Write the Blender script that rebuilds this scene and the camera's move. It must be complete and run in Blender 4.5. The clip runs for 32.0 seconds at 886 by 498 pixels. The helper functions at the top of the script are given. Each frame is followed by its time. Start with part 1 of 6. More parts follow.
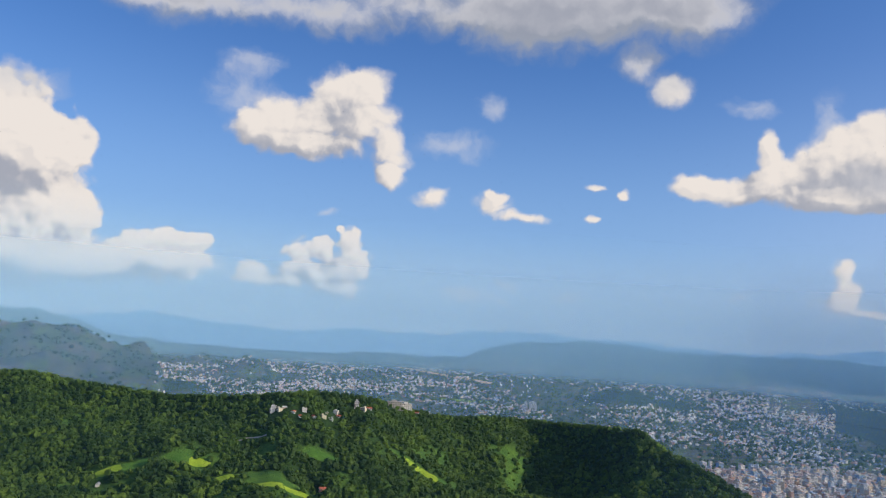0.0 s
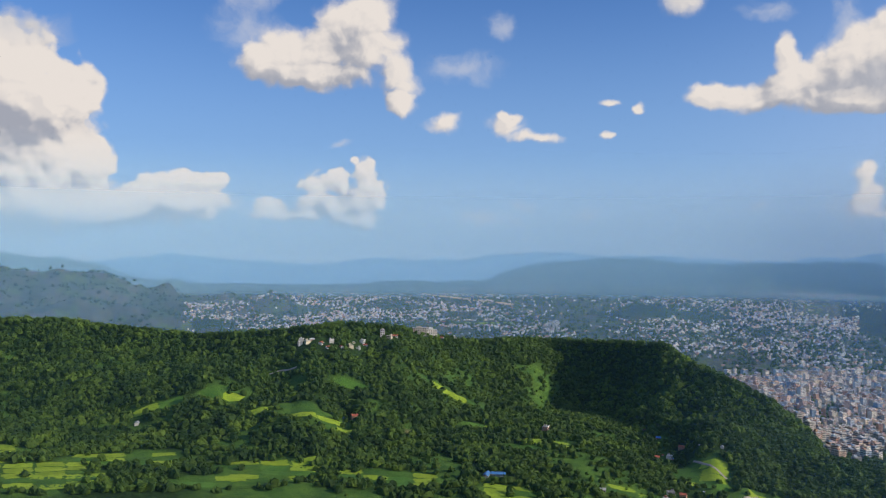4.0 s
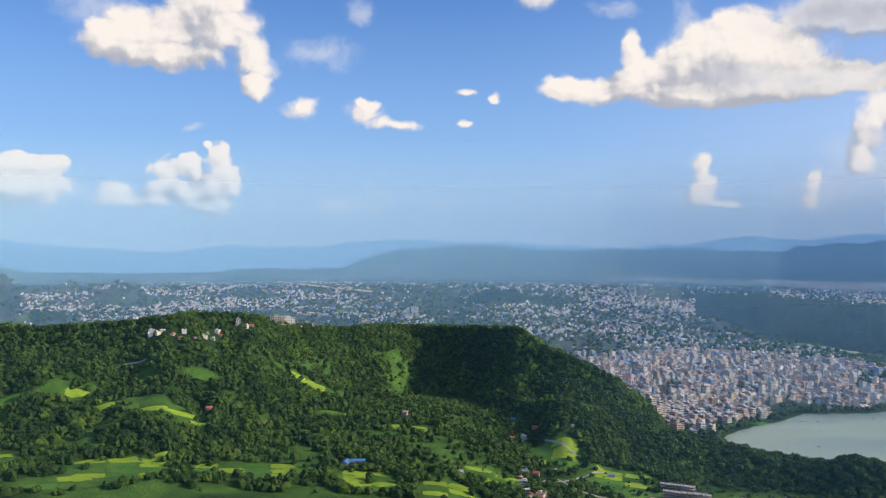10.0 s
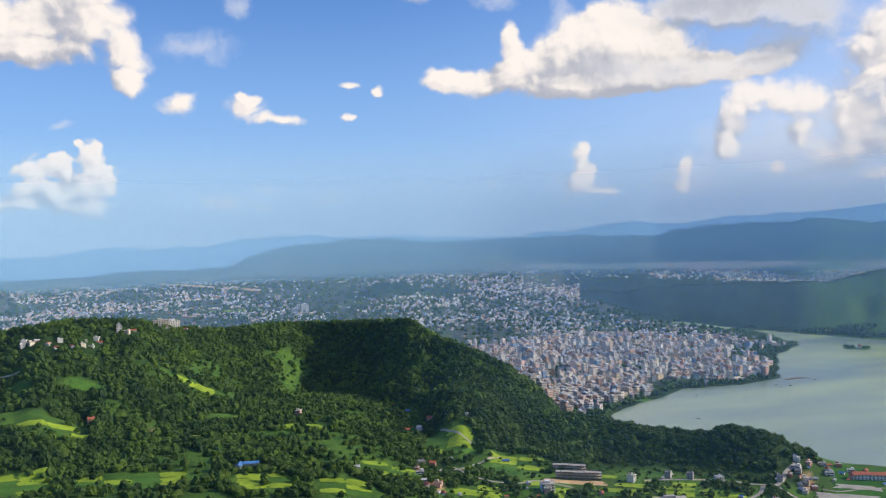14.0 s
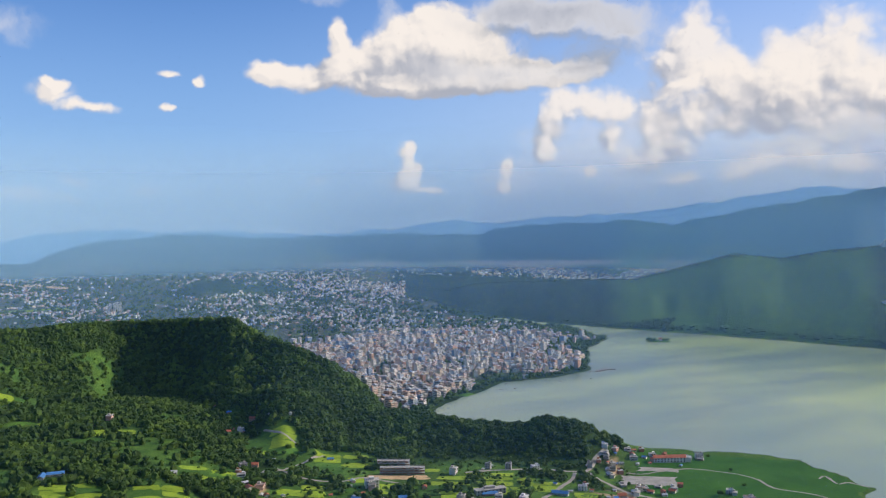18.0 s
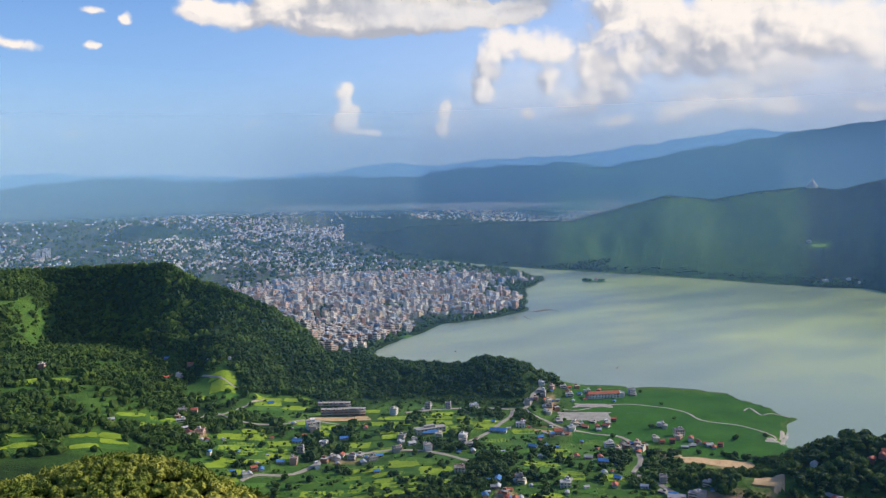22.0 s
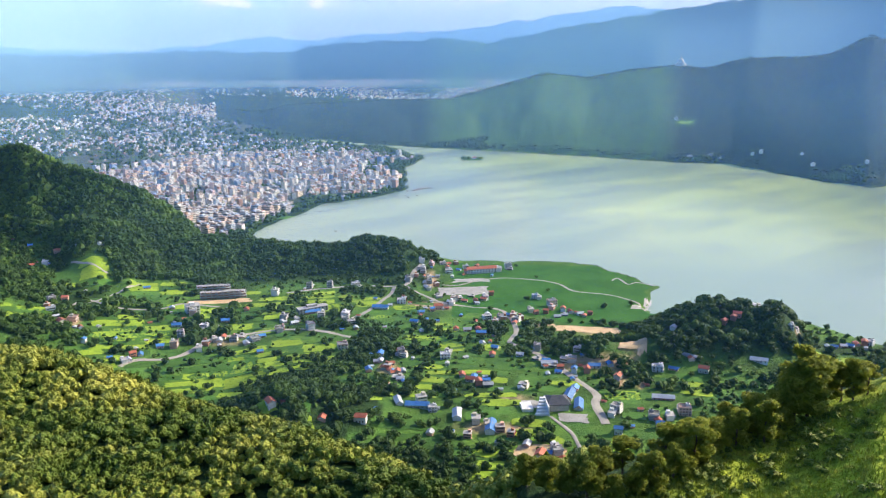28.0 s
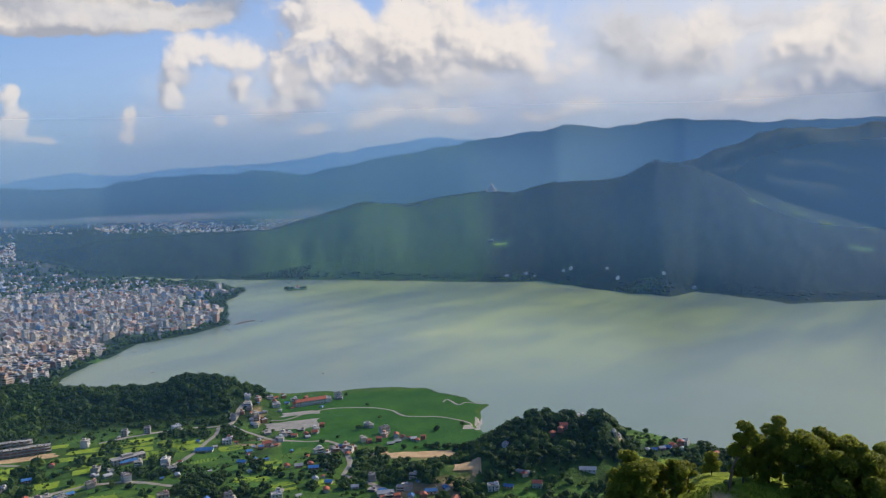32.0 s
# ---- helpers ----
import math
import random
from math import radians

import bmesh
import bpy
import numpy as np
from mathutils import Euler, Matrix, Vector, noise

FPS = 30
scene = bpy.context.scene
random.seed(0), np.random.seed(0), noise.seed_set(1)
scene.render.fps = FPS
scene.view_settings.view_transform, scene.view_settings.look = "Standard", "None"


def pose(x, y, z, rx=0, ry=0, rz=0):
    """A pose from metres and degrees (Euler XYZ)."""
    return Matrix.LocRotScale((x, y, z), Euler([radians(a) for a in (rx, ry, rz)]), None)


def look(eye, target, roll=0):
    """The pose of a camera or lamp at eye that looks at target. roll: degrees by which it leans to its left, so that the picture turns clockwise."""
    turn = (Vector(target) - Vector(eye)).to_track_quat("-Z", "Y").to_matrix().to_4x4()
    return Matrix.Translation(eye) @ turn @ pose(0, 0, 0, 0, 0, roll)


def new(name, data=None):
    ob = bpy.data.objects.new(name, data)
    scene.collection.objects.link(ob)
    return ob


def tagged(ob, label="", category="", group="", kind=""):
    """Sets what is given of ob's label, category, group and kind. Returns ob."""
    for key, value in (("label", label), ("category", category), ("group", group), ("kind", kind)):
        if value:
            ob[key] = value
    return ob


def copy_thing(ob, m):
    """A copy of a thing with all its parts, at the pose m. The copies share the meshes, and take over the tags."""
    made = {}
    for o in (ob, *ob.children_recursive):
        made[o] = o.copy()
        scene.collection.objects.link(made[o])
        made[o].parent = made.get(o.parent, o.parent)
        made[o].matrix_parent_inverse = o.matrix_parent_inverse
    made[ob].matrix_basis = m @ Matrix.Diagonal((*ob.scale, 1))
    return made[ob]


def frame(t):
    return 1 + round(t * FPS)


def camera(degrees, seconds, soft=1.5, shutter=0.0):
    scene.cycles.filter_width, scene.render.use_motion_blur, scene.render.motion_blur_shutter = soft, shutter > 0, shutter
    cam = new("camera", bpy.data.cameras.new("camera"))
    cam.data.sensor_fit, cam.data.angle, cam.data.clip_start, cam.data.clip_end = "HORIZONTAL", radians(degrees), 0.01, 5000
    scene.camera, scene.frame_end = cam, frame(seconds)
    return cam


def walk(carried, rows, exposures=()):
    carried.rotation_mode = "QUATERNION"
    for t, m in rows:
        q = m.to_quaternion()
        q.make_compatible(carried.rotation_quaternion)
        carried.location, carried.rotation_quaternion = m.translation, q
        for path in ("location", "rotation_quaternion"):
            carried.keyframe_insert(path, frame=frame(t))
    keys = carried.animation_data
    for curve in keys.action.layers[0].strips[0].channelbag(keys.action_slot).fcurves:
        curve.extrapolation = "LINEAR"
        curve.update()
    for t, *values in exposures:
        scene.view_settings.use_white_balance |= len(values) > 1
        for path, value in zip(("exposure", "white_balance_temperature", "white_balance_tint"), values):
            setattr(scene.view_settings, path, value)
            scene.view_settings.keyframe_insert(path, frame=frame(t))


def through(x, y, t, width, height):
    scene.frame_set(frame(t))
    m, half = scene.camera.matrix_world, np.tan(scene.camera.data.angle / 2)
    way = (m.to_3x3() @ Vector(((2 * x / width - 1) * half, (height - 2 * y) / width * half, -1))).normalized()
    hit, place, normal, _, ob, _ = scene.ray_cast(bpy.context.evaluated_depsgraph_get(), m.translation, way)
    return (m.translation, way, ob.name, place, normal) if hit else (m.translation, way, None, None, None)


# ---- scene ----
cam = camera(55.66, 32.0, soft=1.2)
# seconds, and the camera's turn in degrees; it stands on one spot of the hillside
EYE = (0.0, 0.0, 300.0)
TURNS = [
    (0.0, 95.40, -3.70, -0.00),
    (0.5, 95.84, -4.11, -0.05),
    (1.0, 95.91, -4.08, 0.03),
    (1.5, 94.26, -3.03, 0.98),
    (2.0, 91.96, -1.54, 2.80),
    (2.5, 90.77, -0.99, 4.14),
    (4.5, 90.22, -0.11, -0.09),
    (5.0, 90.11, 0.17, -1.36),
    (5.5, 90.07, 0.43, -2.19),
    (6.0, 90.16, 0.43, -2.69),
    (6.5, 90.23, 0.51, -2.91),
    (7.0, 90.16, 0.46, -2.92),
    (7.5, 89.99, 0.37, -3.06),
    (8.0, 89.77, 0.26, -3.52),
    (8.5, 89.59, 0.14, -4.05),
    (9.0, 89.66, -0.01, -4.96),
    (9.5, 89.62, -0.30, -6.39),
    (10.0, 89.46, -0.29, -8.25),
    (10.5, 89.33, 0.04, -10.24),
    (11.0, 89.13, 0.26, -12.36),
    (11.5, 89.02, 0.20, -13.44),
    (12.0, 88.96, 0.61, -13.93),
    (12.5, 88.84, 1.11, -14.31),
    (13.0, 88.90, 1.45, -14.56),
    (13.5, 88.90, 1.68, -15.20),
    (15.5, 88.69, 0.96, -20.08),
    (16.0, 88.50, 0.76, -22.94),
    (16.5, 88.41, 0.80, -24.85),
    (17.0, 88.39, 0.81, -26.12),
    (17.5, 88.42, 0.87, -27.03),
    (18.0, 88.46, 0.95, -27.67),
    (18.5, 88.38, 1.00, -28.05),
    (19.0, 88.12, 1.04, -28.51),
    (19.5, 87.70, 1.21, -29.21),
    (20.0, 87.37, 1.40, -29.61),
    (20.5, 87.06, 1.51, -29.91),
    (21.0, 86.78, 1.39, -30.41),
    (21.5, 86.01, 1.31, -31.03),
    (22.0, 84.49, 1.08, -31.85),
    (22.5, 82.86, 0.73, -32.93),
    (23.0, 81.44, 0.71, -33.76),
    (23.5, 80.42, 1.01, -34.12),
    (24.0, 79.86, 1.18, -34.25),
    (24.5, 79.39, 0.95, -34.31),
    (25.0, 78.25, 0.75, -35.03),
    (25.5, 77.05, 0.58, -35.91),
    (27.5, 75.98, 0.61, -39.13),
    (28.0, 76.13, 0.58, -40.05),
    (28.5, 76.49, 0.93, -41.08),
    (29.0, 77.09, 1.06, -42.56),
    (29.5, 78.04, 0.90, -44.38),
    (30.0, 79.31, 0.88, -45.84),
    (30.5, 80.97, 0.82, -47.41),
    (31.0, 82.77, 1.16, -49.32),
    (31.5, 84.19, 1.78, -50.88),
    (32.0, 84.52, 1.79, -52.26),
]
EXPOSURES = [(0, 0), (2, -0.15), (5, 0), (9, 0.15), (12, 0.3), (16, 0.18), (21, 0.15), (23, 0.5), (24, 0.8), (25, 0.95), (28, 1.1), (29.5, 0.85), (31, 0.27), (32, 0.05)]
walk(cam, [(t, pose(*EYE, rx, ry, rz)) for t, rx, ry, rz in TURNS], EXPOSURES)

# ---- sky, sun ----
SUN_AZ, SUN_EL = 103.0, 27.5
sun_way = Vector((math.sin(radians(SUN_AZ)) * math.cos(radians(SUN_EL)),
                  math.cos(radians(SUN_AZ)) * math.cos(radians(SUN_EL)), math.sin(radians(SUN_EL))))
sun = new("sun", bpy.data.lights.new("sun", "SUN"))
sun.data.energy, sun.data.angle, sun.data.color = 4.2, radians(0.6), (1.0, 0.86, 0.66)
sun.matrix_world = look(sun_way * 100, (0, 0, 0))

# clouds: azimuth and elevation of each billow in degrees, its half width and half height
CUMULUS_EAST = [(-27.9, 6.9, 4.2, 6.6), (-27.0, 9.8, 3.1, 2.7), (-25.7, 9.3, 1.7, 1.2), (-24.7, 5.9, 1.9, 1.5), (-27.0, 3.9, 4.2, 2.3), (-28.8, 9.5, 3.5, 3.5),
                (-25.9, 2.6, 4.2, 1.2), (-30.9, 6.5, 4.6, 7.3), (-22.3, 3.1, 1.9, 1.3), (-20.5, 3.8, 1.6, 1.2), (-18.5, 4.7, 1.4, 1.0), (-17.0, 4.4, 1.2, 0.8),
                (-19.3, 2.8, 3.1, 1.1), (-23.0, 2.2, 3.1, 0.7), (-17.6, 3.0, 1.9, 0.8)]
CUMULUS_LOW = [(-13.1, 3.3, 1.1, 0.8), (-9.7, 4.4, 1.5, 1.1), (-8.4, 5.0, 0.9, 0.8), (-6.7, 5.6, 0.8, 1.0), (-5.8, 4.5, 0.8, 0.9), (-6.9, 3.4, 1.7, 1.2),
               (-9.6, 3.0, 2.1, 0.8), (-7.5, 6.3, 0.3, 0.3), (-7.2, 2.1, 1.9, 0.5), (-12.1, 2.5, 2.3, 0.4)]
CUMULUS_MID = [(-12.3, 13.0, 2.9, 1.9), (-14.1, 12.3, 1.5, 1.2), (-8.2, 15.1, 2.6, 1.9), (-9.6, 12.7, 3.1, 1.7), (-6.3, 16.0, 1.8, 1.2), (-5.8, 13.5, 2.2, 2.0),
               (-4.4, 11.3, 1.4, 1.6), (-4.3, 10.0, 1.0, 0.8), (-10.2, 11.5, 3.5, 0.8), (-1.4, 8.8, 1.4, 0.7), (2.8, 8.7, 1.6, 0.9), (3.1, 9.3, 0.9, 0.5),
               (5.2, 7.9, 1.6, 0.5), (9.9, 10.1, 0.8, 0.3), (9.7, 7.9, 0.5, 0.3), (11.7, 9.5, 0.4, 0.5), (14.6, 16.3, 1.1, 1.0)]
CUMULUS_SOUTH = [(16.0, 10.3, 1.5, 1.0), (17.8, 9.9, 2.3, 1.1), (20.8, 10.7, 1.9, 1.4), (20.9, 12.7, 0.8, 1.3), (23.9, 11.1, 2.6, 1.9), (26.9, 11.4, 3.5, 2.5),
                 (30.4, 11.0, 3.5, 1.9), (27.7, 13.2, 3.5, 1.7), (32.3, 10.0, 4.2, 1.2), (36.1, 10.2, 3.1, 1.0), (25.4, 9.4, 5.4, 0.8), (25.2, 5.1, 0.7, 0.8),
                 (25.7, 3.9, 0.8, 0.7), (25.3, 3.0, 1.0, 0.8), (27.0, 2.4, 1.1, 0.3), (32.1, 3.8, 0.5, 0.8), (37.6, 3.5, 0.7, 0.6), (31.8, 2.5, 0.6, 0.5)]
CUMULUS_TOWERS = [(35.5, 7.9, 1.2, 1.8), (34.9, 6.0, 1.0, 1.8), (34.6, 4.8, 0.8, 1.1), (37.5, 8.1, 1.9, 1.4), (39.0, 7.3, 1.5, 1.5), (39.0, 5.5, 0.8, 1.1),
                  (41.6, 7.2, 2.1, 1.8), (42.3, 5.4, 1.2, 1.8), (44.5, 12.1, 2.0, 2.2), (45.2, 9.9, 2.5, 2.2), (46.5, 9.4, 1.5, 1.6), (42.7, 10.4, 1.8, 1.8),
                  (49.6, 10.6, 1.6, 1.6), (48.6, 8.6, 2.2, 1.4), (50.2, 7.4, 2.9, 1.8), (51.5, 9.4, 2.2, 2.2), (53.4, 11.2, 2.5, 2.5), (54.7, 7.8, 2.2, 2.2),
                  (46.9, 6.6, 2.9, 1.5), (52.2, 5.7, 2.9, 1.4), (43.7, 2.8, 2.3, 0.5)]
CUMULUS_WEST = [(44.0, 6.5, 2.9, 2.4), (46.6, 9.6, 1.5, 1.5), (44.1, 9.1, 2.1, 2.1), (49.3, 7.5, 3.5, 2.8), (51.3, 9.7, 3.5, 2.2), (55.0, 7.4, 3.9, 2.5),
                (56.9, 9.1, 3.1, 2.2), (51.5, 4.1, 3.3, 1.4), (59.9, 6.1, 3.2, 2.4), (62.1, 3.9, 2.2, 0.8), (67.2, 6.8, 3.2, 2.4), (69.6, 8.3, 2.9, 2.5),
                (74.0, 6.6, 3.9, 2.9), (77.8, 7.3, 3.6, 2.9), (72.3, 3.6, 4.6, 1.2), (53.7, 3.1, 1.9, 0.8), (41.7, 4.4, 2.9, 1.4), (47.3, 3.5, 2.9, 1.1),
                (58.7, 3.3, 2.2, 0.7), (79.6, 4.2, 3.5, 2.3), (82.2, 5.9, 4.6, 3.5), (85.8, 4.9, 5.0, 3.5)]
STRATUS = [(-10.6, 20.5, 12.7, 1.6), (-19.9, 19.7, 5.0, 1.5), (5.2, 20.2, 5.8, 2.1), (14.8, 20.9, 4.8, 2.3), (7.1, 21.5, 11.6, 1.6), (14.6, 16.5, 1.5, 1.1),
           (12.3, 18.0, 1.7, 1.2), (-28.0, 13.4, 2.7, 1.0), (6.9, 24.3, 19.3, 3.1), (32.3, 13.8, 4.8, 1.7), (36.5, 13.9, 5.8, 1.5), (37.6, 10.3, 2.3, 0.9),
           (39.8, 12.4, 3.5, 1.5), (31.5, 10.3, 8.9, 1.6), (66.1, 7.0, 4.6, 1.9), (64.3, 9.1, 3.5, 1.7), (54.9, 5.7, 2.9, 0.7), (50.0, 4.9, 3.9, 0.7),
           (78.4, 7.7, 1.5, 1.5), (73.0, 8.7, 4.6, 1.0)]
WISPS = [(-14.6, 14.4, 2.7, 1.9), (-14.1, 16.7, 2.3, 1.0), (-0.2, 12.4, 3.1, 1.1), (2.4, 15.0, 1.1, 1.0), (19.7, 15.3, 1.7, 0.8), (24.4, 13.8, 1.2, 2.3),
         (0.8, 2.4, 1.5, 0.5), (3.6, 2.0, 1.0, 0.4), (-8.4, 7.2, 0.8, 0.3), (-15.8, 2.8, 2.3, 0.8), (25.3, 2.8, 2.3, 1.2), (8.3, 2.4, 1.2, 0.5),
         (4.0, 3.2, 1.5, 0.5), (1.4, 2.2, 1.5, 0.6), (19.2, 3.2, 1.2, 0.3), (32.2, 2.7, 2.3, 1.5), (37.9, 4.4, 5.8, 2.7), (58.0, 5.0, 22.0, 6.0),
         (78.0, 5.0, 20.0, 8.0)]


def link(tree, a, b):
    tree.links.new(a, b)


def cloud_group(name, billows, wobble, fleece, grain=1.1, puff=0.0, cell=0.6):
    """A node group: a direction in degrees in, the thickness of the cloud there out."""
    g = bpy.data.node_groups.new(name, "ShaderNodeTree")
    g.interface.new_socket("Place", in_out="INPUT", socket_type="NodeSocketVector")
    g.interface.new_socket("Thick", in_out="OUTPUT", socket_type="NodeSocketFloat")
    gin, gout = g.nodes.new("NodeGroupInput"), g.nodes.new("NodeGroupOutput")
    n1 = g.nodes.new("ShaderNodeTexNoise")
    n1.inputs["Scale"].default_value, n1.inputs["Detail"].default_value, n1.inputs["Roughness"].default_value = 0.42, 4.0, 0.5
    link(g, gin.outputs[0], n1.inputs["Vector"])
    sub = g.nodes.new("ShaderNodeVectorMath")
    sub.operation = "SUBTRACT"
    sub.inputs[1].default_value = (0.5, 0.5, 0.5)
    link(g, n1.outputs["Color"], sub.inputs[0])
    mul = g.nodes.new("ShaderNodeVectorMath")
    mul.operation = "MULTIPLY_ADD"
    mul.inputs[1].default_value = (wobble, wobble, 0)
    link(g, sub.outputs[0], mul.inputs[0])
    link(g, gin.outputs[0], mul.inputs[2])
    total = None
    for az, el, w, h in billows:
        m = g.nodes.new("ShaderNodeMapping")
        m.inputs["Scale"].default_value = (0.78 / w, 0.78 / h, 0)
        m.inputs["Location"].default_value = (-az * 0.78 / w, -el * 0.78 / h, 0)
        link(g, mul.outputs[0], m.inputs["Vector"])
        s = g.nodes.new("ShaderNodeTexGradient")
        s.gradient_type = "SPHERICAL"
        link(g, m.outputs[0], s.inputs[0])
        if total is None:
            total = s.outputs["Fac"]
        else:
            a = g.nodes.new("ShaderNodeMath")
            link(g, total, a.inputs[0])
            link(g, s.outputs["Fac"], a.inputs[1])
            total = a.outputs[0]
    n2 = g.nodes.new("ShaderNodeTexNoise")
    n2.inputs["Scale"].default_value, n2.inputs["Detail"].default_value, n2.inputs["Roughness"].default_value = grain, 4.5, 0.5
    link(g, mul.outputs[0], n2.inputs["Vector"])
    f = g.nodes.new("ShaderNodeMath")
    f.operation = "MULTIPLY_ADD"
    link(g, n2.outputs["Fac"], f.inputs[0])
    f.inputs[1].default_value, f.inputs[2].default_value = fleece, -0.5 * fleece
    if puff:
        # round heads on round heads, as cumulus grows
        v = g.nodes.new("ShaderNodeTexVoronoi")
        v.feature, v.voronoi_dimensions = "SMOOTH_F1", "2D"
        v.inputs["Scale"].default_value, v.inputs["Detail"].default_value, v.inputs["Roughness"].default_value = cell, 2.2, 0.46
        v.inputs["Smoothness"].default_value = 0.55
        link(g, mul.outputs[0], v.inputs["Vector"])
        p = g.nodes.new("ShaderNodeMath")
        p.operation = "MULTIPLY_ADD"
        link(g, v.outputs["Distance"], p.inputs[0])
        p.inputs[1].default_value = -puff
        link(g, f.outputs[0], p.inputs[2])
        f = p
        bias = 0.62 * puff
    else:
        bias = 0.0
    lifted = g.nodes.new("ShaderNodeMath")
    link(g, f.outputs[0], lifted.inputs[0])
    lifted.inputs[1].default_value = bias
    # the ragged edge belongs to the cloud alone
    body = g.nodes.new("ShaderNodeMath")
    body.operation, body.use_clamp = "MULTIPLY", True
    link(g, total, body.inputs[0])
    body.inputs[1].default_value = 2.4
    top = g.nodes.new("ShaderNodeMath")
    top.operation = "MULTIPLY_ADD"
    link(g, lifted.outputs[0], top.inputs[0])
    link(g, body.outputs[0], top.inputs[1])
    link(g, total, top.inputs[2])
    link(g, top.outputs[0], gout.inputs[0])
    return g


def build_world():
    w = bpy.data.worlds.new("sky")
    w.use_nodes = True
    scene.world = w
    t = w.node_tree
    t.nodes.clear()
    out, bg = t.nodes.new("ShaderNodeOutputWorld"), t.nodes.new("ShaderNodeBackground")
    link(t, bg.outputs[0], out.inputs[0])
    sky = t.nodes.new("ShaderNodeTexSky")
    sky.sky_type, sky.sun_disc = "NISHITA", False
    sky.sun_elevation, sky.sun_rotation = radians(SUN_EL), radians(SUN_AZ)
    sky.altitude, sky.air_density, sky.dust_density, sky.ozone_density = 1000, 1.0, 0.6, 2.0
    tc, sep = t.nodes.new("ShaderNodeTexCoord"), t.nodes.new("ShaderNodeSeparateXYZ")
    link(t, tc.outputs["Generated"], sep.inputs[0])

    def math_node(op, a, b=None, c=None, clamp=False):
        m = t.nodes.new("ShaderNodeMath")
        m.operation, m.use_clamp = op, clamp
        for k, v in enumerate((a, b, c)):
            if v is None:
                continue
            if isinstance(v, (int, float)):
                m.inputs[k].default_value = v
            else:
                link(t, v, m.inputs[k])
        return m.outputs[0]

    az = math_node("MULTIPLY", math_node("ARCTAN2", sep.outputs[0], sep.outputs[1]), 57.2958)
    el = math_node("MULTIPLY", math_node("ARCSINE", sep.outputs[2]), 57.2958)
    comb = t.nodes.new("ShaderNodeCombineXYZ")
    link(t, az, comb.inputs[0])
    link(t, el, comb.inputs[1])
    place = comb.outputs[0]
    toward = t.nodes.new("ShaderNodeVectorMath")
    toward.operation = "ADD"
    toward.inputs[1].default_value = (1.2, 1.9, 0)
    link(t, place, toward.inputs[0])

    def cover(group, where):
        n = t.nodes.new("ShaderNodeGroup")
        n.node_tree = group
        link(t, where, n.inputs[0])
        return n.outputs[0]

    def ramp(v, lo, hi, a=0.0, b=1.0):
        m = t.nodes.new("ShaderNodeMapRange")
        m.interpolation_type = "SMOOTHSTEP"
        link(t, v, m.inputs[0])
        for k, x in zip((1, 2, 3, 4), (lo, hi, a, b)):
            m.inputs[k].default_value = x
        return m.outputs[0]

    def mix(fac, a, b):
        m = t.nodes.new("ShaderNodeMix")
        m.data_type = "RGBA"
        for k, v in ((0, fac), (6, a), (7, b)):
            if isinstance(v, tuple):
                m.inputs[k].default_value = (*v, 1)
            elif isinstance(v, float):
                m.inputs[k].default_value = v
            else:
                link(t, v, m.inputs[k])
        return m.outputs[2]

    # the blue, milky towards the horizon and towards the sun
    tint = t.nodes.new("ShaderNodeMix")
    tint.data_type, tint.blend_type = "RGBA", "MULTIPLY"
    tint.inputs[0].default_value = 1.0
    link(t, sky.outputs[0], tint.inputs[6])
    tint.inputs[7].default_value = (0.056, 0.102, 0.162, 1)
    col = mix(ramp(el, -4.0, 19.0, 0.95, 0.0), tint.outputs[2], (0.28, 0.50, 0.84))
    col = mix(math_node("MULTIPLY", ramp(az, 8.0, 66.0, 0.15, 0.9), ramp(el, 0.0, 24.0, 0.95, 0.1)), col, (0.70, 0.74, 0.88))
    col = mix(ramp(el, -1.5, 7.0, 0.85, 0.0), col, (0.58, 0.66, 0.80))
    col = mix(math_node("MULTIPLY", ramp(az, 52.0, 84.0, 0.0, 0.85), ramp(el, -2.0, 22.0, 1.0, 0.5)), col, (1.0, 0.94, 0.86))
    grey = cloud_group("stratus", STRATUS, 2.6, 0.7, 0.9)
    veil = cloud_group("wisps", WISPS, 2.4, 1.0, 1.0)
    col = mix(ramp(cover(veil, place), 0.1, 1.1, 0.0, 0.55), col, (0.74, 0.76, 0.84))
    near = t.nodes.new("ShaderNodeVectorMath")
    near.operation = "ADD"
    near.inputs[1].default_value = (0.30, 0.30, 0)
    link(t, place, near.inputs[0])
    families = (("high_heads", CUMULUS_EAST, 1.3, 0.5, 1.0, 0.80, 0.50, 0.40, 1.0), ("low_heads", CUMULUS_LOW, 0.8, 0.4, 1.2, 0.70, 0.75, 0.42, 0.95),
                ("drifting", CUMULUS_MID, 1.8, 0.7, 0.8, 0.32, 0.55, 0.75, 1.0), ("bank", CUMULUS_SOUTH, 1.2, 0.6, 0.9, 0.45, 0.55, 0.60, 1.0),
                ("towers", CUMULUS_TOWERS, 1.2, 0.6, 0.8, 0.55, 0.60, 0.95, 0.92), ("western", CUMULUS_WEST, 1.7, 0.6, 0.7, 0.6, 0.42, 1.05, 0.96))
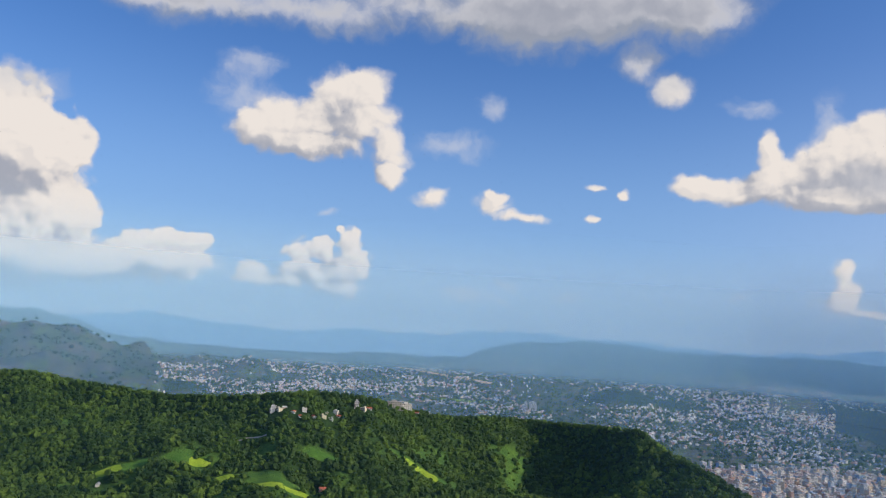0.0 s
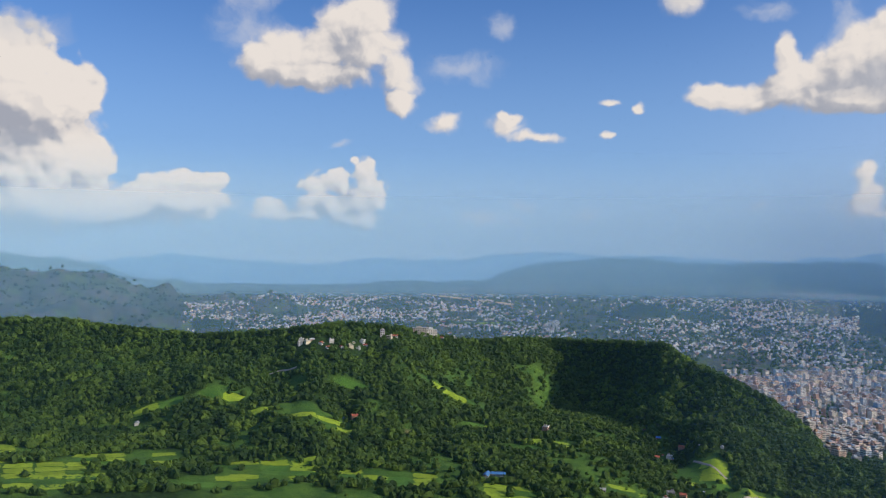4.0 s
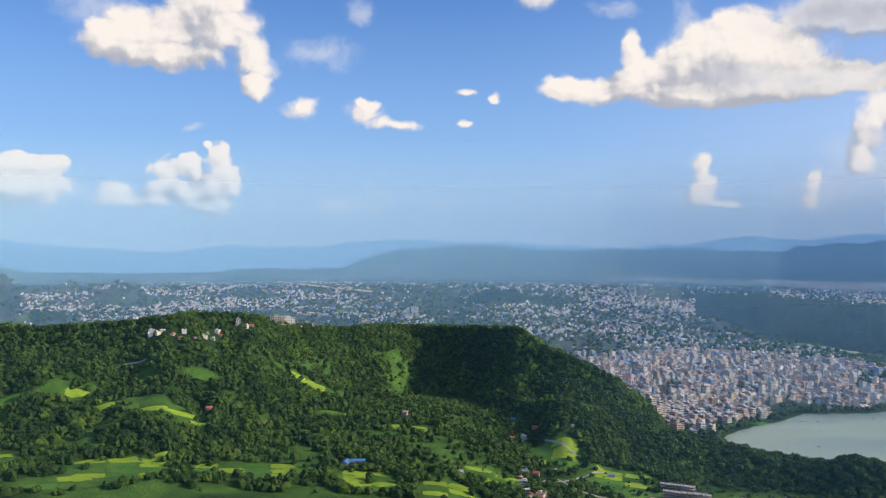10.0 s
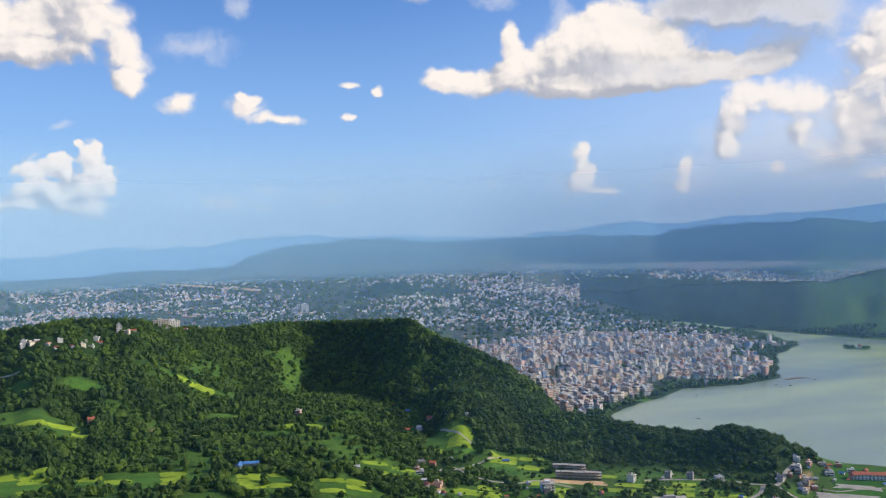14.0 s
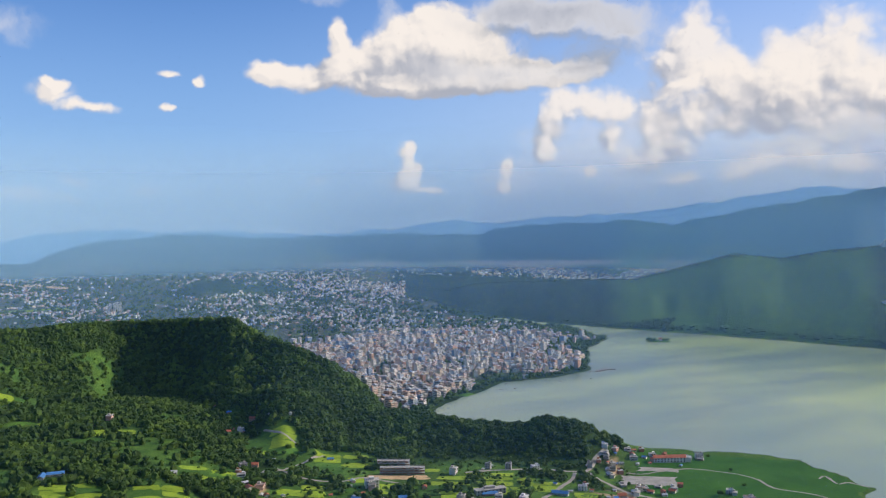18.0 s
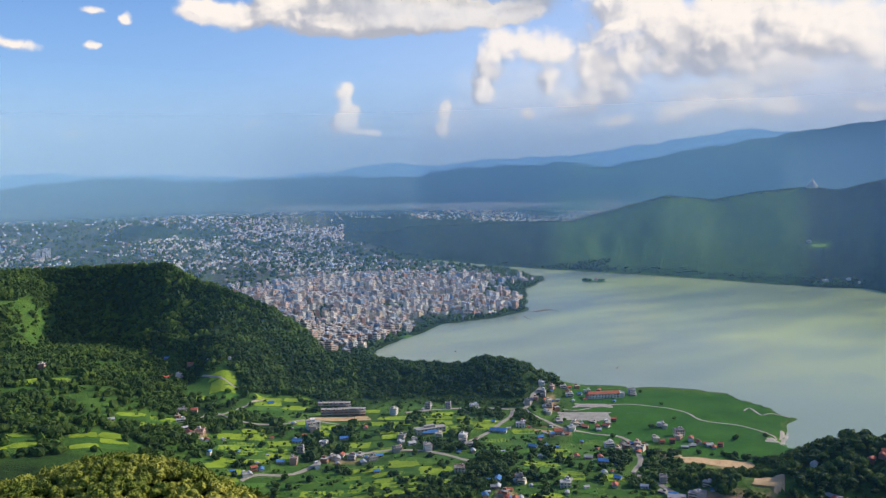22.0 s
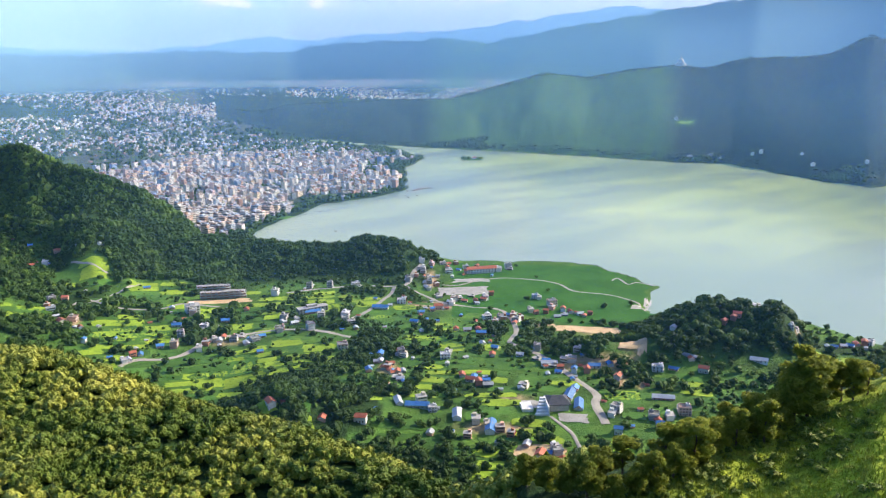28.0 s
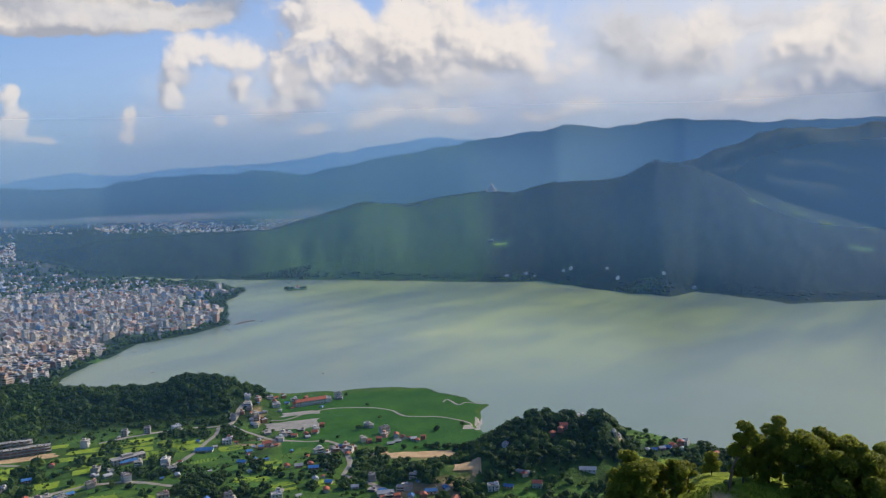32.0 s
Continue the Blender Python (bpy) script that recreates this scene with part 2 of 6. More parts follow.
    for name, billows, wobble, fleece, grain, puff, cell, soft, most in families:
        g = cloud_group(name, billows, wobble, fleece, grain, puff, cell)
        p0, p1, p2 = cover(g, place), cover(g, toward.outputs[0]), cover(g, near.outputs[0])
        broad = ramp(math_node("SUBTRACT", p0, p1), -0.9, 0.95)
        fine = ramp(math_node("SUBTRACT", p0, p2), -0.30, 0.30)
        light = math_node("ADD", math_node("MULTIPLY", broad, 0.68), math_node("MULTIPLY", fine, 0.32))
        lit = mix(ramp(light, 0.10, 0.62), (0.45, 0.47, 0.55), (0.72, 0.69, 0.70))
        lit = mix(ramp(light, 0.36, 0.92), lit, (0.99, 0.91, 0.85))
        fade = math_node("MULTIPLY", ramp(p0, 0.12, soft, 0.0, most), ramp(el, 0.2, 3.0, 0.4, 1.0))
        col = mix(fade, col, lit)
    g0, g1 = cover(grey, place), cover(grey, toward.outputs[0])
    shade = mix(ramp(math_node("SUBTRACT", g0, g1), -0.3, 0.5), (0.40, 0.43, 0.50), (0.74, 0.73, 0.76))
    shade = mix(ramp(g0, 0.7, 1.8, 0.0, 0.8), shade, (0.37, 0.39, 0.46))
    col = mix(ramp(g0, 0.08, 1.1, 0.0, 0.92), col, shade)
    link(t, col, bg.inputs[0])
    bg.inputs[1].default_value = 0.85


build_world()

# ---- materials ----
def material(name):
    m = bpy.data.materials.new(name)
    m.use_nodes = True
    t = m.node_tree
    return m, t, t.nodes["Principled BSDF"]


def node(t, kind, **values):
    n = t.nodes.new(kind)
    for k, v in values.items():
        n.inputs[k.replace("_", " ")].default_value = v
    return n


def blend(t, fac, a, b, kind="MIX"):
    m = t.nodes.new("ShaderNodeMix")
    m.data_type, m.blend_type = "RGBA", kind
    for k, v in ((0, fac), (6, a), (7, b)):
        if isinstance(v, tuple):
            m.inputs[k].default_value = (*v, 1)
        elif isinstance(v, (int, float)):
            m.inputs[k].default_value = v
        else:
            link(t, v, m.inputs[k])
    return m.outputs[2]


def noise_fac(t, size, detail=5.0, lo=0.35, hi=0.65):
    """Noise with a grain of about size metres in the world, spread from 0 to 1."""
    g = t.nodes.new("ShaderNodeNewGeometry")
    n = node(t, "ShaderNodeTexNoise", Scale=1.0 / size, Detail=detail, Roughness=0.6)
    link(t, g.outputs["Position"], n.inputs["Vector"])
    r = t.nodes.new("ShaderNodeMapRange")
    link(t, n.outputs["Fac"], r.inputs[0])
    r.inputs[1].default_value, r.inputs[2].default_value = lo, hi
    return r.outputs[0]


def bump(t, bsdf, fac, depth, strength=1.0):
    b = node(t, "ShaderNodeBump", Strength=strength, Distance=depth)
    link(t, fac, b.inputs["Height"])
    link(t, b.outputs[0], bsdf.inputs["Normal"])


def surface(name, a, b, size, fine, rough=0.85, depth=0.02, spread=0.0, island=False, metal=0.0, sheen=0.4):
    """Two colours mottled at two scales, with relief; spread varies the brightness from piece to piece."""
    m, t, s = material(name)
    big, small = noise_fac(t, size), noise_fac(t, fine)
    col = blend(t, big, a, b)
    col = blend(t, blend(t, small, (0, 0, 0), (0.45, 0.45, 0.45)), col, tuple(0.55 * v for v in a))
    if spread:
        src = t.nodes.new("ShaderNodeNewGeometry").outputs["Random Per Island"] if island else t.nodes.new("ShaderNodeObjectInfo").outputs["Random"]
        r = t.nodes.new("ShaderNodeMapRange")
        link(t, src, r.inputs[0])
        r.inputs[3].default_value, r.inputs[4].default_value = 1 - spread, 1 + spread
        h = t.nodes.new("ShaderNodeHueSaturation")
        link(t, r.outputs[0], h.inputs["Value"])
        link(t, col, h.inputs["Color"])
        col = h.outputs[0]
    link(t, col, s.inputs["Base Color"])
    s.inputs["Roughness"].default_value, s.inputs["Metallic"].default_value = rough, metal
    s.inputs["Specular IOR Level"].default_value = sheen
    bump(t, s, small, depth)
    return m


def fill_ramp(elements, stops):
    elements[0].position, elements[0].color = stops[0][0], (*stops[0][1], 1)
    elements[1].position, elements[1].color = stops[-1][0], (*stops[-1][1], 1)
    for x, c in stops[1:-1]:
        elements.new(x).color = (*c, 1)


def painted(name, stops, island=False, rough=0.8, fine=1.2):
    """Walls or roofs in several colours, one for each piece, with stains."""
    m, t, s = material(name)
    src = t.nodes.new("ShaderNodeNewGeometry").outputs["Random Per Island"] if island else t.nodes.new("ShaderNodeObjectInfo").outputs["Random"]
    r = t.nodes.new("ShaderNodeValToRGB")
    r.color_ramp.interpolation = "CONSTANT"
    fill_ramp(r.color_ramp.elements, [(k / len(stops), c) for k, c in enumerate(stops)])
    link(t, src, r.inputs[0])
    dirt = noise_fac(t, fine)
    col = blend(t, blend(t, dirt, (0, 0, 0), (0.3, 0.3, 0.3)), r.outputs[0], (0.16, 0.15, 0.13))
    link(t, col, s.inputs["Base Color"])
    s.inputs["Roughness"].default_value = rough
    bump(t, s, dirt, 0.03)
    return m


def foliage(name, a, b, c, fine, depth, gloss=0.55, through=0.0):
    """Leaves: three greens, from tree to tree and within a crown."""
    m, t, s = material(name)
    g = t.nodes.new("ShaderNodeNewGeometry")
    col = blend(t, g.outputs["Random Per Island"], a, b)
    col = blend(t, noise_fac(t, fine, 4.0, 0.42, 0.68), col, c)
    col = blend(t, noise_fac(t, 55.0, 4.0, 0.40, 0.62), col, tuple(0.8 * v for v in a))
    col = blend(t, noise_fac(t, 34.0, 3.0, 0.52, 0.72), col, tuple(1.15 * v for v in c))
    link(t, col, s.inputs["Base Color"])
    s.inputs["Roughness"].default_value = gloss
    s.inputs["Specular IOR Level"].default_value = 0.15
    bump(t, s, noise_fac(t, fine * 0.6, 5.0), depth)
    if through:
        # thin leaves let some of the sun through
        glow, both = t.nodes.new("ShaderNodeBsdfTranslucent"), t.nodes.new("ShaderNodeMixShader")
        link(t, blend(t, 0.5, col, tuple(1.4 * v for v in c)), glow.inputs["Color"])
        both.inputs[0].default_value = through
        link(t, s.outputs[0], both.inputs[1])
        link(t, glow.outputs[0], both.inputs[2])
        link(t, both.outputs[0], t.nodes["Material Output"].inputs[0])
    return m


M = {}
M["woods"] = foliage("ridge_woods", (0.030, 0.072, 0.020), (0.062, 0.125, 0.024), (0.125, 0.205, 0.028), 6.0, 0.4, 0.6, 0.4)
M["canopy"] = foliage("sunny_canopy", (0.105, 0.170, 0.022), (0.22, 0.28, 0.034), (0.38, 0.38, 0.07), 1.2, 0.35)
# cloud shade over the valley put into the greens, darker than ridge_woods
M["shaded_woods"] = foliage("valley_woods", (0.030, 0.068, 0.018), (0.052, 0.104, 0.022), (0.088, 0.150, 0.026), 4.0, 0.4, 0.6, 0.3)
M["leaves"] = foliage("tree_leaves", (0.10, 0.16, 0.02), (0.21, 0.27, 0.032), (0.33, 0.34, 0.06), 0.9, 0.1, 0.5, 0.55)
M["shrub"] = foliage("shrub_leaves", (0.060, 0.105, 0.012), (0.13, 0.18, 0.02), (0.20, 0.22, 0.03), 0.5, 0.1)
# the far hill's shade is put into these greens
M["far_woods"] = foliage("far_woods", (0.016, 0.038, 0.012), (0.022, 0.048, 0.013), (0.030, 0.062, 0.015), 14.0, 1.0)
M["bark"] = surface("bark", (0.11, 0.08, 0.055), (0.20, 0.16, 0.12), 1.0, 0.15, depth=0.04)
M["paddy"] = surface("paddy", (0.050, 0.135, 0.020), (0.095, 0.20, 0.028), 22, 1.6, 0.7, 0.2, 0.25, sheen=0.1)
M["meadow"] = surface("meadow", (0.21, 0.33, 0.025), (0.32, 0.44, 0.04), 18, 2.0, 0.75, 0.25, 0.12, sheen=0.1)
M["delta"] = surface("delta_grass", (0.028, 0.115, 0.014), (0.055, 0.165, 0.018), 45, 3.0, 0.75, 0.3, sheen=0.08)
M["sand"] = surface("bare_earth", (0.52, 0.35, 0.18), (0.66, 0.49, 0.28), 9, 1.2, 0.95, 0.15)
M["gravel"] = surface("gravel", (0.30, 0.29, 0.26), (0.45, 0.43, 0.39), 10, 1.0, 0.95, 0.08)
M["dirt_road"] = surface("dirt_road", (0.30, 0.275, 0.235), (0.42, 0.39, 0.33), 12, 1.0, 0.95, 0.06)
M["white"] = surface("whitewash", (0.72, 0.70, 0.66), (0.80, 0.79, 0.76), 5, 0.8, 0.7, 0.02)
M["concrete"] = surface("concrete", (0.36, 0.34, 0.31), (0.47, 0.45, 0.42), 4, 0.6, 0.9, 0.02)
M["slate"] = surface("dark_roof_sheet", (0.045, 0.045, 0.055), (0.08, 0.08, 0.09), 5, 0.6, 0.5, 0.02)
M["blue_tin"] = surface("blue_tin", (0.05, 0.17, 0.44), (0.10, 0.27, 0.55), 4, 0.5, 0.4, 0.02, 0.25)
M["red_tin"] = surface("red_tile", (0.36, 0.09, 0.05), (0.48, 0.16, 0.09), 3, 0.4, 0.75, 0.03, 0.2)
M["grey_tin"] = surface("grey_tin", (0.40, 0.41, 0.42), (0.56, 0.57, 0.58), 4, 0.5, 0.4, 0.02, 0.2)
M["walls"] = painted("plaster_walls", [(0.70, 0.67, 0.61), (0.62, 0.40, 0.33), (0.52, 0.50, 0.47), (0.74, 0.72, 0.70), (0.55, 0.30, 0.20), (0.62, 0.60, 0.48)])
M["city_walls"] = painted("city_walls", [(0.8, 0.74, 0.64), (0.62, 0.36, 0.26), (0.46, 0.43, 0.4), (0.86, 0.83, 0.78), (0.76, 0.54, 0.42), (0.74, 0.7, 0.64), (0.34, 0.32, 0.31), (0.6, 0.66, 0.74), (0.82, 0.66, 0.46), (0.46, 0.25, 0.17), (0.86, 0.79, 0.72), (0.28, 0.4, 0.58), (0.52, 0.48, 0.45), (0.8, 0.58, 0.5)], fine=3.0)
M["city_stuff"] = painted("city_walls_joined", [(0.8, 0.74, 0.64), (0.62, 0.36, 0.26), (0.46, 0.43, 0.4), (0.86, 0.83, 0.78), (0.76, 0.54, 0.42), (0.74, 0.7, 0.64), (0.34, 0.32, 0.31), (0.6, 0.66, 0.74), (0.82, 0.66, 0.46), (0.46, 0.25, 0.17), (0.86, 0.79, 0.72), (0.28, 0.4, 0.58), (0.52, 0.48, 0.45), (0.8, 0.58, 0.5)], True, fine=3.0)
M["glass"] = surface("window_glass", (0.05, 0.06, 0.07), (0.08, 0.09, 0.10), 3, 0.5, 0.15, 0.005)
M["wood"] = surface("dark_wood", (0.14, 0.08, 0.05), (0.22, 0.13, 0.08), 2, 0.2, 0.7, 0.02)


def water():
    m, t, s = material("lake_water")
    g, mp = t.nodes.new("ShaderNodeNewGeometry"), t.nodes.new("ShaderNodeMapping")
    mp.inputs["Rotation"].default_value = (0, 0, radians(52))
    mp.inputs["Scale"].default_value = (1 / 900, 1 / 260, 1)
    link(t, g.outputs["Position"], mp.inputs["Vector"])
    n = node(t, "ShaderNodeTexNoise", Scale=1.0, Detail=4.0, Roughness=0.5)
    link(t, mp.outputs[0], n.inputs["Vector"])
    r = t.nodes.new("ShaderNodeMapRange")
    link(t, n.outputs["Fac"], r.inputs[0])
    r.inputs[1].default_value, r.inputs[2].default_value = 0.40, 0.60
    # silt drifts along the far side of the lake
    far, reach, silt = t.nodes.new("ShaderNodeVectorMath"), t.nodes.new("ShaderNodeMapRange"), t.nodes.new("ShaderNodeMath")
    far.operation, silt.operation = "DOT_PRODUCT", "MULTIPLY"
    far.inputs[1].default_value = (math.sin(radians(58)), math.cos(radians(58)), 0)
    link(t, g.outputs["Position"], far.inputs[0])
    link(t, far.outputs["Value"], reach.inputs[0])
    for k, v in zip((1, 2, 3, 4), (1120, 1560, 0.12, 1.0)):
        reach.inputs[k].default_value = v
    link(t, r.outputs[0], silt.inputs[0])
    link(t, reach.outputs[0], silt.inputs[1])
    col = blend(t, silt.outputs[0], (0.23, 0.30, 0.225), (0.52, 0.60, 0.24))
    col = blend(t, noise_fac(t, 150, 4.0, 0.5, 0.85), col, (0.26, 0.32, 0.26))
    link(t, col, s.inputs["Base Color"])
    s.inputs["Roughness"].default_value, s.inputs["IOR"].default_value = 0.18, 1.33
    bump(t, s, noise_fac(t, 1.6, 4.0), 0.05, 0.4)
    return m


M["water"] = water()


def ground_mat():
    """One ground: woodland floor, meadow and town lie where the fields stored on the mesh say."""
    m, t, s = material("ground")
    kinds = {}
    for k in ("meadow", "garden", "town", "bare", "wooded"):
        a = t.nodes.new("ShaderNodeAttribute")
        a.attribute_name = k
        kinds[k] = a.outputs["Fac"]
    patch = noise_fac(t, 70, 5.0, 0.42, 0.6)
    green = blend(t, patch, (0.022, 0.052, 0.014), (0.038, 0.080, 0.016))
    green = blend(t, noise_fac(t, 7, 5.0), green, (0.014, 0.032, 0.009))
    grass = blend(t, noise_fac(t, 16, 5.0), (0.21, 0.30, 0.022), (0.36, 0.40, 0.045))
    grass = blend(t, noise_fac(t, 2.2, 5.0, 0.45, 0.7), grass, (0.11, 0.16, 0.02))
    v = node(t, "ShaderNodeTexVoronoi", Scale=1 / 60.0)
    link(t, t.nodes.new("ShaderNodeNewGeometry").outputs["Position"], v.inputs["Vector"])
    plots = t.nodes.new("ShaderNodeValToRGB")
    for k, c in enumerate([(0.050, 0.085, 0.040), (0.09, 0.14, 0.05)]):
        plots.color_ramp.elements[k].color = (*c, 1)
    for x, c in ((0.35, (0.17, 0.16, 0.14)), (0.6, (0.06, 0.10, 0.04)), (0.8, (0.13, 0.19, 0.06))):
        plots.color_ramp.elements.new(x).color = (*c, 1)
    link(t, v.outputs["Color"], plots.inputs[0])
    town = blend(t, noise_fac(t, 25), plots.outputs[0], (0.055, 0.07, 0.045))
    earth = blend(t, noise_fac(t, 6), (0.40, 0.27, 0.15), (0.52, 0.38, 0.22))
    plot = blend(t, noise_fac(t, 24, 4.0), (0.060, 0.150, 0.028), (0.125, 0.235, 0.034))
    plot = blend(t, noise_fac(t, 3.0, 5.0, 0.5, 0.75), plot, (0.045, 0.10, 0.022))
    # far forest: hill shade and crown self-shadow put into a near-black bluish green
    forest = blend(t, noise_fac(t, 40, 5.0, 0.4, 0.62), (0.010, 0.027, 0.015), (0.016, 0.037, 0.019))
    green = blend(t, kinds["wooded"], green, forest)
    col = blend(t, kinds["garden"], green, plot)
    col = blend(t, kinds["meadow"], col, grass)
    col = blend(t, kinds["town"], col, town)
    col = blend(t, kinds["bare"], col, earth)
    link(t, col, s.inputs["Base Color"])
    s.inputs["Roughness"].default_value = 0.9
    s.inputs["Specular IOR Level"].default_value = 0.1
    # crowns of the far forests, and the soil nearby
    crowns, soil = node(t, "ShaderNodeBump", Strength=0.7, Distance=2.5), node(t, "ShaderNodeBump", Strength=1.0, Distance=0.6)
    tall = t.nodes.new("ShaderNodeMath")
    tall.operation = "MULTIPLY"
    link(t, noise_fac(t, 22.0, 5.0), tall.inputs[0])
    link(t, kinds["wooded"], tall.inputs[1])
    link(t, tall.outputs[0], crowns.inputs["Height"])
    link(t, noise_fac(t, 3.0, 6.0), soil.inputs["Height"])
    link(t, crowns.outputs[0], soil.inputs["Normal"])
    link(t, soil.outputs[0], s.inputs["Normal"])
    return m


M["ground"] = ground_mat()


def haze_mat(name, stops, tint):
    """Haze put into a tinted, part-clear sheet; stops give its thickness by height in metres."""
    m = bpy.data.materials.new(name)
    m.use_nodes = True
    t = m.node_tree
    t.nodes.clear()
    out, mixer = t.nodes.new("ShaderNodeOutputMaterial"), t.nodes.new("ShaderNodeMixShader")
    clear, front = t.nodes.new("ShaderNodeBsdfTransparent"), t.nodes.new("ShaderNodeMixShader")
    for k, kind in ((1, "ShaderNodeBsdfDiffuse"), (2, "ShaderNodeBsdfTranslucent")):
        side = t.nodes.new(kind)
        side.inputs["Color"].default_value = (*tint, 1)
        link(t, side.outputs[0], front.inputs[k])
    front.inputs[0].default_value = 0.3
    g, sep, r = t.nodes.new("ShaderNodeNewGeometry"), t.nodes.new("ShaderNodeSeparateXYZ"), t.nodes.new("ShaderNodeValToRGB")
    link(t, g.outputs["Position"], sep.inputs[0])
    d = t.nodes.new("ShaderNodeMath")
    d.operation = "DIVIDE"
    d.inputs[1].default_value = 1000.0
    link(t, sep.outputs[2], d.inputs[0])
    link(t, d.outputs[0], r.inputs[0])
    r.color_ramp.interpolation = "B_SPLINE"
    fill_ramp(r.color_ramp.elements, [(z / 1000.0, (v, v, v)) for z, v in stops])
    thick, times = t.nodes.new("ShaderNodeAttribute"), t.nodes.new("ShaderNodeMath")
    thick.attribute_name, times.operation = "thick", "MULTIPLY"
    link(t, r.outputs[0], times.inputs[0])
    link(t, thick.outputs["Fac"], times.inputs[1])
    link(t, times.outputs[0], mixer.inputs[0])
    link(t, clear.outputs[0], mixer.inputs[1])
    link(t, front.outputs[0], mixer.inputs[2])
    link(t, mixer.outputs[0], out.inputs[0])
    return m


def haze_glow_mat():
    """The last range as flat blue emission: the horizon's haze put into its glow."""
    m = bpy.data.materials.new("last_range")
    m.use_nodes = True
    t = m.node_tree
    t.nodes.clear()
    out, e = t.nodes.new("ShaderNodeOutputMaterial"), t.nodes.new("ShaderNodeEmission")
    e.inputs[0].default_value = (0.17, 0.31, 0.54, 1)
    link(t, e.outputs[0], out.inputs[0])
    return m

# ---- the lie of the land (metres; the lake's surface is z = 0) ----
def curve(pts):
    a = np.array(sorted(pts), float)
    return lambda v: np.interp(v, a[:, 0], a[:, 1])


def sm(v, lo, hi):
    s = np.clip((v - lo) / (hi - lo), 0, 1)
    return s * s * (3 - 2 * s)


def hash2(i, j):
    return np.modf(np.abs(np.sin(i * 127.1 + j * 311.7) * 43758.5453))[0]


def value_noise(x, y):
    i, j = np.floor(x), np.floor(y)
    u, v = x - i, y - j
    u, v = u * u * (3 - 2 * u), v * v * (3 - 2 * v)
    return ((hash2(i, j) * (1 - u) + hash2(i + 1, j) * u) * (1 - v) + (hash2(i, j + 1) * (1 - u) + hash2(i + 1, j + 1) * u) * v) * 2 - 1


def fbm(x, y, size, octaves=4):
    z, a = 0, 1.0
    for k in range(octaves):
        z = z + a * value_noise(x / size + 17 * k, y / size - 9 * k)
        size, a = size / 2.1, a * 0.5
    return z


LAKE_NORTH = [(1100, -500), (930, 60), (870, 236), (840, 300), (838, 360), (852, 430), (800, 500), (774, 527), (746, 538), (770, 560), (813, 582),
              (860, 590), (851, 611), (866, 656), (874, 727), (849, 785), (800, 807), (773, 835), (743, 866), (726, 921), (687, 964)]
LAKE_TOWN = [(627, 1054), (596, 1139), (610, 1215), (660, 1260), (756, 1309), (842, 1369), (918, 1363), (971, 1360), (1076, 1407), (1148, 1496),
             (1251, 1642), (1386, 1733), (1423, 1855), (1440, 2014), (1391, 2252), (1350, 2396)]
LAKE_SOUTH = [(1440, 2330), (1480, 2080), (1603, 1788), (1709, 1499), (1793, 1239), (1876, 1135), (1791, 898), (1769, 748), (1875, 724), (1795, 489),
              (1929, 336), (2000, 0), (1900, -500)]
LAKE = np.array(LAKE_NORTH + LAKE_TOWN + LAKE_SOUTH, float)


def shore_distance(x, y):
    """Metres to the shoreline, negative on the water."""
    x, y = np.asarray(x, float), np.asarray(y, float)
    wx, wy = x + 9 * fbm(x, y, 60, 3), y + 9 * fbm(x + 500, y, 60, 3)
    best, inside = np.full(x.shape, 1e9), np.zeros(x.shape, bool)
    for (ax, ay), (bx, by) in zip(LAKE, np.roll(LAKE, -1, 0)):
        dx, dy = bx - ax, by - ay
        s = np.clip(((wx - ax) * dx + (wy - ay) * dy) / (dx * dx + dy * dy), 0, 1)
        best = np.minimum(best, np.hypot(wx - ax - s * dx, wy - ay - s * dy))
        inside ^= ((ay > wy) != (by > wy)) & (wx < dx * (wy - ay) / (dy if dy else 1e-9) + ax)
    return np.where(inside, -best, best)


# the wooded ridge across the side valley: crest by azimuth, as elevation and distance
RIDGE_EL = curve([(-50, -4), (-32, -4.1), (-25.5, -4.4), (-23, -4.9), (-17.4, -5.6), (-13.4, -5.5), (-10.7, -5.2), (-8.2, -4.95), (-4.4, -5.15), (-2.1, -5.75),
                  (1, -6.1), (4, -5.85), (9.4, -5.95), (13.5, -6.0), (15, -7.1), (17.6, -8.2), (20, -9.4), (22.4, -11.2), (23.4, -12.6), (26, -13.4), (60, -14)])
RIDGE_R = curve([(-60, 1750), (-34, 1680), (-24, 1590), (-15, 1420), (-10, 1340), (-5, 1430), (0, 1560), (4, 1710), (6, 1780), (9, 1680), (13, 1520), (17.6, 1370), (20, 1325), (23, 1300), (26, 1300)])
VALLEY = curve([(-60, 120), (-32, 88), (-5, 62), (8, 48), (14, 26), (20, 14), (26, 8), (60, 6)])
# the near hillside, on which the camera stands
NEAR_EL = curve([(-180, -34), (-60, -28), (-30, -22), (0, -19.8), (4.6, -19.4), (9.2, -18.7), (12.5, -19.3), (16.7, -21.4), (21.5, -24.7), (28.8, -27.6), (36, -31.3),
                 (41, -34), (46, -33.5), (50, -32.2), (54, -30.5), (59, -27.6), (64, -24.9), (67, -22.9), (69.5, -21.4), (72, -21.1), (75, -21.0), (80, -20.6), (110, -22), (180, -34)])
NEAR_R = curve([(-180, 200), (-30, 300), (5, 365), (9.2, 358), (12.5, 345), (16.7, 312), (21.5, 272), (28.8, 230), (36, 190), (41, 146), (46, 86), (50, 87), (54, 93), (59, 104), (64, 116), (67, 121), (69.5, 124), (75, 128), (80, 136), (180, 200)])
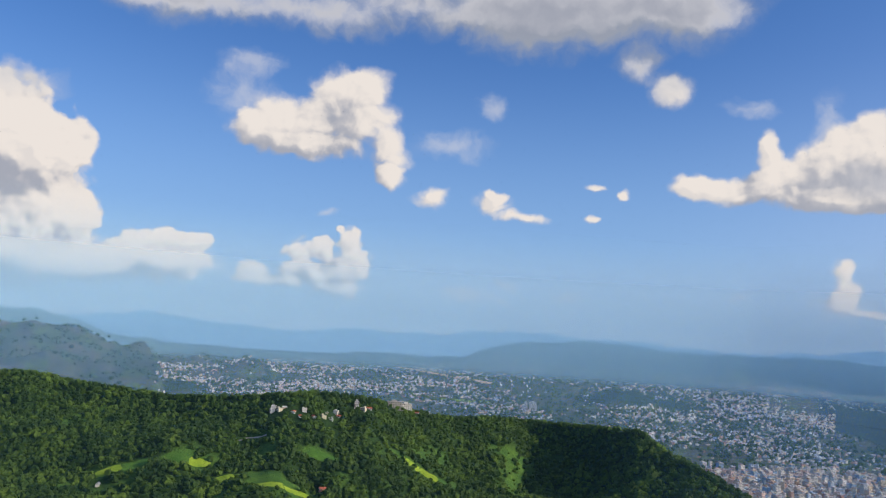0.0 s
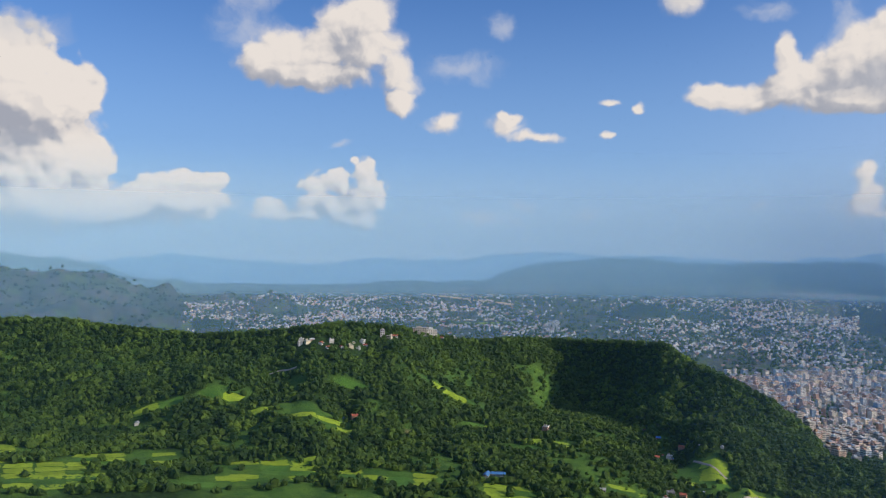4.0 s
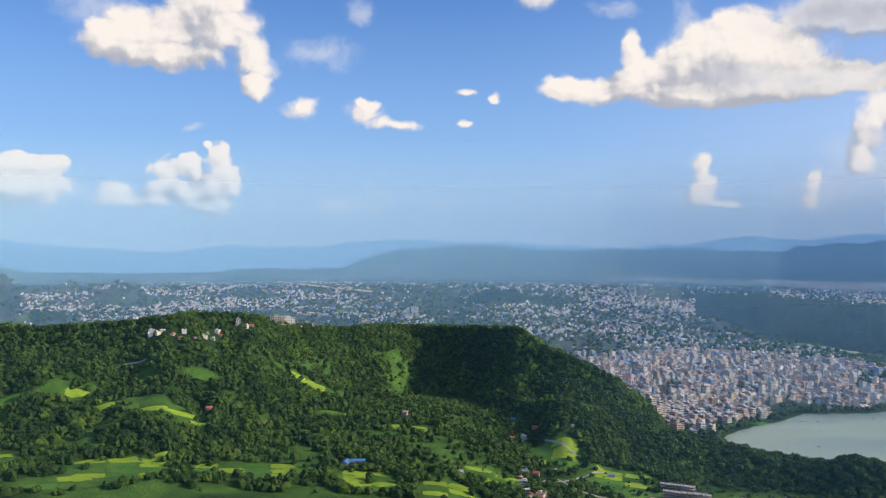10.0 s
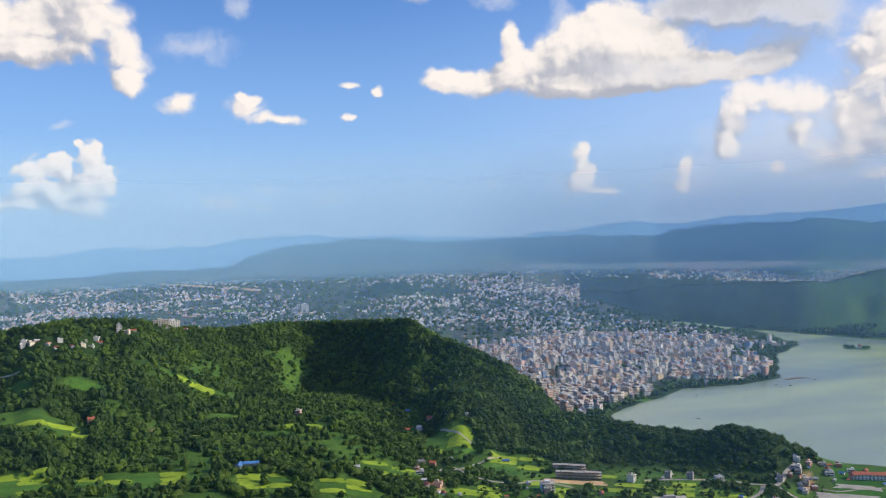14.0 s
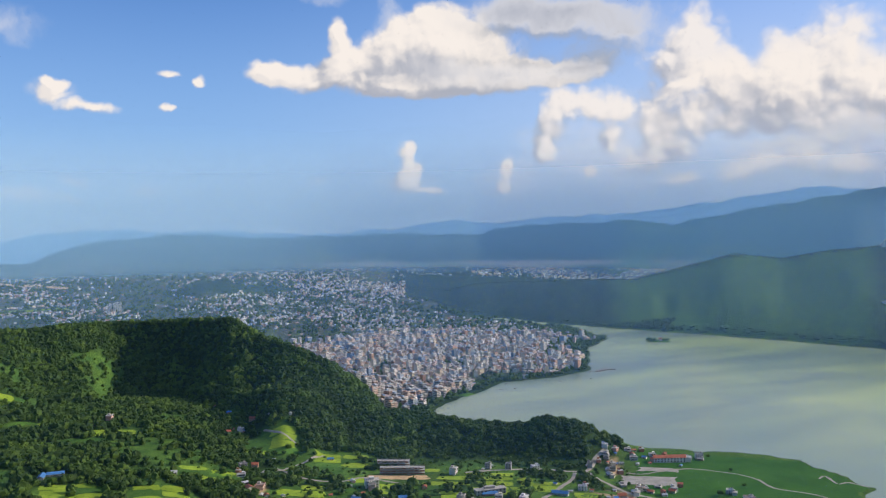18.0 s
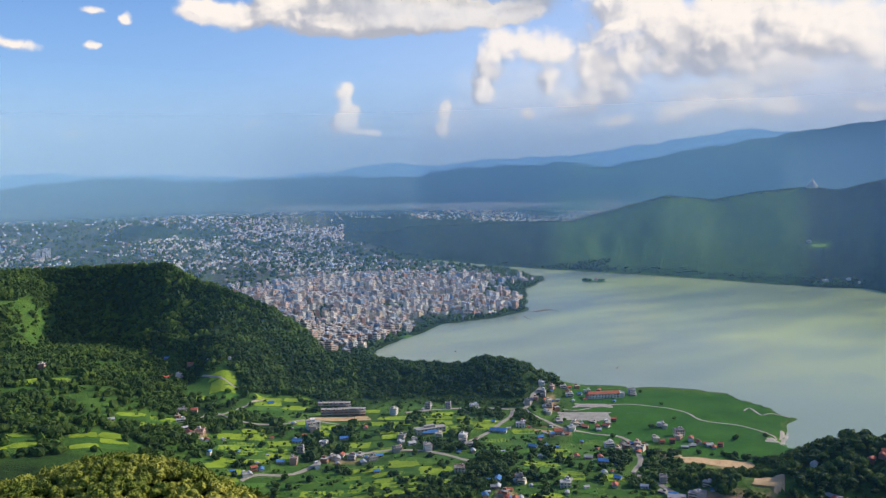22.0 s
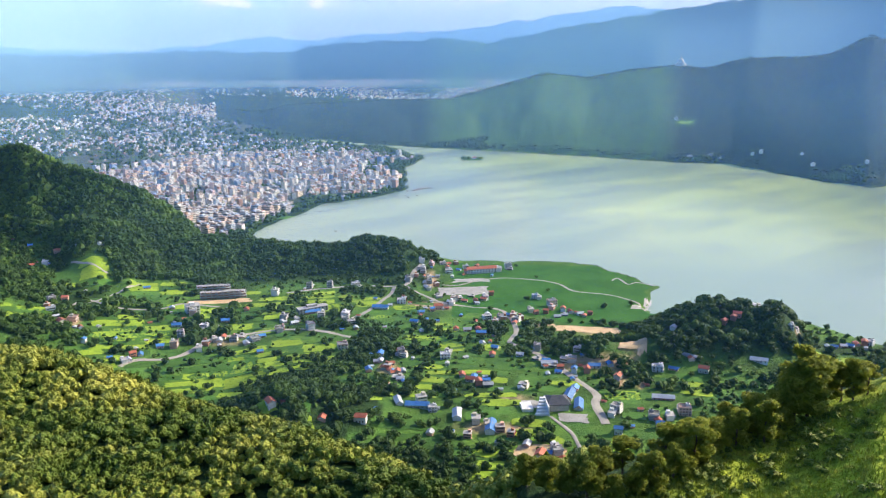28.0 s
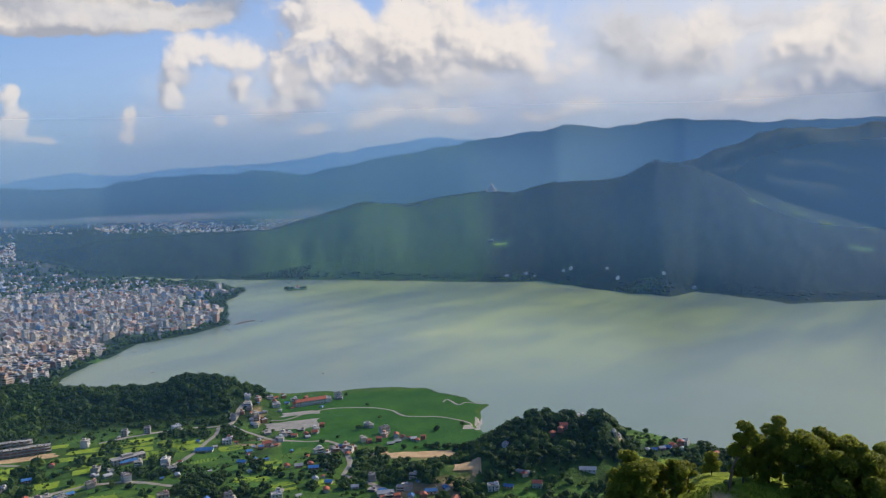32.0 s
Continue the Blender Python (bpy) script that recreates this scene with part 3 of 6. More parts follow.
# the long hill beyond the lake, and its foot
SOUTH_EL = curve([(20, -6), (25.7, -4.9), (29.6, -3.95), (36.2, -3.75), (40.5, -3.77), (43.6, -2.95), (46.7, -2.1), (49.7, -2.4), (52.4, -1.9), (55.3, -1.62), (57, -1.83), (59.7, -1.15),
                  (62.4, -1.15), (64.2, -1.0), (66.4, 0.12), (68.5, -0.3), (71.3, -1.5), (74.7, -2.9), (80, -4.6), (95, -5)])
SOUTH_R = curve([(20, 3500), (26, 3350), (40, 2950), (55, 2900), (66, 2700), (80, 2450), (95, 2400)])
SOUTH_FOOT = curve([(20, 3400), (26, 3120), (29, 2793), (34, 2560), (42, 2401), (49, 2272), (55, 2185), (59, 2170), (63, 2010), (67, 1920), (69, 1990), (75, 1880), (80, 1940), (95, 2000)])
# ranges in the distance
RANGE_EL = curve([(-60, -2.4), (-34, -2.3), (-10, -2.2), (1.4, -1.75), (4.1, -0.8), (9, -0.26), (12.3, -0.26), (14.9, -0.45), (18.3, -0.55), (20, -0.52), (23.3, -0.39), (27.8, -0.55), (30, -0.45), (33.4, 0.1), (37.5, 0.12),
                  (40.1, 0.3), (42.4, -0.02), (45, -0.78), (48, -1.6), (60, -2), (120, -2)])
LAST_EL = curve([(-60, -0.3), (-25, -0.64), (-23, -0.6), (-19.4, -0.08), (-16.7, -0.47), (-11, -0.82), (-5.9, -0.35), (-2.8, -0.45), (0.2, -0.36), (3.3, 0.08), (8.7, 0.04), (16, -0.3), (20, -0.35), (24, -0.12), (28.5, 0.47),
                 (31.2, 0.16), (34.2, 0.57), (40.4, 0.66), (46.1, 1.37), (49.6, 1.97), (50.7, 2.09), (54, 1.9), (58, 1.7), (100, 1.5)])
WEST_EL = curve([(36, -2.5), (39.3, -0.5), (43, -0.06), (49, 1.0), (56.8, 2.09), (60.5, 2.7), (63.5, 2.4), (67.1, 2.8), (72.3, 2.37), (76.3, 2.35), (80, 2.32), (110, 2)])
SPUR_EL = curve([(63, -3), (66.8, -0.5), (68.5, 0.18), (71.3, 1.17), (74, 1.94), (76.3, 1.73), (80, 2.09), (110, 2.0)])
EAST_EL = curve([(-60, 0.2), (-32, 0.01), (-30, -0.12), (-27.6, -0.36), (-24.6, -0.67), (-22.2, -1.37), (-17.9, -2.26), (-12.7, -2.85), (-9, -4)])
EAST_LOW = curve([(-60, -2.7), (-32, -2.82), (-30, -3.0), (-28.2, -3.5), (-26.5, -3.37), (-25.2, -2.95), (-23.2, -3.38), (-19.6, -3.8), (-18, -5)])
# small hills: azimuth, distance, height, half width, half depth
KNOLLS = [(12.0, 3330, 52, 110, 90), (15.0, 3380, 22, 150, 80), (-17.0, 3060, 34, 75, 60), (-5.5, 4150, 32, 110, 60), (60.3, 815, 38, 34, 62), (56.8, 800, 32, 36, 58), (63.0, 818, 31, 20, 50),
          (36.0, 1105, 30, 60, 48), (32.5, 1130, 17, 70, 40), (27.5, 1170, 21, 90, 46), (23.5, 1210, 22, 70, 50), (52.0, 742, 16, 45, 26), (28.0, 590, 26, 70, 50), (57.2, 2178, 12, 48, 26), (65.2, 1968, 17, 55, 32)]


def tan_el(f, az):
    return np.tan(np.radians(f(az)))


def height(x, y):
    x, y = np.asarray(x, float), np.asarray(y, float)
    r, az = np.hypot(x, y), np.degrees(np.arctan2(x, y))
    sd = shore_distance(x, y)
    wob = fbm(x, y, 220, 4)
    small = fbm(x + 300, y, 40, 3)
    # lowland: valley floors and the plain that climbs gently inland
    plain = 1.0 + 112 * sm(r, 2300, 4550) + 0.6 * wob
    gentle = 1.2 + 0.055 * np.clip(1000 - r, 0, 400) * sm(az, 18, 30)
    side = VALLEY(az) * sm(1420 - r + 0 * az, -250, 200) * sm(sd, 10, 260)
    z = np.where(r < 2300, np.maximum(gentle, side), plain) + (2.0 * wob + 0.8 * small) * sm(sd, 20, 150) * sm(2300 - r, 0, 300)
    # ridge
    cr = RIDGE_R(az)
    cz = 300 + cr * tan_el(RIDGE_EL, az)
    s = np.clip((r - cr + 430) / 430, 0, 1)
    face = s ** (1.25 + 0.9 * sm(az, 4, 9))
    gully = (fbm(az * 14.0, r * 0.25, 60, 3) * 20 + 14 * np.exp(-((az - 4.6) / 1.6) ** 2) - 10 * np.exp(-((az - 9) / 2.2) ** 2)) * np.sin(np.pi * s) * sm(sd, 20, 200)
    back = 1 - sm(r, cr, cr + 330)
    on = sm(25.5 - az, 0, 2.5)
    z = np.where(on > 0, np.maximum(z, np.where(r < cr, z + (cz - z) * face * on + gully * on, plain + (cz - plain) * back * on)), z)
    # hills about the shore and on the plain
    for a, kr, h, wa, wr in KNOLLS:
        across = np.radians(az - a) * kr
        q = (across / wa) ** 2 + ((r - kr) / wr) ** 2
        z = z + (h + 0.14 * h * small) * np.exp(-q)
    # hill beyond the lake
    cr, fr = SOUTH_R(az), SOUTH_FOOT(az)
    cz = 300 + cr * tan_el(SOUTH_EL, az)
    s = np.clip((r - fr) / (cr - fr), 0, 1)
    ribs = fbm(az * 70, r * 0.35, 130, 4) * 9 * np.sin(np.pi * s)
    hill = np.where(r < cr, cz * s ** 0.9 + ribs, cz * (1 - 0.75 * sm(r, cr, cr + 500)))
    z = np.where((az > 21) & (r > fr), np.maximum(z, hill * sm(az, 21, 26)), z)
    # ranges
    ribs = fbm(az * 40, r * 1.5, 150, 4)
    for f, cr, front, bk, a0, a1 in ((EAST_LOW, 3080, 200, 300, -60, -18), (EAST_EL, 4250, 900, 400, -60, -9), (SPUR_EL, 3900, 800, 500, 63, 110),
                                     (RANGE_EL, 4740, 300, 60, -60, 70), (WEST_EL, 4860, 500, 60, 37, 110), (LAST_EL, 4948, 60, 40, 200, 210)):
        cz = 300 + cr * tan_el(f, az) - 2 + 9 * fbm(az * 12 + cr, 0 * az, 11, 5)
        ok = (az > a0) & (az < a1) & (r > cr - front)
        s = np.clip((r - cr + front) / front, 0, 1)
        up = plain + (cz - plain) * s ** 0.8 + ribs * 44 * np.sin(np.pi * s)
        z = np.where(ok, np.maximum(z, np.where(r < cr, up, cz - (cz - plain) * 0.7 * sm(r, cr, cr + bk))), z)
    # the bed of the lake
    bank = np.clip(sd * 0.09, -5, 3.0)
    z = np.where(sd < 33, np.minimum(z, np.where(sd > 0, np.maximum(bank, 0.02), bank) + np.maximum(sd, 0) * 0.5), z)
    # near hillside
    cr = NEAR_R(az)
    cz = 300 + cr * tan_el(NEAR_EL, az)
    s = r / cr
    top = 298.3 - (298.3 - cz) * (1 - np.clip(1 - s, 0, 1) ** 3.0) + (1.8 * small + 4 * wob * sm(r, 60, 220)) * sm(r, 8, 60) * sm(cr - r, -30, 60)
    fall = sm(r, cr, cr + 260)
    z = np.where(r < cr, top, np.where(r < cr + 260, np.maximum(z, cz + (z - cz) * fall), z))
    return z


def polar(az, r):
    a = np.radians(az)
    return r * np.sin(a), r * np.cos(a)


# open ground: azimuth, distance, half width, half depth
FIELDS_VALLEY = [(18.5, 878, 41, 55), (15.7, 1082, 38, 40), (12.9, 950, 19, 28), (26.5, 858, 30, 23), (29.8, 786, 35, 25), (32.3, 814, 20, 16), (24.2, 738, 33, 33), (27.8, 565, 26, 20), (36.3, 872, 30, 50),
                 (34.4, 936, 14, 25), (38.3, 784, 19, 21), (37.7, 718, 13, 15), (33.3, 668, 14, 22), (20.5, 1022, 36, 44), (22.5, 930, 30, 30)]
FIELDS_VILLAGE = [(43.6, 610, 13, 18), (42.7, 589, 15, 10), (52.8, 640, 16, 23), (57.3, 700, 12, 9), (46.0, 674, 10, 15), (41.0, 848, 19, 24), (57.5, 594, 12, 8), (46.0, 516, 8, 10), (44.4, 714, 11, 12), (54.1, 660, 13, 19),
                  (49.3, 764, 13, 22), (40.5, 760, 14, 16), (47.5, 690, 9, 9), (39.5, 690, 12, 14), (43.2, 760, 12, 12), (55.3, 690, 9, 12), (66.5, 800, 30, 24)]
FIELDS_RIDGE = [(-12.6, 910, 52, 42), (-16.5, 862, 34, 25), (-5.0, 894, 57, 32), (-9.8, 1092, 38, 22), (3.6, 874, 36, 30), (-0.3, 1300, 47, 12), (5.8, 1120, 31, 18), (4.4, 1082, 29, 15), (-1.1, 1080, 16, 11), (-12.4, 1124, 39, 14), (8.7, 858, 29, 28),
                (11.7, 942, 34, 30), (-22, 960, 57, 30), (-29, 900, 91, 55), (-33, 1004, 91, 50), (-25.5, 870, 39, 30), (-8.5, 1058, 29, 12), (-7.5, 1210, 21, 11), (-16, 1172, 31, 11), (1.5, 1188, 26, 10), (-20, 1168, 34, 11)]
FIELDS_SOUTH = [(72.7, 2492, 30, 16), (77.1, 2438, 34, 16), (78.7, 2270, 26, 14), (74.5, 2510, 22, 9), (75.3, 2468, 20, 9), (79.2, 2476, 20, 12), (56.0, 2420, 20, 12)]
FIELDS = FIELDS_VALLEY + FIELDS_VILLAGE + FIELDS_RIDGE + FIELDS_SOUTH
ROADS = {"village_road": (3.2, [(44.6, 776), (46.4, 746), (47.9, 716), (49.3, 684), (50.9, 650), (50.9, 626), (51.7, 587)]),
         "valley_road": (2.2, [(14.7, 956), (16.0, 990), (17.6, 956), (20.4, 946), (22.2, 958), (24.8, 938)]),
         "upper_track": (1.8, [(15.3, 972), (16.7, 988), (18.2, 1026), (19.3, 1054)]),
         "lower_road": (3.0, [(17.5, 768), (18.5, 782), (20.6, 784), (22.2, 802), (23.5, 828), (25.4, 842), (28.0, 846), (31, 830), (33.4, 800)]),
         "shore_road": (2.6, [(28.9, 982), (31.1, 994), (33.0, 1004), (36.1, 1006), (37.2, 1010), (37.8, 1054), (38.4, 1076)]),
         "cross_road": (2.6, [(33.5, 874), (34.9, 910), (36.1, 964), (36.4, 1000)]),
         "east_road": (2.6, [(37.3, 1005), (37.8, 984), (39.9, 932), (42.1, 915), (44.1, 900), (45.1, 830), (44.6, 776)]),
         "delta_path": (1.8, [(39.9, 1014), (41.0, 1012), (43.0, 1042), (45.0, 1046), (47.8, 1028), (49.1, 998), (51.6, 986), (53.5, 956), (54.1, 920)]),
         "delta_stream": (1.6, [(51.7, 1052), (52.1, 1066), (52.8, 1040), (53.4, 1050), (54.6, 1040)]),
         "field_track": (1.6, [(47.7, 595), (49.2, 568), (49.9, 544), (50.7, 528)]),
         "hill_track": (1.6, [(-13.1, 1256), (-12.4, 1266), (-11.5, 1258), (-11.2, 1254)]),
         "slope_track": (1.8, [(15.3, 1130), (16.5, 1100), (17.4, 1078)])}


def clearing(x, y, az, r):
    """How open the ground is, 0 under trees to 1 in the middle of a field."""
    best = np.zeros(np.shape(x))
    edge = 0.35 * fbm(x, y, 45, 3)
    for a, cr, w, d in FIELDS:
        u, v = np.radians(az - a) * cr, r - cr
        best = np.maximum(best, 1.42 - np.sqrt((u / w) ** 2 + (v / d) ** 2) + edge)
    return np.clip(best * 2.2, 0, 1)


def masks(x, y):
    """Meadow, town and bare ground."""
    x, y = np.asarray(x, float), np.asarray(y, float)
    r, az = np.hypot(x, y), np.degrees(np.arctan2(x, y))
    sd = shore_distance(x, y)
    delta = sm(r, 640, 700) * sm(az, 38, 41) * sm(56 - az, 0, 2) * (sd > 0)
    near = sm(NEAR_R(az) + 30 - r, 0, 25) * sm(az, 52, 60)
    garden = np.clip(0.38 + 0.5 * fbm(x, y, 55, 4), 0, 0.7) * sm(az, 9, 14) * sm(70 - az, 0, 3) * sm(r, 470, 540) * sm(1080 - r, 0, 80)
    garden = np.maximum(np.maximum(0.8 * clearing(x, y, az, r) * sm(r, 300, 400), 0.7 * delta), 1.4 * garden)
    meadow = near
    town = sm(r, 1250, 1400) * sm(az, 18, 24) * (r < 2500)
    town = np.maximum(town, sm(r, 1900, 2200)) * (r < 4500)
    hill = (r > SOUTH_FOOT(az)) & (az > 24)
    town = np.where(hill | (sd < 55), 0, town)
    # grassy breaks in the woods of the ridge
    garden = np.maximum(garden, np.clip(0.1 + 0.9 * fbm(x + 90, y, 75, 3), 0, 0.75) * (r < RIDGE_R(az) - 60) * sm(r, 700, 800) * (az < 14))
    for a, kr, h, wa, wr in KNOLLS:
        q = (np.radians(az - a) * kr / wa) ** 2 + ((r - kr) / wr) ** 2
        town = np.where(q < 1.4, 0, town)
        garden = np.where((q < 1.2) & (h > 25), 0, garden)
    bare = np.zeros(x.shape)
    for a, kr, w, d in ((70.7, 122, 2.6, 4), (73.3, 117, 2.2, 2.5), (66.8, 116, 2, 1.6), (51.2, 718, 30, 9), (53.2, 705, 26, 6), (52.5, 690, 5, 24), (54.0, 690, 4, 22), (-3.5, 1090, 9, 5), (-7.9, 1100, 9, 5),
                        (45.2, 628, 14, 6), (40.2, 918, 50, 14), (50.2, 832, 36, 13), (47.0, 845, 14, 5), (53.3, 742, 14, 12), (24.9, 822, 30, 4), (35.9, 700, 12, 12), (39.0, 1030, 8, 40), (48.8, 715, 9, 8), (14.6, 910, 14, 20), (48.2, 530, 12, 8), (43.5, 572, 26, 6), (64.0, 814, 5, 10)):
        u = np.radians(az - a) * kr
        bare = np.maximum(bare, np.clip(2.2 - 2 * np.sqrt((u / w) ** 2 + ((r - kr) / d) ** 2) + 0.5 * fbm(x, y, max(2.0, w * 0.4), 3), 0, 1))
    wooded = np.where(hill | (r > 4450) | ((r > 3050) & (az < -18)), 1.0, 0.0) * np.clip(1.0 - np.clip(1.2 * fbm(x + 700, y, 260, 4) - 0.35, 0, 0.7) * (r > 3600), 0, 1)
    return meadow, np.clip(garden, 0, 1), town, bare, wooded


def mesh_from(name, verts, faces, mats, slots=None, smooth=False):
    """A mesh from arrays of vertices and of faces with the same number of corners."""
    me = bpy.data.meshes.new(name)
    verts, faces = np.asarray(verts, np.float32), np.asarray(faces, np.int32)
    n, k = faces.shape
    me.vertices.add(len(verts))
    me.vertices.foreach_set("co", verts.ravel())
    me.loops.add(n * k)
    me.loops.foreach_set("vertex_index", faces.ravel())
    me.polygons.add(n)
    me.polygons.foreach_set("loop_start", np.arange(0, n * k, k, dtype=np.int32))
    me.polygons.foreach_set("loop_total", np.full(n, k, np.int32))
    for m in mats:
        me.materials.append(m)
    if slots is not None:
        me.polygons.foreach_set("material_index", np.asarray(slots, np.int32))
    me.polygons.foreach_set("use_smooth", np.full(n, smooth, bool))
    me.update(calc_edges=True)
    me.validate()
    return me


def build_ground():
    rs = np.concatenate([np.linspace(1.5, 60, 28), np.arange(64, 420, 5.0), np.arange(428, 620, 12.0), np.arange(632, 1560, 11.0), np.arange(1576, 2350, 22.0), np.arange(2380, 4400, 42.0),
                         np.arange(4424, 4960, 15.0)])
    azs = np.concatenate([np.arange(-180, -44, 8.0), np.arange(-44, 92, 0.3), np.arange(92, 180, 8.0)])
    A, Rr = np.meshgrid(azs, rs, indexing="ij")
    x, y = polar(A, Rr)
    z = height(x, y)
    na, nr = A.shape
    verts = np.stack([x, y, z], -1).reshape(-1, 3)
    verts = np.vstack([verts, [[0, 0, 298.3]]])
    i = np.arange(na)[:, None] * nr + np.arange(nr - 1)[None, :]
    j = np.roll(i, -1, 0)
    quads = np.stack([i, i + 1, j + 1, j], -1).reshape(-1, 4)
    me = mesh_from("ground", verts, quads, [M["ground"]], smooth=True)
    for k, v in zip(("meadow", "garden", "town", "bare", "wooded"), masks(verts[:, 0], verts[:, 1])):
        me.attributes.new(k, "FLOAT", "POINT").data.foreach_set("value", np.asarray(v, np.float32))
    return tagged(new("ground", me), "green valley floor, wooded slopes and far hazy ranges", "ground", kind="structure")


ground = build_ground()


def build_lake():
    """Still water filling the basin, as fine strips that run under the banks."""
    xs, ys = np.linspace(480, 2150, 90), np.linspace(-520, 2500, 150)
    X, Y = np.meshgrid(xs, ys, indexing="ij")
    keep = shore_distance(X, Y) < 30
    n = len(ys)
    cells = [(a * n + b, (a + 1) * n + b, (a + 1) * n + b + 1, a * n + b + 1) for a in range(len(xs) - 1) for b in range(n - 1)
             if keep[a, b] or keep[a + 1, b] or keep[a, b + 1] or keep[a + 1, b + 1]]
    me = mesh_from("water", np.stack([X, Y, 0 * X], -1).reshape(-1, 3), cells, [M["water"]])
    return tagged(new("water", me), "calm pale green lake reflecting the bright sky", "lake", kind="structure")


build_lake()


def haze_bank(start, rise, mat, label, thick=lambda a: 1.0 + 0 * a):
    """A tinted sheet standing in for haze; it climbs away from the eye, over the plain and up before the mountains."""
    az, q = np.arange(-48, 97, 0.5), np.linspace(0, 1, 40)
    A, Q = np.meshgrid(az, q, indexing="ij")
    r = start(A) + (4975 - start(A)) * Q
    x, y = polar(A, r)
    z = (r - start(A)) * rise(A) + 0.5
    i = (np.arange(len(az) - 1)[:, None] * 40 + np.arange(39)[None, :]).ravel()
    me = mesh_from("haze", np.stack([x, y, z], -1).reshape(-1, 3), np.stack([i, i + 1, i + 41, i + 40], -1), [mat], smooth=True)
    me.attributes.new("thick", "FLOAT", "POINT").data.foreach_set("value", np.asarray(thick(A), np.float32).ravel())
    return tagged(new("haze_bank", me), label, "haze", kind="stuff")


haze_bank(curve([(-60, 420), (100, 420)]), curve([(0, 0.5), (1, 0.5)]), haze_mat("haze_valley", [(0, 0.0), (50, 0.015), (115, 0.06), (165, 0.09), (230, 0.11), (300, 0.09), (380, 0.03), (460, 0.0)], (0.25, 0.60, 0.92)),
          "tinted sheet standing in for faint blue haze in the valley", lambda a: 0.22 + 0.6 * sm(a, 8, 30))
# thicker past azimuth 58: glare towards the sun put into the sheet
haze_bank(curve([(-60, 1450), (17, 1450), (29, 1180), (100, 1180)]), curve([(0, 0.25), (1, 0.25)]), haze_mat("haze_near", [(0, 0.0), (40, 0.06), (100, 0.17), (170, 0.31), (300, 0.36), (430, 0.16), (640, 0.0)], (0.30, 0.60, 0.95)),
          "tinted sheet standing in for bluish haze over the lake and the plain", lambda a: 1.05 - 0.35 * sm(a, 24, 32) + 0.55 * sm(a, 58, 80))
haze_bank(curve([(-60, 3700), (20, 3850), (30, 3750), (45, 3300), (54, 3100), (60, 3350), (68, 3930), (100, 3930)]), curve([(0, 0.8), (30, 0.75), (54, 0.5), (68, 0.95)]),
          haze_mat("haze_far", [(40, 0.0), (130, 0.42), (300, 0.64), (480, 0.50), (700, 0.16), (900, 0.0)], (0.44, 0.76, 1.0)), "tinted sheet standing in for pale blue haze before the mountain ranges")


# one flat sheet, visible by its own hazy blue glow
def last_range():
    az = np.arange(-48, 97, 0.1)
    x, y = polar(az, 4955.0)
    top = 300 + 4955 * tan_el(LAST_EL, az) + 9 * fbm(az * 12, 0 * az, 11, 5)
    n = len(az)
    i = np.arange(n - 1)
    me = mesh_from("backdrop", np.vstack([np.stack([x, y, 0 * x + 40], -1), np.stack([x, y, top], -1)]), np.stack([i, i + 1, i + 1 + n, i + n], -1), [haze_glow_mat()])
    return tagged(new("backdrop", me), "flat glowing backdrop for the faint blue range on the horizon", "mountains", kind="structure")


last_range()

# houses of the valley, by kind: azimuth and distance
HOUSES_BLUE = [(13.1, 1240), (19.7, 1034), (15.5, 836), (21.4, 882), (24.6, 890), (20.2, 818), (18.9, 796), (26.1, 820), (26.8, 780), (37.8, 850), (38.3, 886), (39.1, 896), (35.3, 742), (34.4, 698), (42.6, 806), (43.6, 756),
               (48.2, 696), (49.3, 698), (50.7, 710), (42.9, 668), (49.4, 656), (55.5, 587), (52.6, 572), (56.2, 716)]
HOUSES_RED = [(13.0, 1156), (14.6, 1198), (17.1, 1148), (14.7, 994), (14.3, 896), (15.4, 884), (21.2, 942), (26.1, 926), (39.5, 906), (35.0, 720), (35.5, 702), (36.5, 692), (36.7, 672), (27.3, 574), (30.9, 563), (33.7, 568),
              (38.8, 559), (39.5, 1050), (40.2, 1084), (41.6, 1072), (42.8, 946), (42.3, 930), (42.7, 768), (52.4, 690), (41.8, 668), (45.5, 652), (58.2, 714), (47.0, 526), (56.0, 770), (60.1, 796), (66.7, 856), (67.5, 868),
              (48.4, 906), (48.9, 898), (49.6, 890), (-7.3, 1114), (9.5, 930)]
HOUSES_WHITE = [(13.8, 1162), (23.2, 874), (32.9, 882), (33.7, 1004), (36.9, 928), (39.0, 598), (38.4, 1084), (43.8, 1086), (46.4, 958), (40.0, 728), (55.1, 714), (61.3, 840), (63.4, 798), (68.2, 878), (-8.9, 1314), (-6.8, 1352), (-10.9, 1322)]
HOUSES_GREY = [(13.9, 990), (21.6, 844), (18.1, 782), (24.1, 824), (25.1, 826), (28.2, 838), (29.3, 864), (28.6, 884), (30.5, 1000), (31.9, 1002), (32.9, 862), (33.6, 832), (36.8, 736), (38.5, 1058), (38.9, 1022), (37.4, 1024), (40.4, 932),
               (43.0, 880), (44.0, 868), (41.6, 816), (45.4, 738), (46.6, 752), (55.0, 602), (48.2, 533), (46.0, 545), (-10.2, 1312), (-7.4, 1338)]
HOUSES_TALL = [(15.0, 908), (22.5, 914), (28.1, 976), (21.1, 816), (26.5, 818), (30.4, 838), (32.6, 766), (44.5, 1100), (40.7, 944), (47.6, 926), (45.1, 860), (49.1, 720), (52.4, 612), (57.1, 618), (5.7, 1196)]
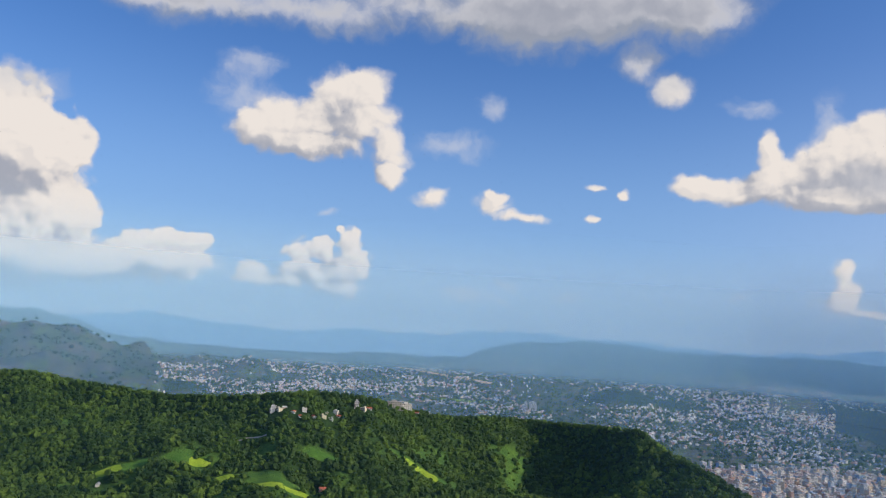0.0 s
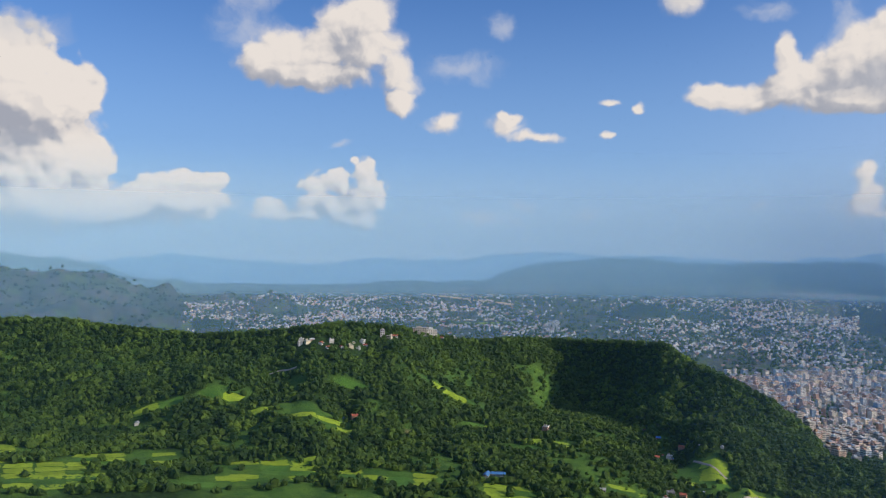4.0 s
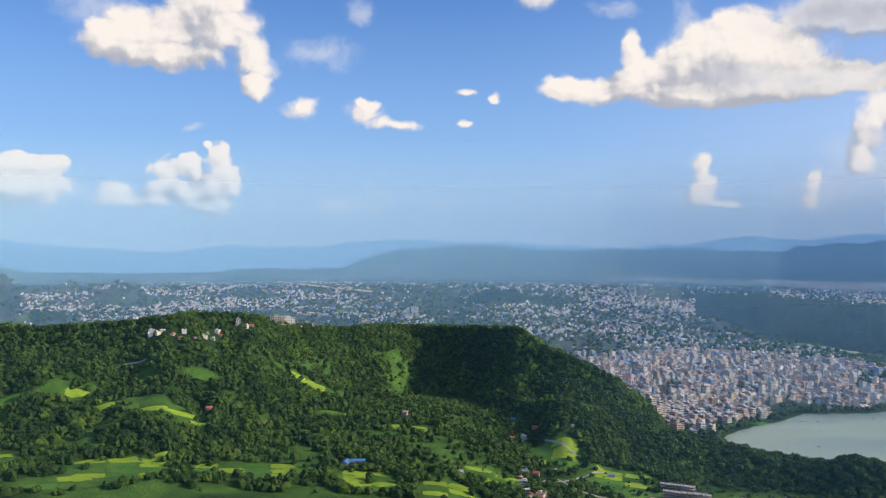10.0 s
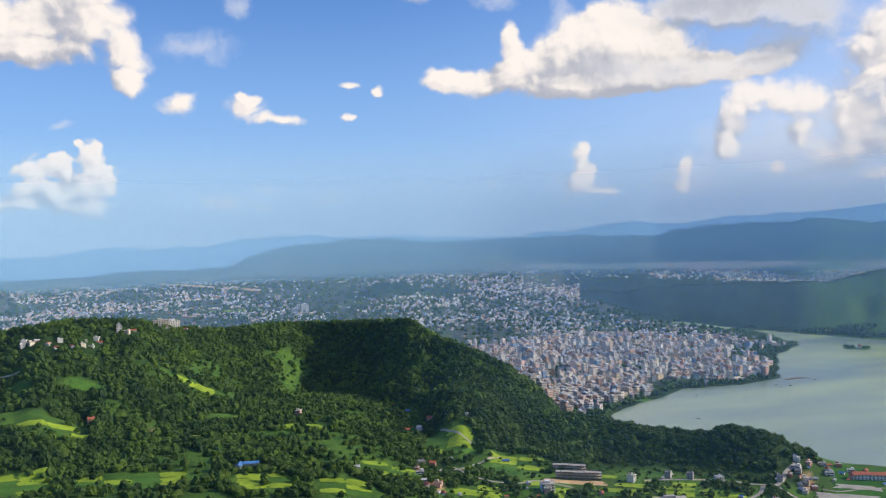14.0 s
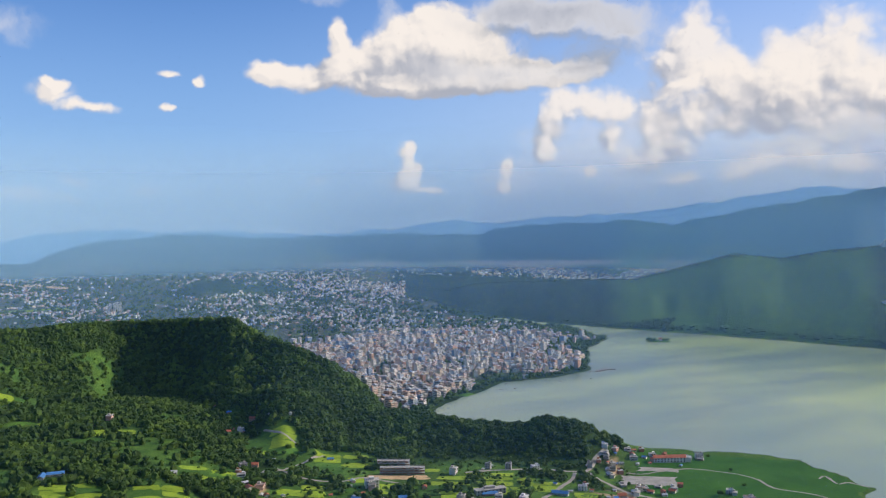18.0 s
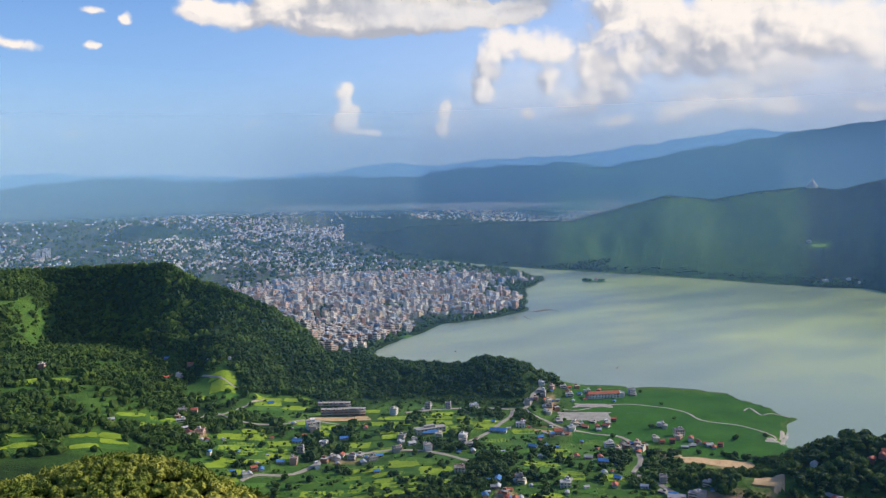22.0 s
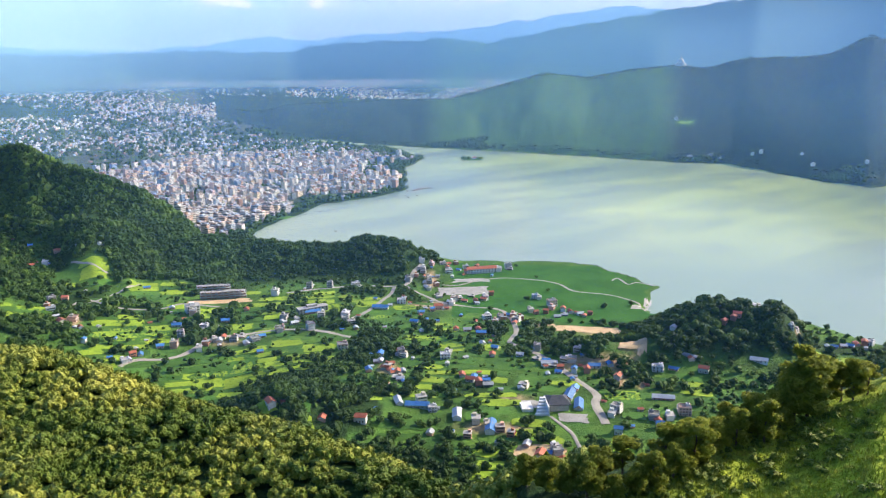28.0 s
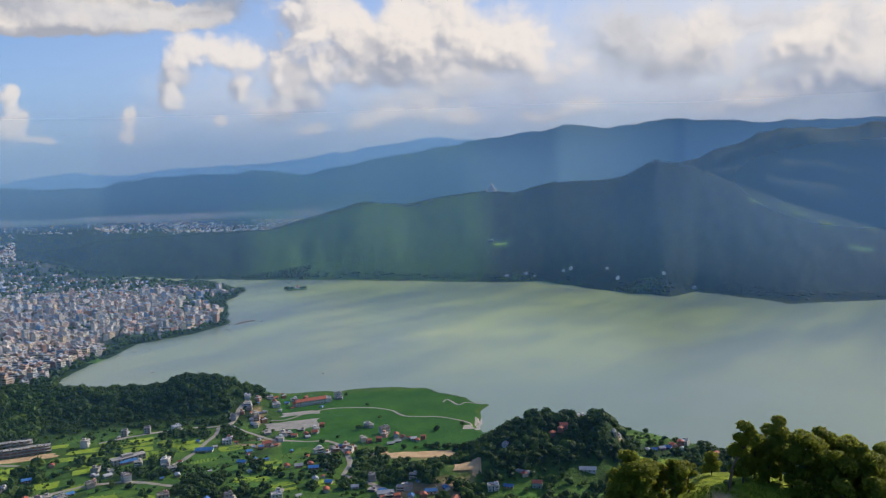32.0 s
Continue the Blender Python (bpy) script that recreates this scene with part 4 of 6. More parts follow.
HOUSES_LONG = [(35.4, 906), (55.6, 648), (61.7, 744), (49.7, 618), (49.0, 640), (47.5, 716), (36.5, 610), (37.9, 604), (40.8, 589), (43.3, 571), (1.7, 930), (2.5, 936), (-21.3, 1138), (30.6, 900)]

MORE_FLAT = [(23.8, 826), (25.1, 828), (26.5, 822), (23.2, 816), (17.8, 778), (13.8, 946), (13.6, 962), (38.4, 1066), (38.9, 1040), (39.4, 1010), (38.0, 1046), (38.9, 992), (35.8, 702), (36.5, 678), (37.0, 732), (39.1, 1086),
             (39.9, 1098), (40.8, 1110), (41.5, 1096), (43.3, 1090), (44.6, 1094), (40.3, 1072), (37.1, 938), (39.6, 958), (40.5, 924), (41.0, 944), (42.9, 952), (41.9, 962), (43.0, 866), (43.6, 852), (44.2, 862), (44.9, 876),
             (45.4, 866), (46.1, 898), (47.6, 910), (46.7, 952), (48.6, 720), (47.8, 712), (46.6, 728), (52.1, 604), (56.9, 626), (56.1, 606), (45.7, 656), (40.2, 742), (49.5, 734), (42.2, 580), (43.1, 574), (44.0, 568), (44.8, 561),
             (41.6, 557), (48.1, 538), (38.2, 618), (33.3, 850), (29.5, 874), (31.2, 886), (61.3, 826), (61.0, 834), (63.7, 812), (25.7, 836), (22.7, 802), (28.4, 846)]
MORE_TIN = [(24.4, 834), (25.9, 812), (27.0, 828), (18.4, 794), (14.0, 924), (38.6, 1020), (35.3, 722), (36.2, 690), (36.0, 712), (36.9, 694), (40.3, 1106), (41.0, 1084), (42.3, 1098), (38.7, 1000), (43.3, 968), (42.2, 934), (41.4, 938),
            (40.8, 820), (42.4, 812), (43.4, 736), (48.3, 704), (43.1, 658), (50.2, 700), (46.5, 890), (47.2, 894), (48.0, 878), (48.5, 886), (49.4, 896), (49.9, 884), (50.3, 892), (42.1, 674), (41.2, 680), (42.4, 660), (36.7, 742),
            (47.3, 722), (51.8, 714), (47.5, 532), (55.3, 598), (48.7, 524), (47.9, 518), (59.3, 786), (59.9, 792), (66.2, 850), (67.1, 860), (67.9, 874), (65.8, 846), (70.2, 850), (57.3, 732), (44.6, 880), (45.0, 850)]

RIDGE_HOUSES = [(-11.0, 1312), (-10.5, 1308), (-9.6, 1304), (-9.1, 1294), (-8.2, 1304), (-7.6, 1318), (-7.1, 1326), (-6.6, 1346), (-4.6, 1402), (-5.0, 1386), (-1.4, 1532)]

BLOCKED = set()


def road_points(pts, step=2.0):
    a = np.array(pts, float)
    x, y = polar(a[:, 0], a[:, 1])
    out = []
    p = np.stack([x, y], -1)
    ext = np.vstack([2 * p[0] - p[1], p, 2 * p[-1] - p[-2]])
    for k in range(1, len(ext) - 2):
        n = max(2, int(np.hypot(*(ext[k + 1] - ext[k])) / step))
        for s in np.arange(n) / n:
            q0, q1, q2, q3 = ext[k - 1:k + 3]
            out.append(0.5 * (2 * q1 + (q2 - q0) * s + (2 * q0 - 5 * q1 + 4 * q2 - q3) * s * s + (3 * q1 - q0 - 3 * q2 + q3) * s ** 3))
    return np.array(out + [p[-1]])


def block(x, y, reach):
    for a in np.arange(-reach, reach + 0.1, 3.0):
        for b in np.arange(-reach, reach + 0.1, 3.0):
            BLOCKED.add((int((x + a) // 3), int((y + b) // 3)))


for kind, reach in ((HOUSES_BLUE, 6), (HOUSES_RED, 6), (HOUSES_WHITE, 7), (HOUSES_GREY, 7), (HOUSES_TALL, 9), (HOUSES_LONG, 12), ([(47.7, 612), (49.5, 605), (24.6, 985), (23.6, 975), (25.6, 975), (42.6, 1078)], 21), ([(48.6, 836), (49.6, 838), (50.6, 832), (51.6, 828), (53.2, 742)], 15), (MORE_FLAT + MORE_TIN, 5)):
    for a, q in kind:
        px, py = polar(a, q)
        block(px, py, reach)
        block(px * (1 - 7 / q), py * (1 - 7 / q), reach)
for a, q in RIDGE_HOUSES:
    for back in (0, 11, 22):
        px, py = polar(a, q - back)
        block(px, py, 5)
for width, pts in ROADS.values():
    for px, py in road_points(pts, 4.0):
        block(px, py, width + 2)


def free(x, y):
    return np.array([(int(a // 3), int(b // 3)) not in BLOCKED for a, b in zip(x, y)], bool)


# ---- woods ----
rng = np.random.default_rng(7)


def blob(seed, rings, around, lumps=0.28, flat=0.8):
    """A closed lumpy crown of unit radius: vertices and triangles."""
    g = np.random.default_rng(seed)
    v, f = [(0, 0, -0.55 * flat)], []
    for k in range(1, rings):
        th = math.pi * (0.12 + 0.88 * k / rings)
        for j in range(around):
            ph = 2 * math.pi * (j + 0.5 * (k % 2)) / around
            q = 1 + lumps * (g.random() * 2 - 1)
            v.append((q * math.sin(th) * math.cos(ph), q * math.sin(th) * math.sin(ph), -flat * q * math.cos(th)))
    v.append((0.1 * g.random(), 0, flat * (1 + 0.2 * g.random())))
    last = len(v) - 1
    for j in range(around):
        f.append((0, 1 + (j + 1) % around, 1 + j))
        f.append((last, last - around + j, last - around + (j + 1) % around))
        for k in range(rings - 2):
            a, b = 1 + k * around + j, 1 + k * around + (j + 1) % around
            c, d = a + around, b + around
            if k % 2:
                f += [(a, b, c), (b, d, c)]
            else:
                f += [(a, b, d), (a, d, c)]
    return np.array(v), np.array(f)


def leafy(seed, lumps, leaves, size):
    """A crown of several lumps set with small leaf sprays, for trees that stand nearer."""
    g = np.random.default_rng(seed)
    vs, fs, n = [], [], 0
    spots = [(0, 0, 0.15, 0.72)] + [(0.5 * math.cos(a), 0.5 * math.sin(a), g.uniform(-0.3, 0.45), g.uniform(0.36, 0.55)) for a in g.random(lumps) * 6.28]
    for k, (x, y, z, s) in enumerate(spots):
        v, f = blob(seed * 31 + k, 3, 6, 0.3, 0.85)
        vs.append(v * s + (x, y, z))
        fs.append(f + n)
        n += len(v)
        m = max(3, int(leaves * s * s / 2))
        d = g.normal(size=(m, 3))
        d /= np.linalg.norm(d, axis=1)[:, None]
        d[:, 2] = np.abs(d[:, 2]) * 0.9 - 0.15
        c = d * s * g.uniform(0.9, 1.16, (m, 1)) + (x, y, z)
        t = g.normal(size=(m, 3)) * size
        u = g.normal(size=(m, 3)) * size
        vs.append(np.stack([c - t, c + t * 0.4 - u, c + t + u * 0.5], 1).reshape(-1, 3))
        fs.append(np.arange(m * 3).reshape(-1, 3) + n)
        n += m * 3
    return np.vstack(vs), np.vstack(fs)


def scatter(name, protos, places, sizes, mats, label, category, tall=(0.9, 1.35)):
    """Crowns joined into one mesh: places (n, 3) of the crowns' middles."""
    vs, fs, n = [], [], 0
    kind = rng.integers(0, len(protos), len(places))
    turn, stretch = rng.random(len(places)) * 6.28, rng.uniform(*tall, len(places))
    for k, (v, f) in enumerate(protos):
        pick = np.where(kind == k)[0]
        if not len(pick):
            continue
        c, s = np.cos(turn[pick])[:, None], np.sin(turn[pick])[:, None]
        x, y, z = v[None, :, 0], v[None, :, 1], v[None, :, 2]
        w = np.stack([c * x - s * y, s * x + c * y, z * stretch[pick][:, None] + 0 * c], -1) * sizes[pick][:, None, None] + places[pick][:, None, :]
        vs.append(w.reshape(-1, 3))
        fs.append((f[None] + (np.arange(len(pick)) * len(v))[:, None, None]).reshape(-1, 3) + n)
        n += len(pick) * len(v)
    me = mesh_from(name, np.vstack(vs), np.vstack(fs), mats)
    return tagged(new(name, me), label, category, kind="stuff")


def sow(n, a0, a1, r0, r1):
    az, r = rng.uniform(a0, a1, n), np.sqrt(rng.uniform(0, 1, n) * (r1 * r1 - r0 * r0) + r0 * r0)
    x, y = polar(az, r)
    return x, y, az, r


def sprayed(seed, leaves, size):
    v, f = blob(seed, 3, 6, 0.42, 0.9)
    g = np.random.default_rng(seed + 500)
    d = g.normal(size=(leaves, 3))
    d /= np.linalg.norm(d, axis=1)[:, None]
    d[:, 2] = np.abs(d[:, 2]) - 0.2
    c = d * g.uniform(0.9, 1.2, (leaves, 1))
    t, u = g.normal(size=(leaves, 3)) * size, g.normal(size=(leaves, 3)) * size
    w = np.stack([c - t, c + 0.4 * t - u, c + t + 0.5 * u], 1).reshape(-1, 3)
    return np.vstack([v, w]), np.vstack([f, np.arange(3 * leaves).reshape(-1, 3) + len(v)])


FAR_CROWNS = [sprayed(k, 11, 0.20) for k in range(8)]
MID_CROWNS = [leafy(k + 40, 2, 95, 0.17) for k in range(6)]
NEAR_CROWNS = [leafy(k + 60, 4, 110, 0.14) for k in range(7)]


def lift(x, y, size, up=0.55):
    return np.stack([x, y, height(x, y) + size * up], -1)


def ridge_woods():
    x, y, az, r = sow(80000, -40, 25.5, 820, 1800)
    cr = RIDGE_R(az)
    open_ = clearing(x, y, az, r)
    thin = np.clip(1.6 * fbm(x + 90, y, 75, 3), 0, 1) * sm(cr - r, 60, 160)
    ok = (r < cr + 40) & (rng.random(len(x)) > open_ * 0.97) & (rng.random(len(x)) > 0.9 * thin) & (shore_distance(x, y) > 25)
    ok &= ~((az > 22) & (r > 1330)) & free(x, y)
    x, y, az, r = (v[ok][:20000] for v in (x, y, az, r))
    size = rng.uniform(2.6, 5.4, len(x)) * np.where(rng.random(len(x)) < 0.3, 0.65, 1)
    return scatter("forest", FAR_CROWNS, lift(x, y, size), size, [M["woods"]], "dense dark green broadleaf woods on the ridge", "forest")


def valley_woods():
    x, y, az, r = sow(34000, 10, 84, 400, 1260)
    open_ = clearing(x, y, az, r)
    clump = fbm(x, y, 80, 3)
    sd = shore_distance(x, y)
    hill = np.zeros(len(x))
    for a, kr, h, wa, wr in KNOLLS:
        if kr < 1300:
            hill = np.maximum(hill, np.exp(-0.6 * ((np.radians(az - a) * kr / wa) ** 2 + ((r - kr) / wr) ** 2)))
    want = np.clip(0.22 + 0.8 * clump, 0.06, 0.8) * (1 - open_) + hill + 0.03
    want = np.where((az > 38) & (az < 55) & (r > 860) & (hill < 0.4), 0.004, want)
    want = np.where(r < 560, np.maximum(want, 0.55 * (1 - open_)), want)
    ok = (rng.random(len(x)) < want) & (sd > 6) & (r > NEAR_R(az) + 40) & free(x, y)
    x, y = (v[ok][:8000] for v in (x, y))
    size = rng.uniform(2.2, 4.8, len(x)) * np.where(hill[ok][:8000] > 0.45, 1.3, 1.0)
    return scatter("forest", MID_CROWNS, lift(x, y, size), size, [M["shaded_woods"]], "dark green woods and trees between the village fields", "forest")


def hedges():
    """Bushes and young trees along banks and between the plots."""
    x, y, az, r = sow(16000, 11, 69, 480, 1060)
    line = np.abs(fbm(x, y, 38, 2))
    want = np.where(line < 0.09, 0.75, 0.10) * np.where((az > 40) & (r > 860) & (az < 56), 0.0, 1)
    ok = (rng.random(len(x)) < want) & (shore_distance(x, y) > 5) & (r > NEAR_R(az) + 250) & free(x, y)
    x, y = (v[ok][:3600] for v in (x, y))
    size = rng.uniform(0.7, 2.1, len(x))
    return scatter("bushes", FAR_CROWNS[:5], lift(x, y, size, 0.35), size, [M["woods"]], "green bushes and hedges along the field banks", "bushes")


def near_woods():
    x, y, az, r = sow(20000, -14, 50, 110, 430)
    ok = (r < NEAR_R(az) + 45) & (az < 52)
    x, y, r = (v[ok][:5600] for v in (x, y, r))
    size = rng.uniform(1.4, 3.0, len(x)) * (0.75 + 0.25 * sm(r, 120, 300))
    return scatter("forest", MID_CROWNS, lift(x, y, size, 0.8), size, [M["canopy"]], "sunlit yellow-green canopy of trees on the near hillside", "forest")


def south_woods():
    x, y, az, r = sow(30000, 24, 86, 1850, 3400)
    ok = (rng.random(len(x)) > 1.3 * clearing(x, y, az, r)) & (((r > SOUTH_R(az) - 25) & (az < 70)) | (r < SOUTH_FOOT(az) + 45)) & (r > SOUTH_FOOT(az) + 5) & (r < SOUTH_R(az) + 40) & (shore_distance(x, y) > 4)
    x, y = (v[ok][:8000] for v in (x, y))
    size = rng.uniform(3.0, 6.0, len(x))
    return scatter("forest", [blob(k, 3, 5, 0.35, 0.8) for k in range(6)], lift(x, y, size, 0.2), size, [M["far_woods"]], "blue-green forest on the long hill beyond the lake", "forest", (0.4, 0.6))


def far_shore_woods():
    """Trees on the small wooded points of the far shore."""
    xs, ys = [], []
    for a, r, w, d, n in ((57.2, 2182, 52, 26, 150), (65.2, 1972, 62, 32, 210)):
        x0, y0 = polar(a, r)
        u, v = rng.normal(0, 0.45, n) * w, rng.normal(0, 0.45, n) * d
        xs.append(x0 + u * math.cos(radians(a)) + v * math.sin(radians(a)))
        ys.append(y0 - u * math.sin(radians(a)) + v * math.cos(radians(a)))
    x, y = np.concatenate(xs), np.concatenate(ys)
    dry = height(x, y) > 0.6
    x, y = x[dry], y[dry]
    size = rng.uniform(3.0, 5.0, len(x))
    return scatter("forest", FAR_CROWNS[:4], lift(x, y, size, 0.5), size, [M["shaded_woods"]], "dark woods on the small points of the far shore", "forest")


far_shore_woods()
ridge_woods()
valley_woods()
hedges()
near_woods()
south_woods()

# ---- the town by the lake ----
def block_proto(w, d, floors, stair=True, windows=True):
    """A plain concrete block of flats: walls, parapet, stair head, window openings. Vertices, quads, slots (0 wall, 1 glass)."""
    vs, fs, sl = [], [], []

    def box(x0, y0, z0, x1, y1, z1, slot=0):
        n = len(vs)
        vs.extend([(x0, y0, z0), (x1, y0, z0), (x1, y1, z0), (x0, y1, z0), (x0, y0, z1), (x1, y0, z1), (x1, y1, z1), (x0, y1, z1)])
        for q in ((0, 1, 5, 4), (1, 2, 6, 5), (2, 3, 7, 6), (3, 0, 4, 7), (4, 5, 6, 7)):
            fs.append(tuple(n + k for k in q))
            sl.append(slot)

    h = 3.0 * floors
    box(-w / 2, -d / 2, -2, w / 2, d / 2, h)
    box(-w / 2 - 0.4, -d / 2 - 0.4, h - 0.15, w / 2 + 0.4, d / 2 + 0.4, h + 0.12)
    for x0, y0, x1, y1 in ((-w / 2, -d / 2, w / 2, -d / 2 + 0.25), (-w / 2, d / 2 - 0.25, w / 2, d / 2), (-w / 2, -d / 2, -w / 2 + 0.25, d / 2), (w / 2 - 0.25, -d / 2, w / 2, d / 2)):
        box(x0, y0, h, x1, y1, h + 0.9)
    if stair:
        box(-w * 0.4, -d * 0.1, h, -w * 0.05, d * 0.35, h + 2.6)
        box(w * 0.2, d * 0.1, h, w * 0.35, d * 0.28, h + 1.4)
    if windows:
        for k in range(floors):
            z0 = 3.0 * k + 0.9
            for n, along in ((max(2, int(w / 3)), 0), (max(2, int(d / 3)), 1)):
                size = (w, d)[along]
                for j in range(n):
                    c = -size / 2 + size * (j + 0.5) / n
                    for side in (-1,) if along == 0 else (1,):
                        e = side * ((d, w)[along] / 2 + 0.03)
                        q = [(c - 0.7, e, z0), (c + 0.7, e, z0), (c + 0.7, e, z0 + 1.4), (c - 0.7, e, z0 + 1.4)]
                        if along:
                            q = [(b, a, c2) for a, b, c2 in q]
                        m = len(vs)
                        vs.extend(q)
                        fs.append((m, m + 1, m + 2, m + 3))
                        sl.append(1)
    return np.array(vs, float), np.array(fs), np.array(sl)


BLOCKS = [block_proto(11, 10, 3), block_proto(13, 11, 4), block_proto(10, 13, 3), block_proto(14, 12, 2), block_proto(11, 11, 6), block_proto(16, 11, 4), block_proto(9, 9, 2), block_proto(12, 10, 5), block_proto(12, 9, 2), block_proto(10, 9, 7), block_proto(8, 8, 4)]


def hut(w, d, h):
    v = [(x * w / 2, y * d / 2, z) for z in (-2, h) for x, y in ((-1, -1), (1, -1), (1, 1), (-1, 1))]
    f = [(0, 1, 5, 4), (1, 2, 6, 5), (2, 3, 7, 6), (3, 0, 4, 7), (4, 5, 6, 7)]
    return np.array(v, float), np.array(f), np.zeros(5, int)


SMALL = [hut(9, 8, 6), hut(11, 8, 9), hut(8, 8, 5), hut(14, 10, 7), hut(7, 7, 11)]


def join_blocks(name, protos, x, y, z, label, mats, scale=1.0):
    vs, fs, sl, n = [], [], [], 0
    kind, turn = rng.integers(0, len(protos), len(x)), rng.choice([0.35, 0.5, 0.2, 1.1], len(x)) + rng.normal(0, 0.08, len(x))
    size = rng.uniform(0.5, 0.98, len(x)) * scale
    for k, (v, f, s) in enumerate(protos):
        p = np.where(kind == k)[0]
        c, q = np.cos(turn[p])[:, None], np.sin(turn[p])[:, None]
        w = np.stack([(c * v[:, 0] - q * v[:, 1]) * size[p][:, None] + x[p][:, None], (q * v[:, 0] + c * v[:, 1]) * size[p][:, None] + y[p][:, None],
                      v[None, :, 2] * size[p][:, None] + z[p][:, None]], -1)
        vs.append(w.reshape(-1, 3))
        fs.append((f[None] + (np.arange(len(p)) * len(v))[:, None, None]).reshape(-1, 4) + n)
        sl.append(np.tile(s, len(p)))
        n += len(p) * len(v)
    me = mesh_from(name, np.vstack(vs), np.vstack(fs), mats, np.concatenate(sl))
    return tagged(new(name, me), label, "buildings", kind="stuff")


def town_places(n):
    x, y, az, r = sow(n * 8, 15, 42, 1330, 2480)
    sd = shore_distance(x, y)
    core = sm(sd, 12, 40) * sm(r, 1330, 1380) * (r < 2350 - 12 * np.abs(az - 28))
    core *= np.where((az > 29.5) & (az < 33) & (sd < 75) & (sd > 5), 0, 1)
    core *= np.where((sd < 130) & (r > 1900), 0.1, 1)
    core *= (az > 23 - (r - 1380) * 0.028) & (az < 39.5)
    core *= np.clip(0.70 + 1.5 * fbm(x, y, 110, 3), 0.06, 1)
    ok = rng.random(len(x)) < core
    x, y = x[ok], y[ok]
    # keep the houses from standing in one another
    cell, seen, keep = 14.0, set(), []
    for k, key in enumerate(zip((x // cell).astype(int), (y // cell).astype(int))):
        if key not in seen:
            seen.add(key)
            keep.append(k)
    return x[keep][:n], y[keep][:n]


tx, ty = town_places(2500)
near_first = np.argsort(np.hypot(tx, ty))
tx, ty = tx[near_first], ty[near_first]
tz = height(tx, ty)
N_SINGLE = 240
join_blocks("town_buildings", BLOCKS, tx[N_SINGLE:], ty[N_SINGLE:], tz[N_SINGLE:], "tightly packed pale concrete town houses and hotels", [M["city_stuff"], M["glass"]], 1.18)


def part(name, bm, mat, parent, label=""):
    me = bpy.data.meshes.new(name)
    bm.to_mesh(me)
    bm.free()
    me.materials.append(mat)
    ob = new(name, me)
    ob.parent = parent
    return tagged(ob, label) if label else ob


def boxes(*dims):
    """One bmesh of boxes, each (x0, y0, z0, x1, y1, z1)."""
    bm = bmesh.new()
    for x0, y0, z0, x1, y1, z1 in dims:
        m = Matrix.LocRotScale(((x0 + x1) / 2, (y0 + y1) / 2, (z0 + z1) / 2), None, (abs(x1 - x0), abs(y1 - y0), abs(z1 - z0)))
        bmesh.ops.create_cube(bm, size=1, matrix=m)
    return bm


def prism(x0, x1, y0, y1, z0, z1, thick=0.25):
    """A gable roof of two slabs along x, with its thickness."""
    bm = bmesh.new()
    m = (y0 + y1) / 2
    for ya in (y0, y1):
        low, high = [], []
        for x in (x0, x1):
            low += [bm.verts.new((x, ya, z0)), bm.verts.new((x, ya, z0 + thick))]
            high += [bm.verts.new((x, m, z1)), bm.verts.new((x, m, z1 + thick))]
        a0, a1, b0, b1 = low
        c0, c1, d0, d1 = high
        for q in ((a0, c0, d0, b0), (a1, b1, d1, c1), (a0, b0, b1, a1), (a0, a1, c1, c0), (b0, d0, d1, b1), (c0, c1, d1, d0)):
            bm.faces.new(q)
    bmesh.ops.recalc_face_normals(bm, faces=bm.faces)
    return bm


def town_block(w, d, floors):
    top = new("town_house")
    h = 3.0 * floors
    part("wall", boxes((-w / 2, -d / 2, -2, w / 2, d / 2, h)), M["city_walls"], top)
    part("roof_slab", boxes((-w / 2 - 0.4, -d / 2 - 0.4, h, w / 2 + 0.4, d / 2 + 0.4, h + 0.25)), M["concrete"], top)
    part("parapet", boxes((-w / 2, -d / 2, h + 0.25, w / 2, -d / 2 + 0.25, h + 1.1), (-w / 2, d / 2 - 0.25, h + 0.25, w / 2, d / 2, h + 1.1),
                          (-w / 2, -d / 2 + 0.25, h + 0.25, -w / 2 + 0.25, d / 2 - 0.25, h + 1.1), (w / 2 - 0.25, -d / 2 + 0.25, h + 0.25, w / 2, d / 2 - 0.25, h + 1.1)), M["city_walls"], top)
    part("stair_head", boxes((-w * 0.4, -d * 0.1, h + 0.25, -w * 0.05, d * 0.35, h + 2.8)), M["city_walls"], top)
    for k in range(floors):
        z0 = 3.0 * k + 0.9
        dims = []
        for side in (-1, 1):
            dims += [(-w / 2 + 1, side * (d / 2), z0, w / 2 - 1, side * (d / 2 + 0.04), z0 + 1.3), (side * (w / 2), -d / 2 + 1, z0, side * (w / 2 + 0.04), d / 2 - 1, z0 + 1.3)]
        part("window_band", boxes(*dims), M["glass"], top)
    return tagged(top, "pale concrete town house with a flat roof", "house", "town houses by the lake")


TOWN_PROTOS = [town_block(10, 9, 3), town_block(12, 10, 4), town_block(9, 11, 5), town_block(8, 8, 2), town_block(13, 9, 2)]
for k in range(N_SINGLE):
    p = TOWN_PROTOS[int(rng.integers(0, 5))]
    m = pose(tx[k], ty[k], tz[k], 0, 0, float(rng.normal(24, 12)))
    if k < 5:
        TOWN_PROTOS[k].matrix_basis = m
    else:
        copy_thing(p, m)


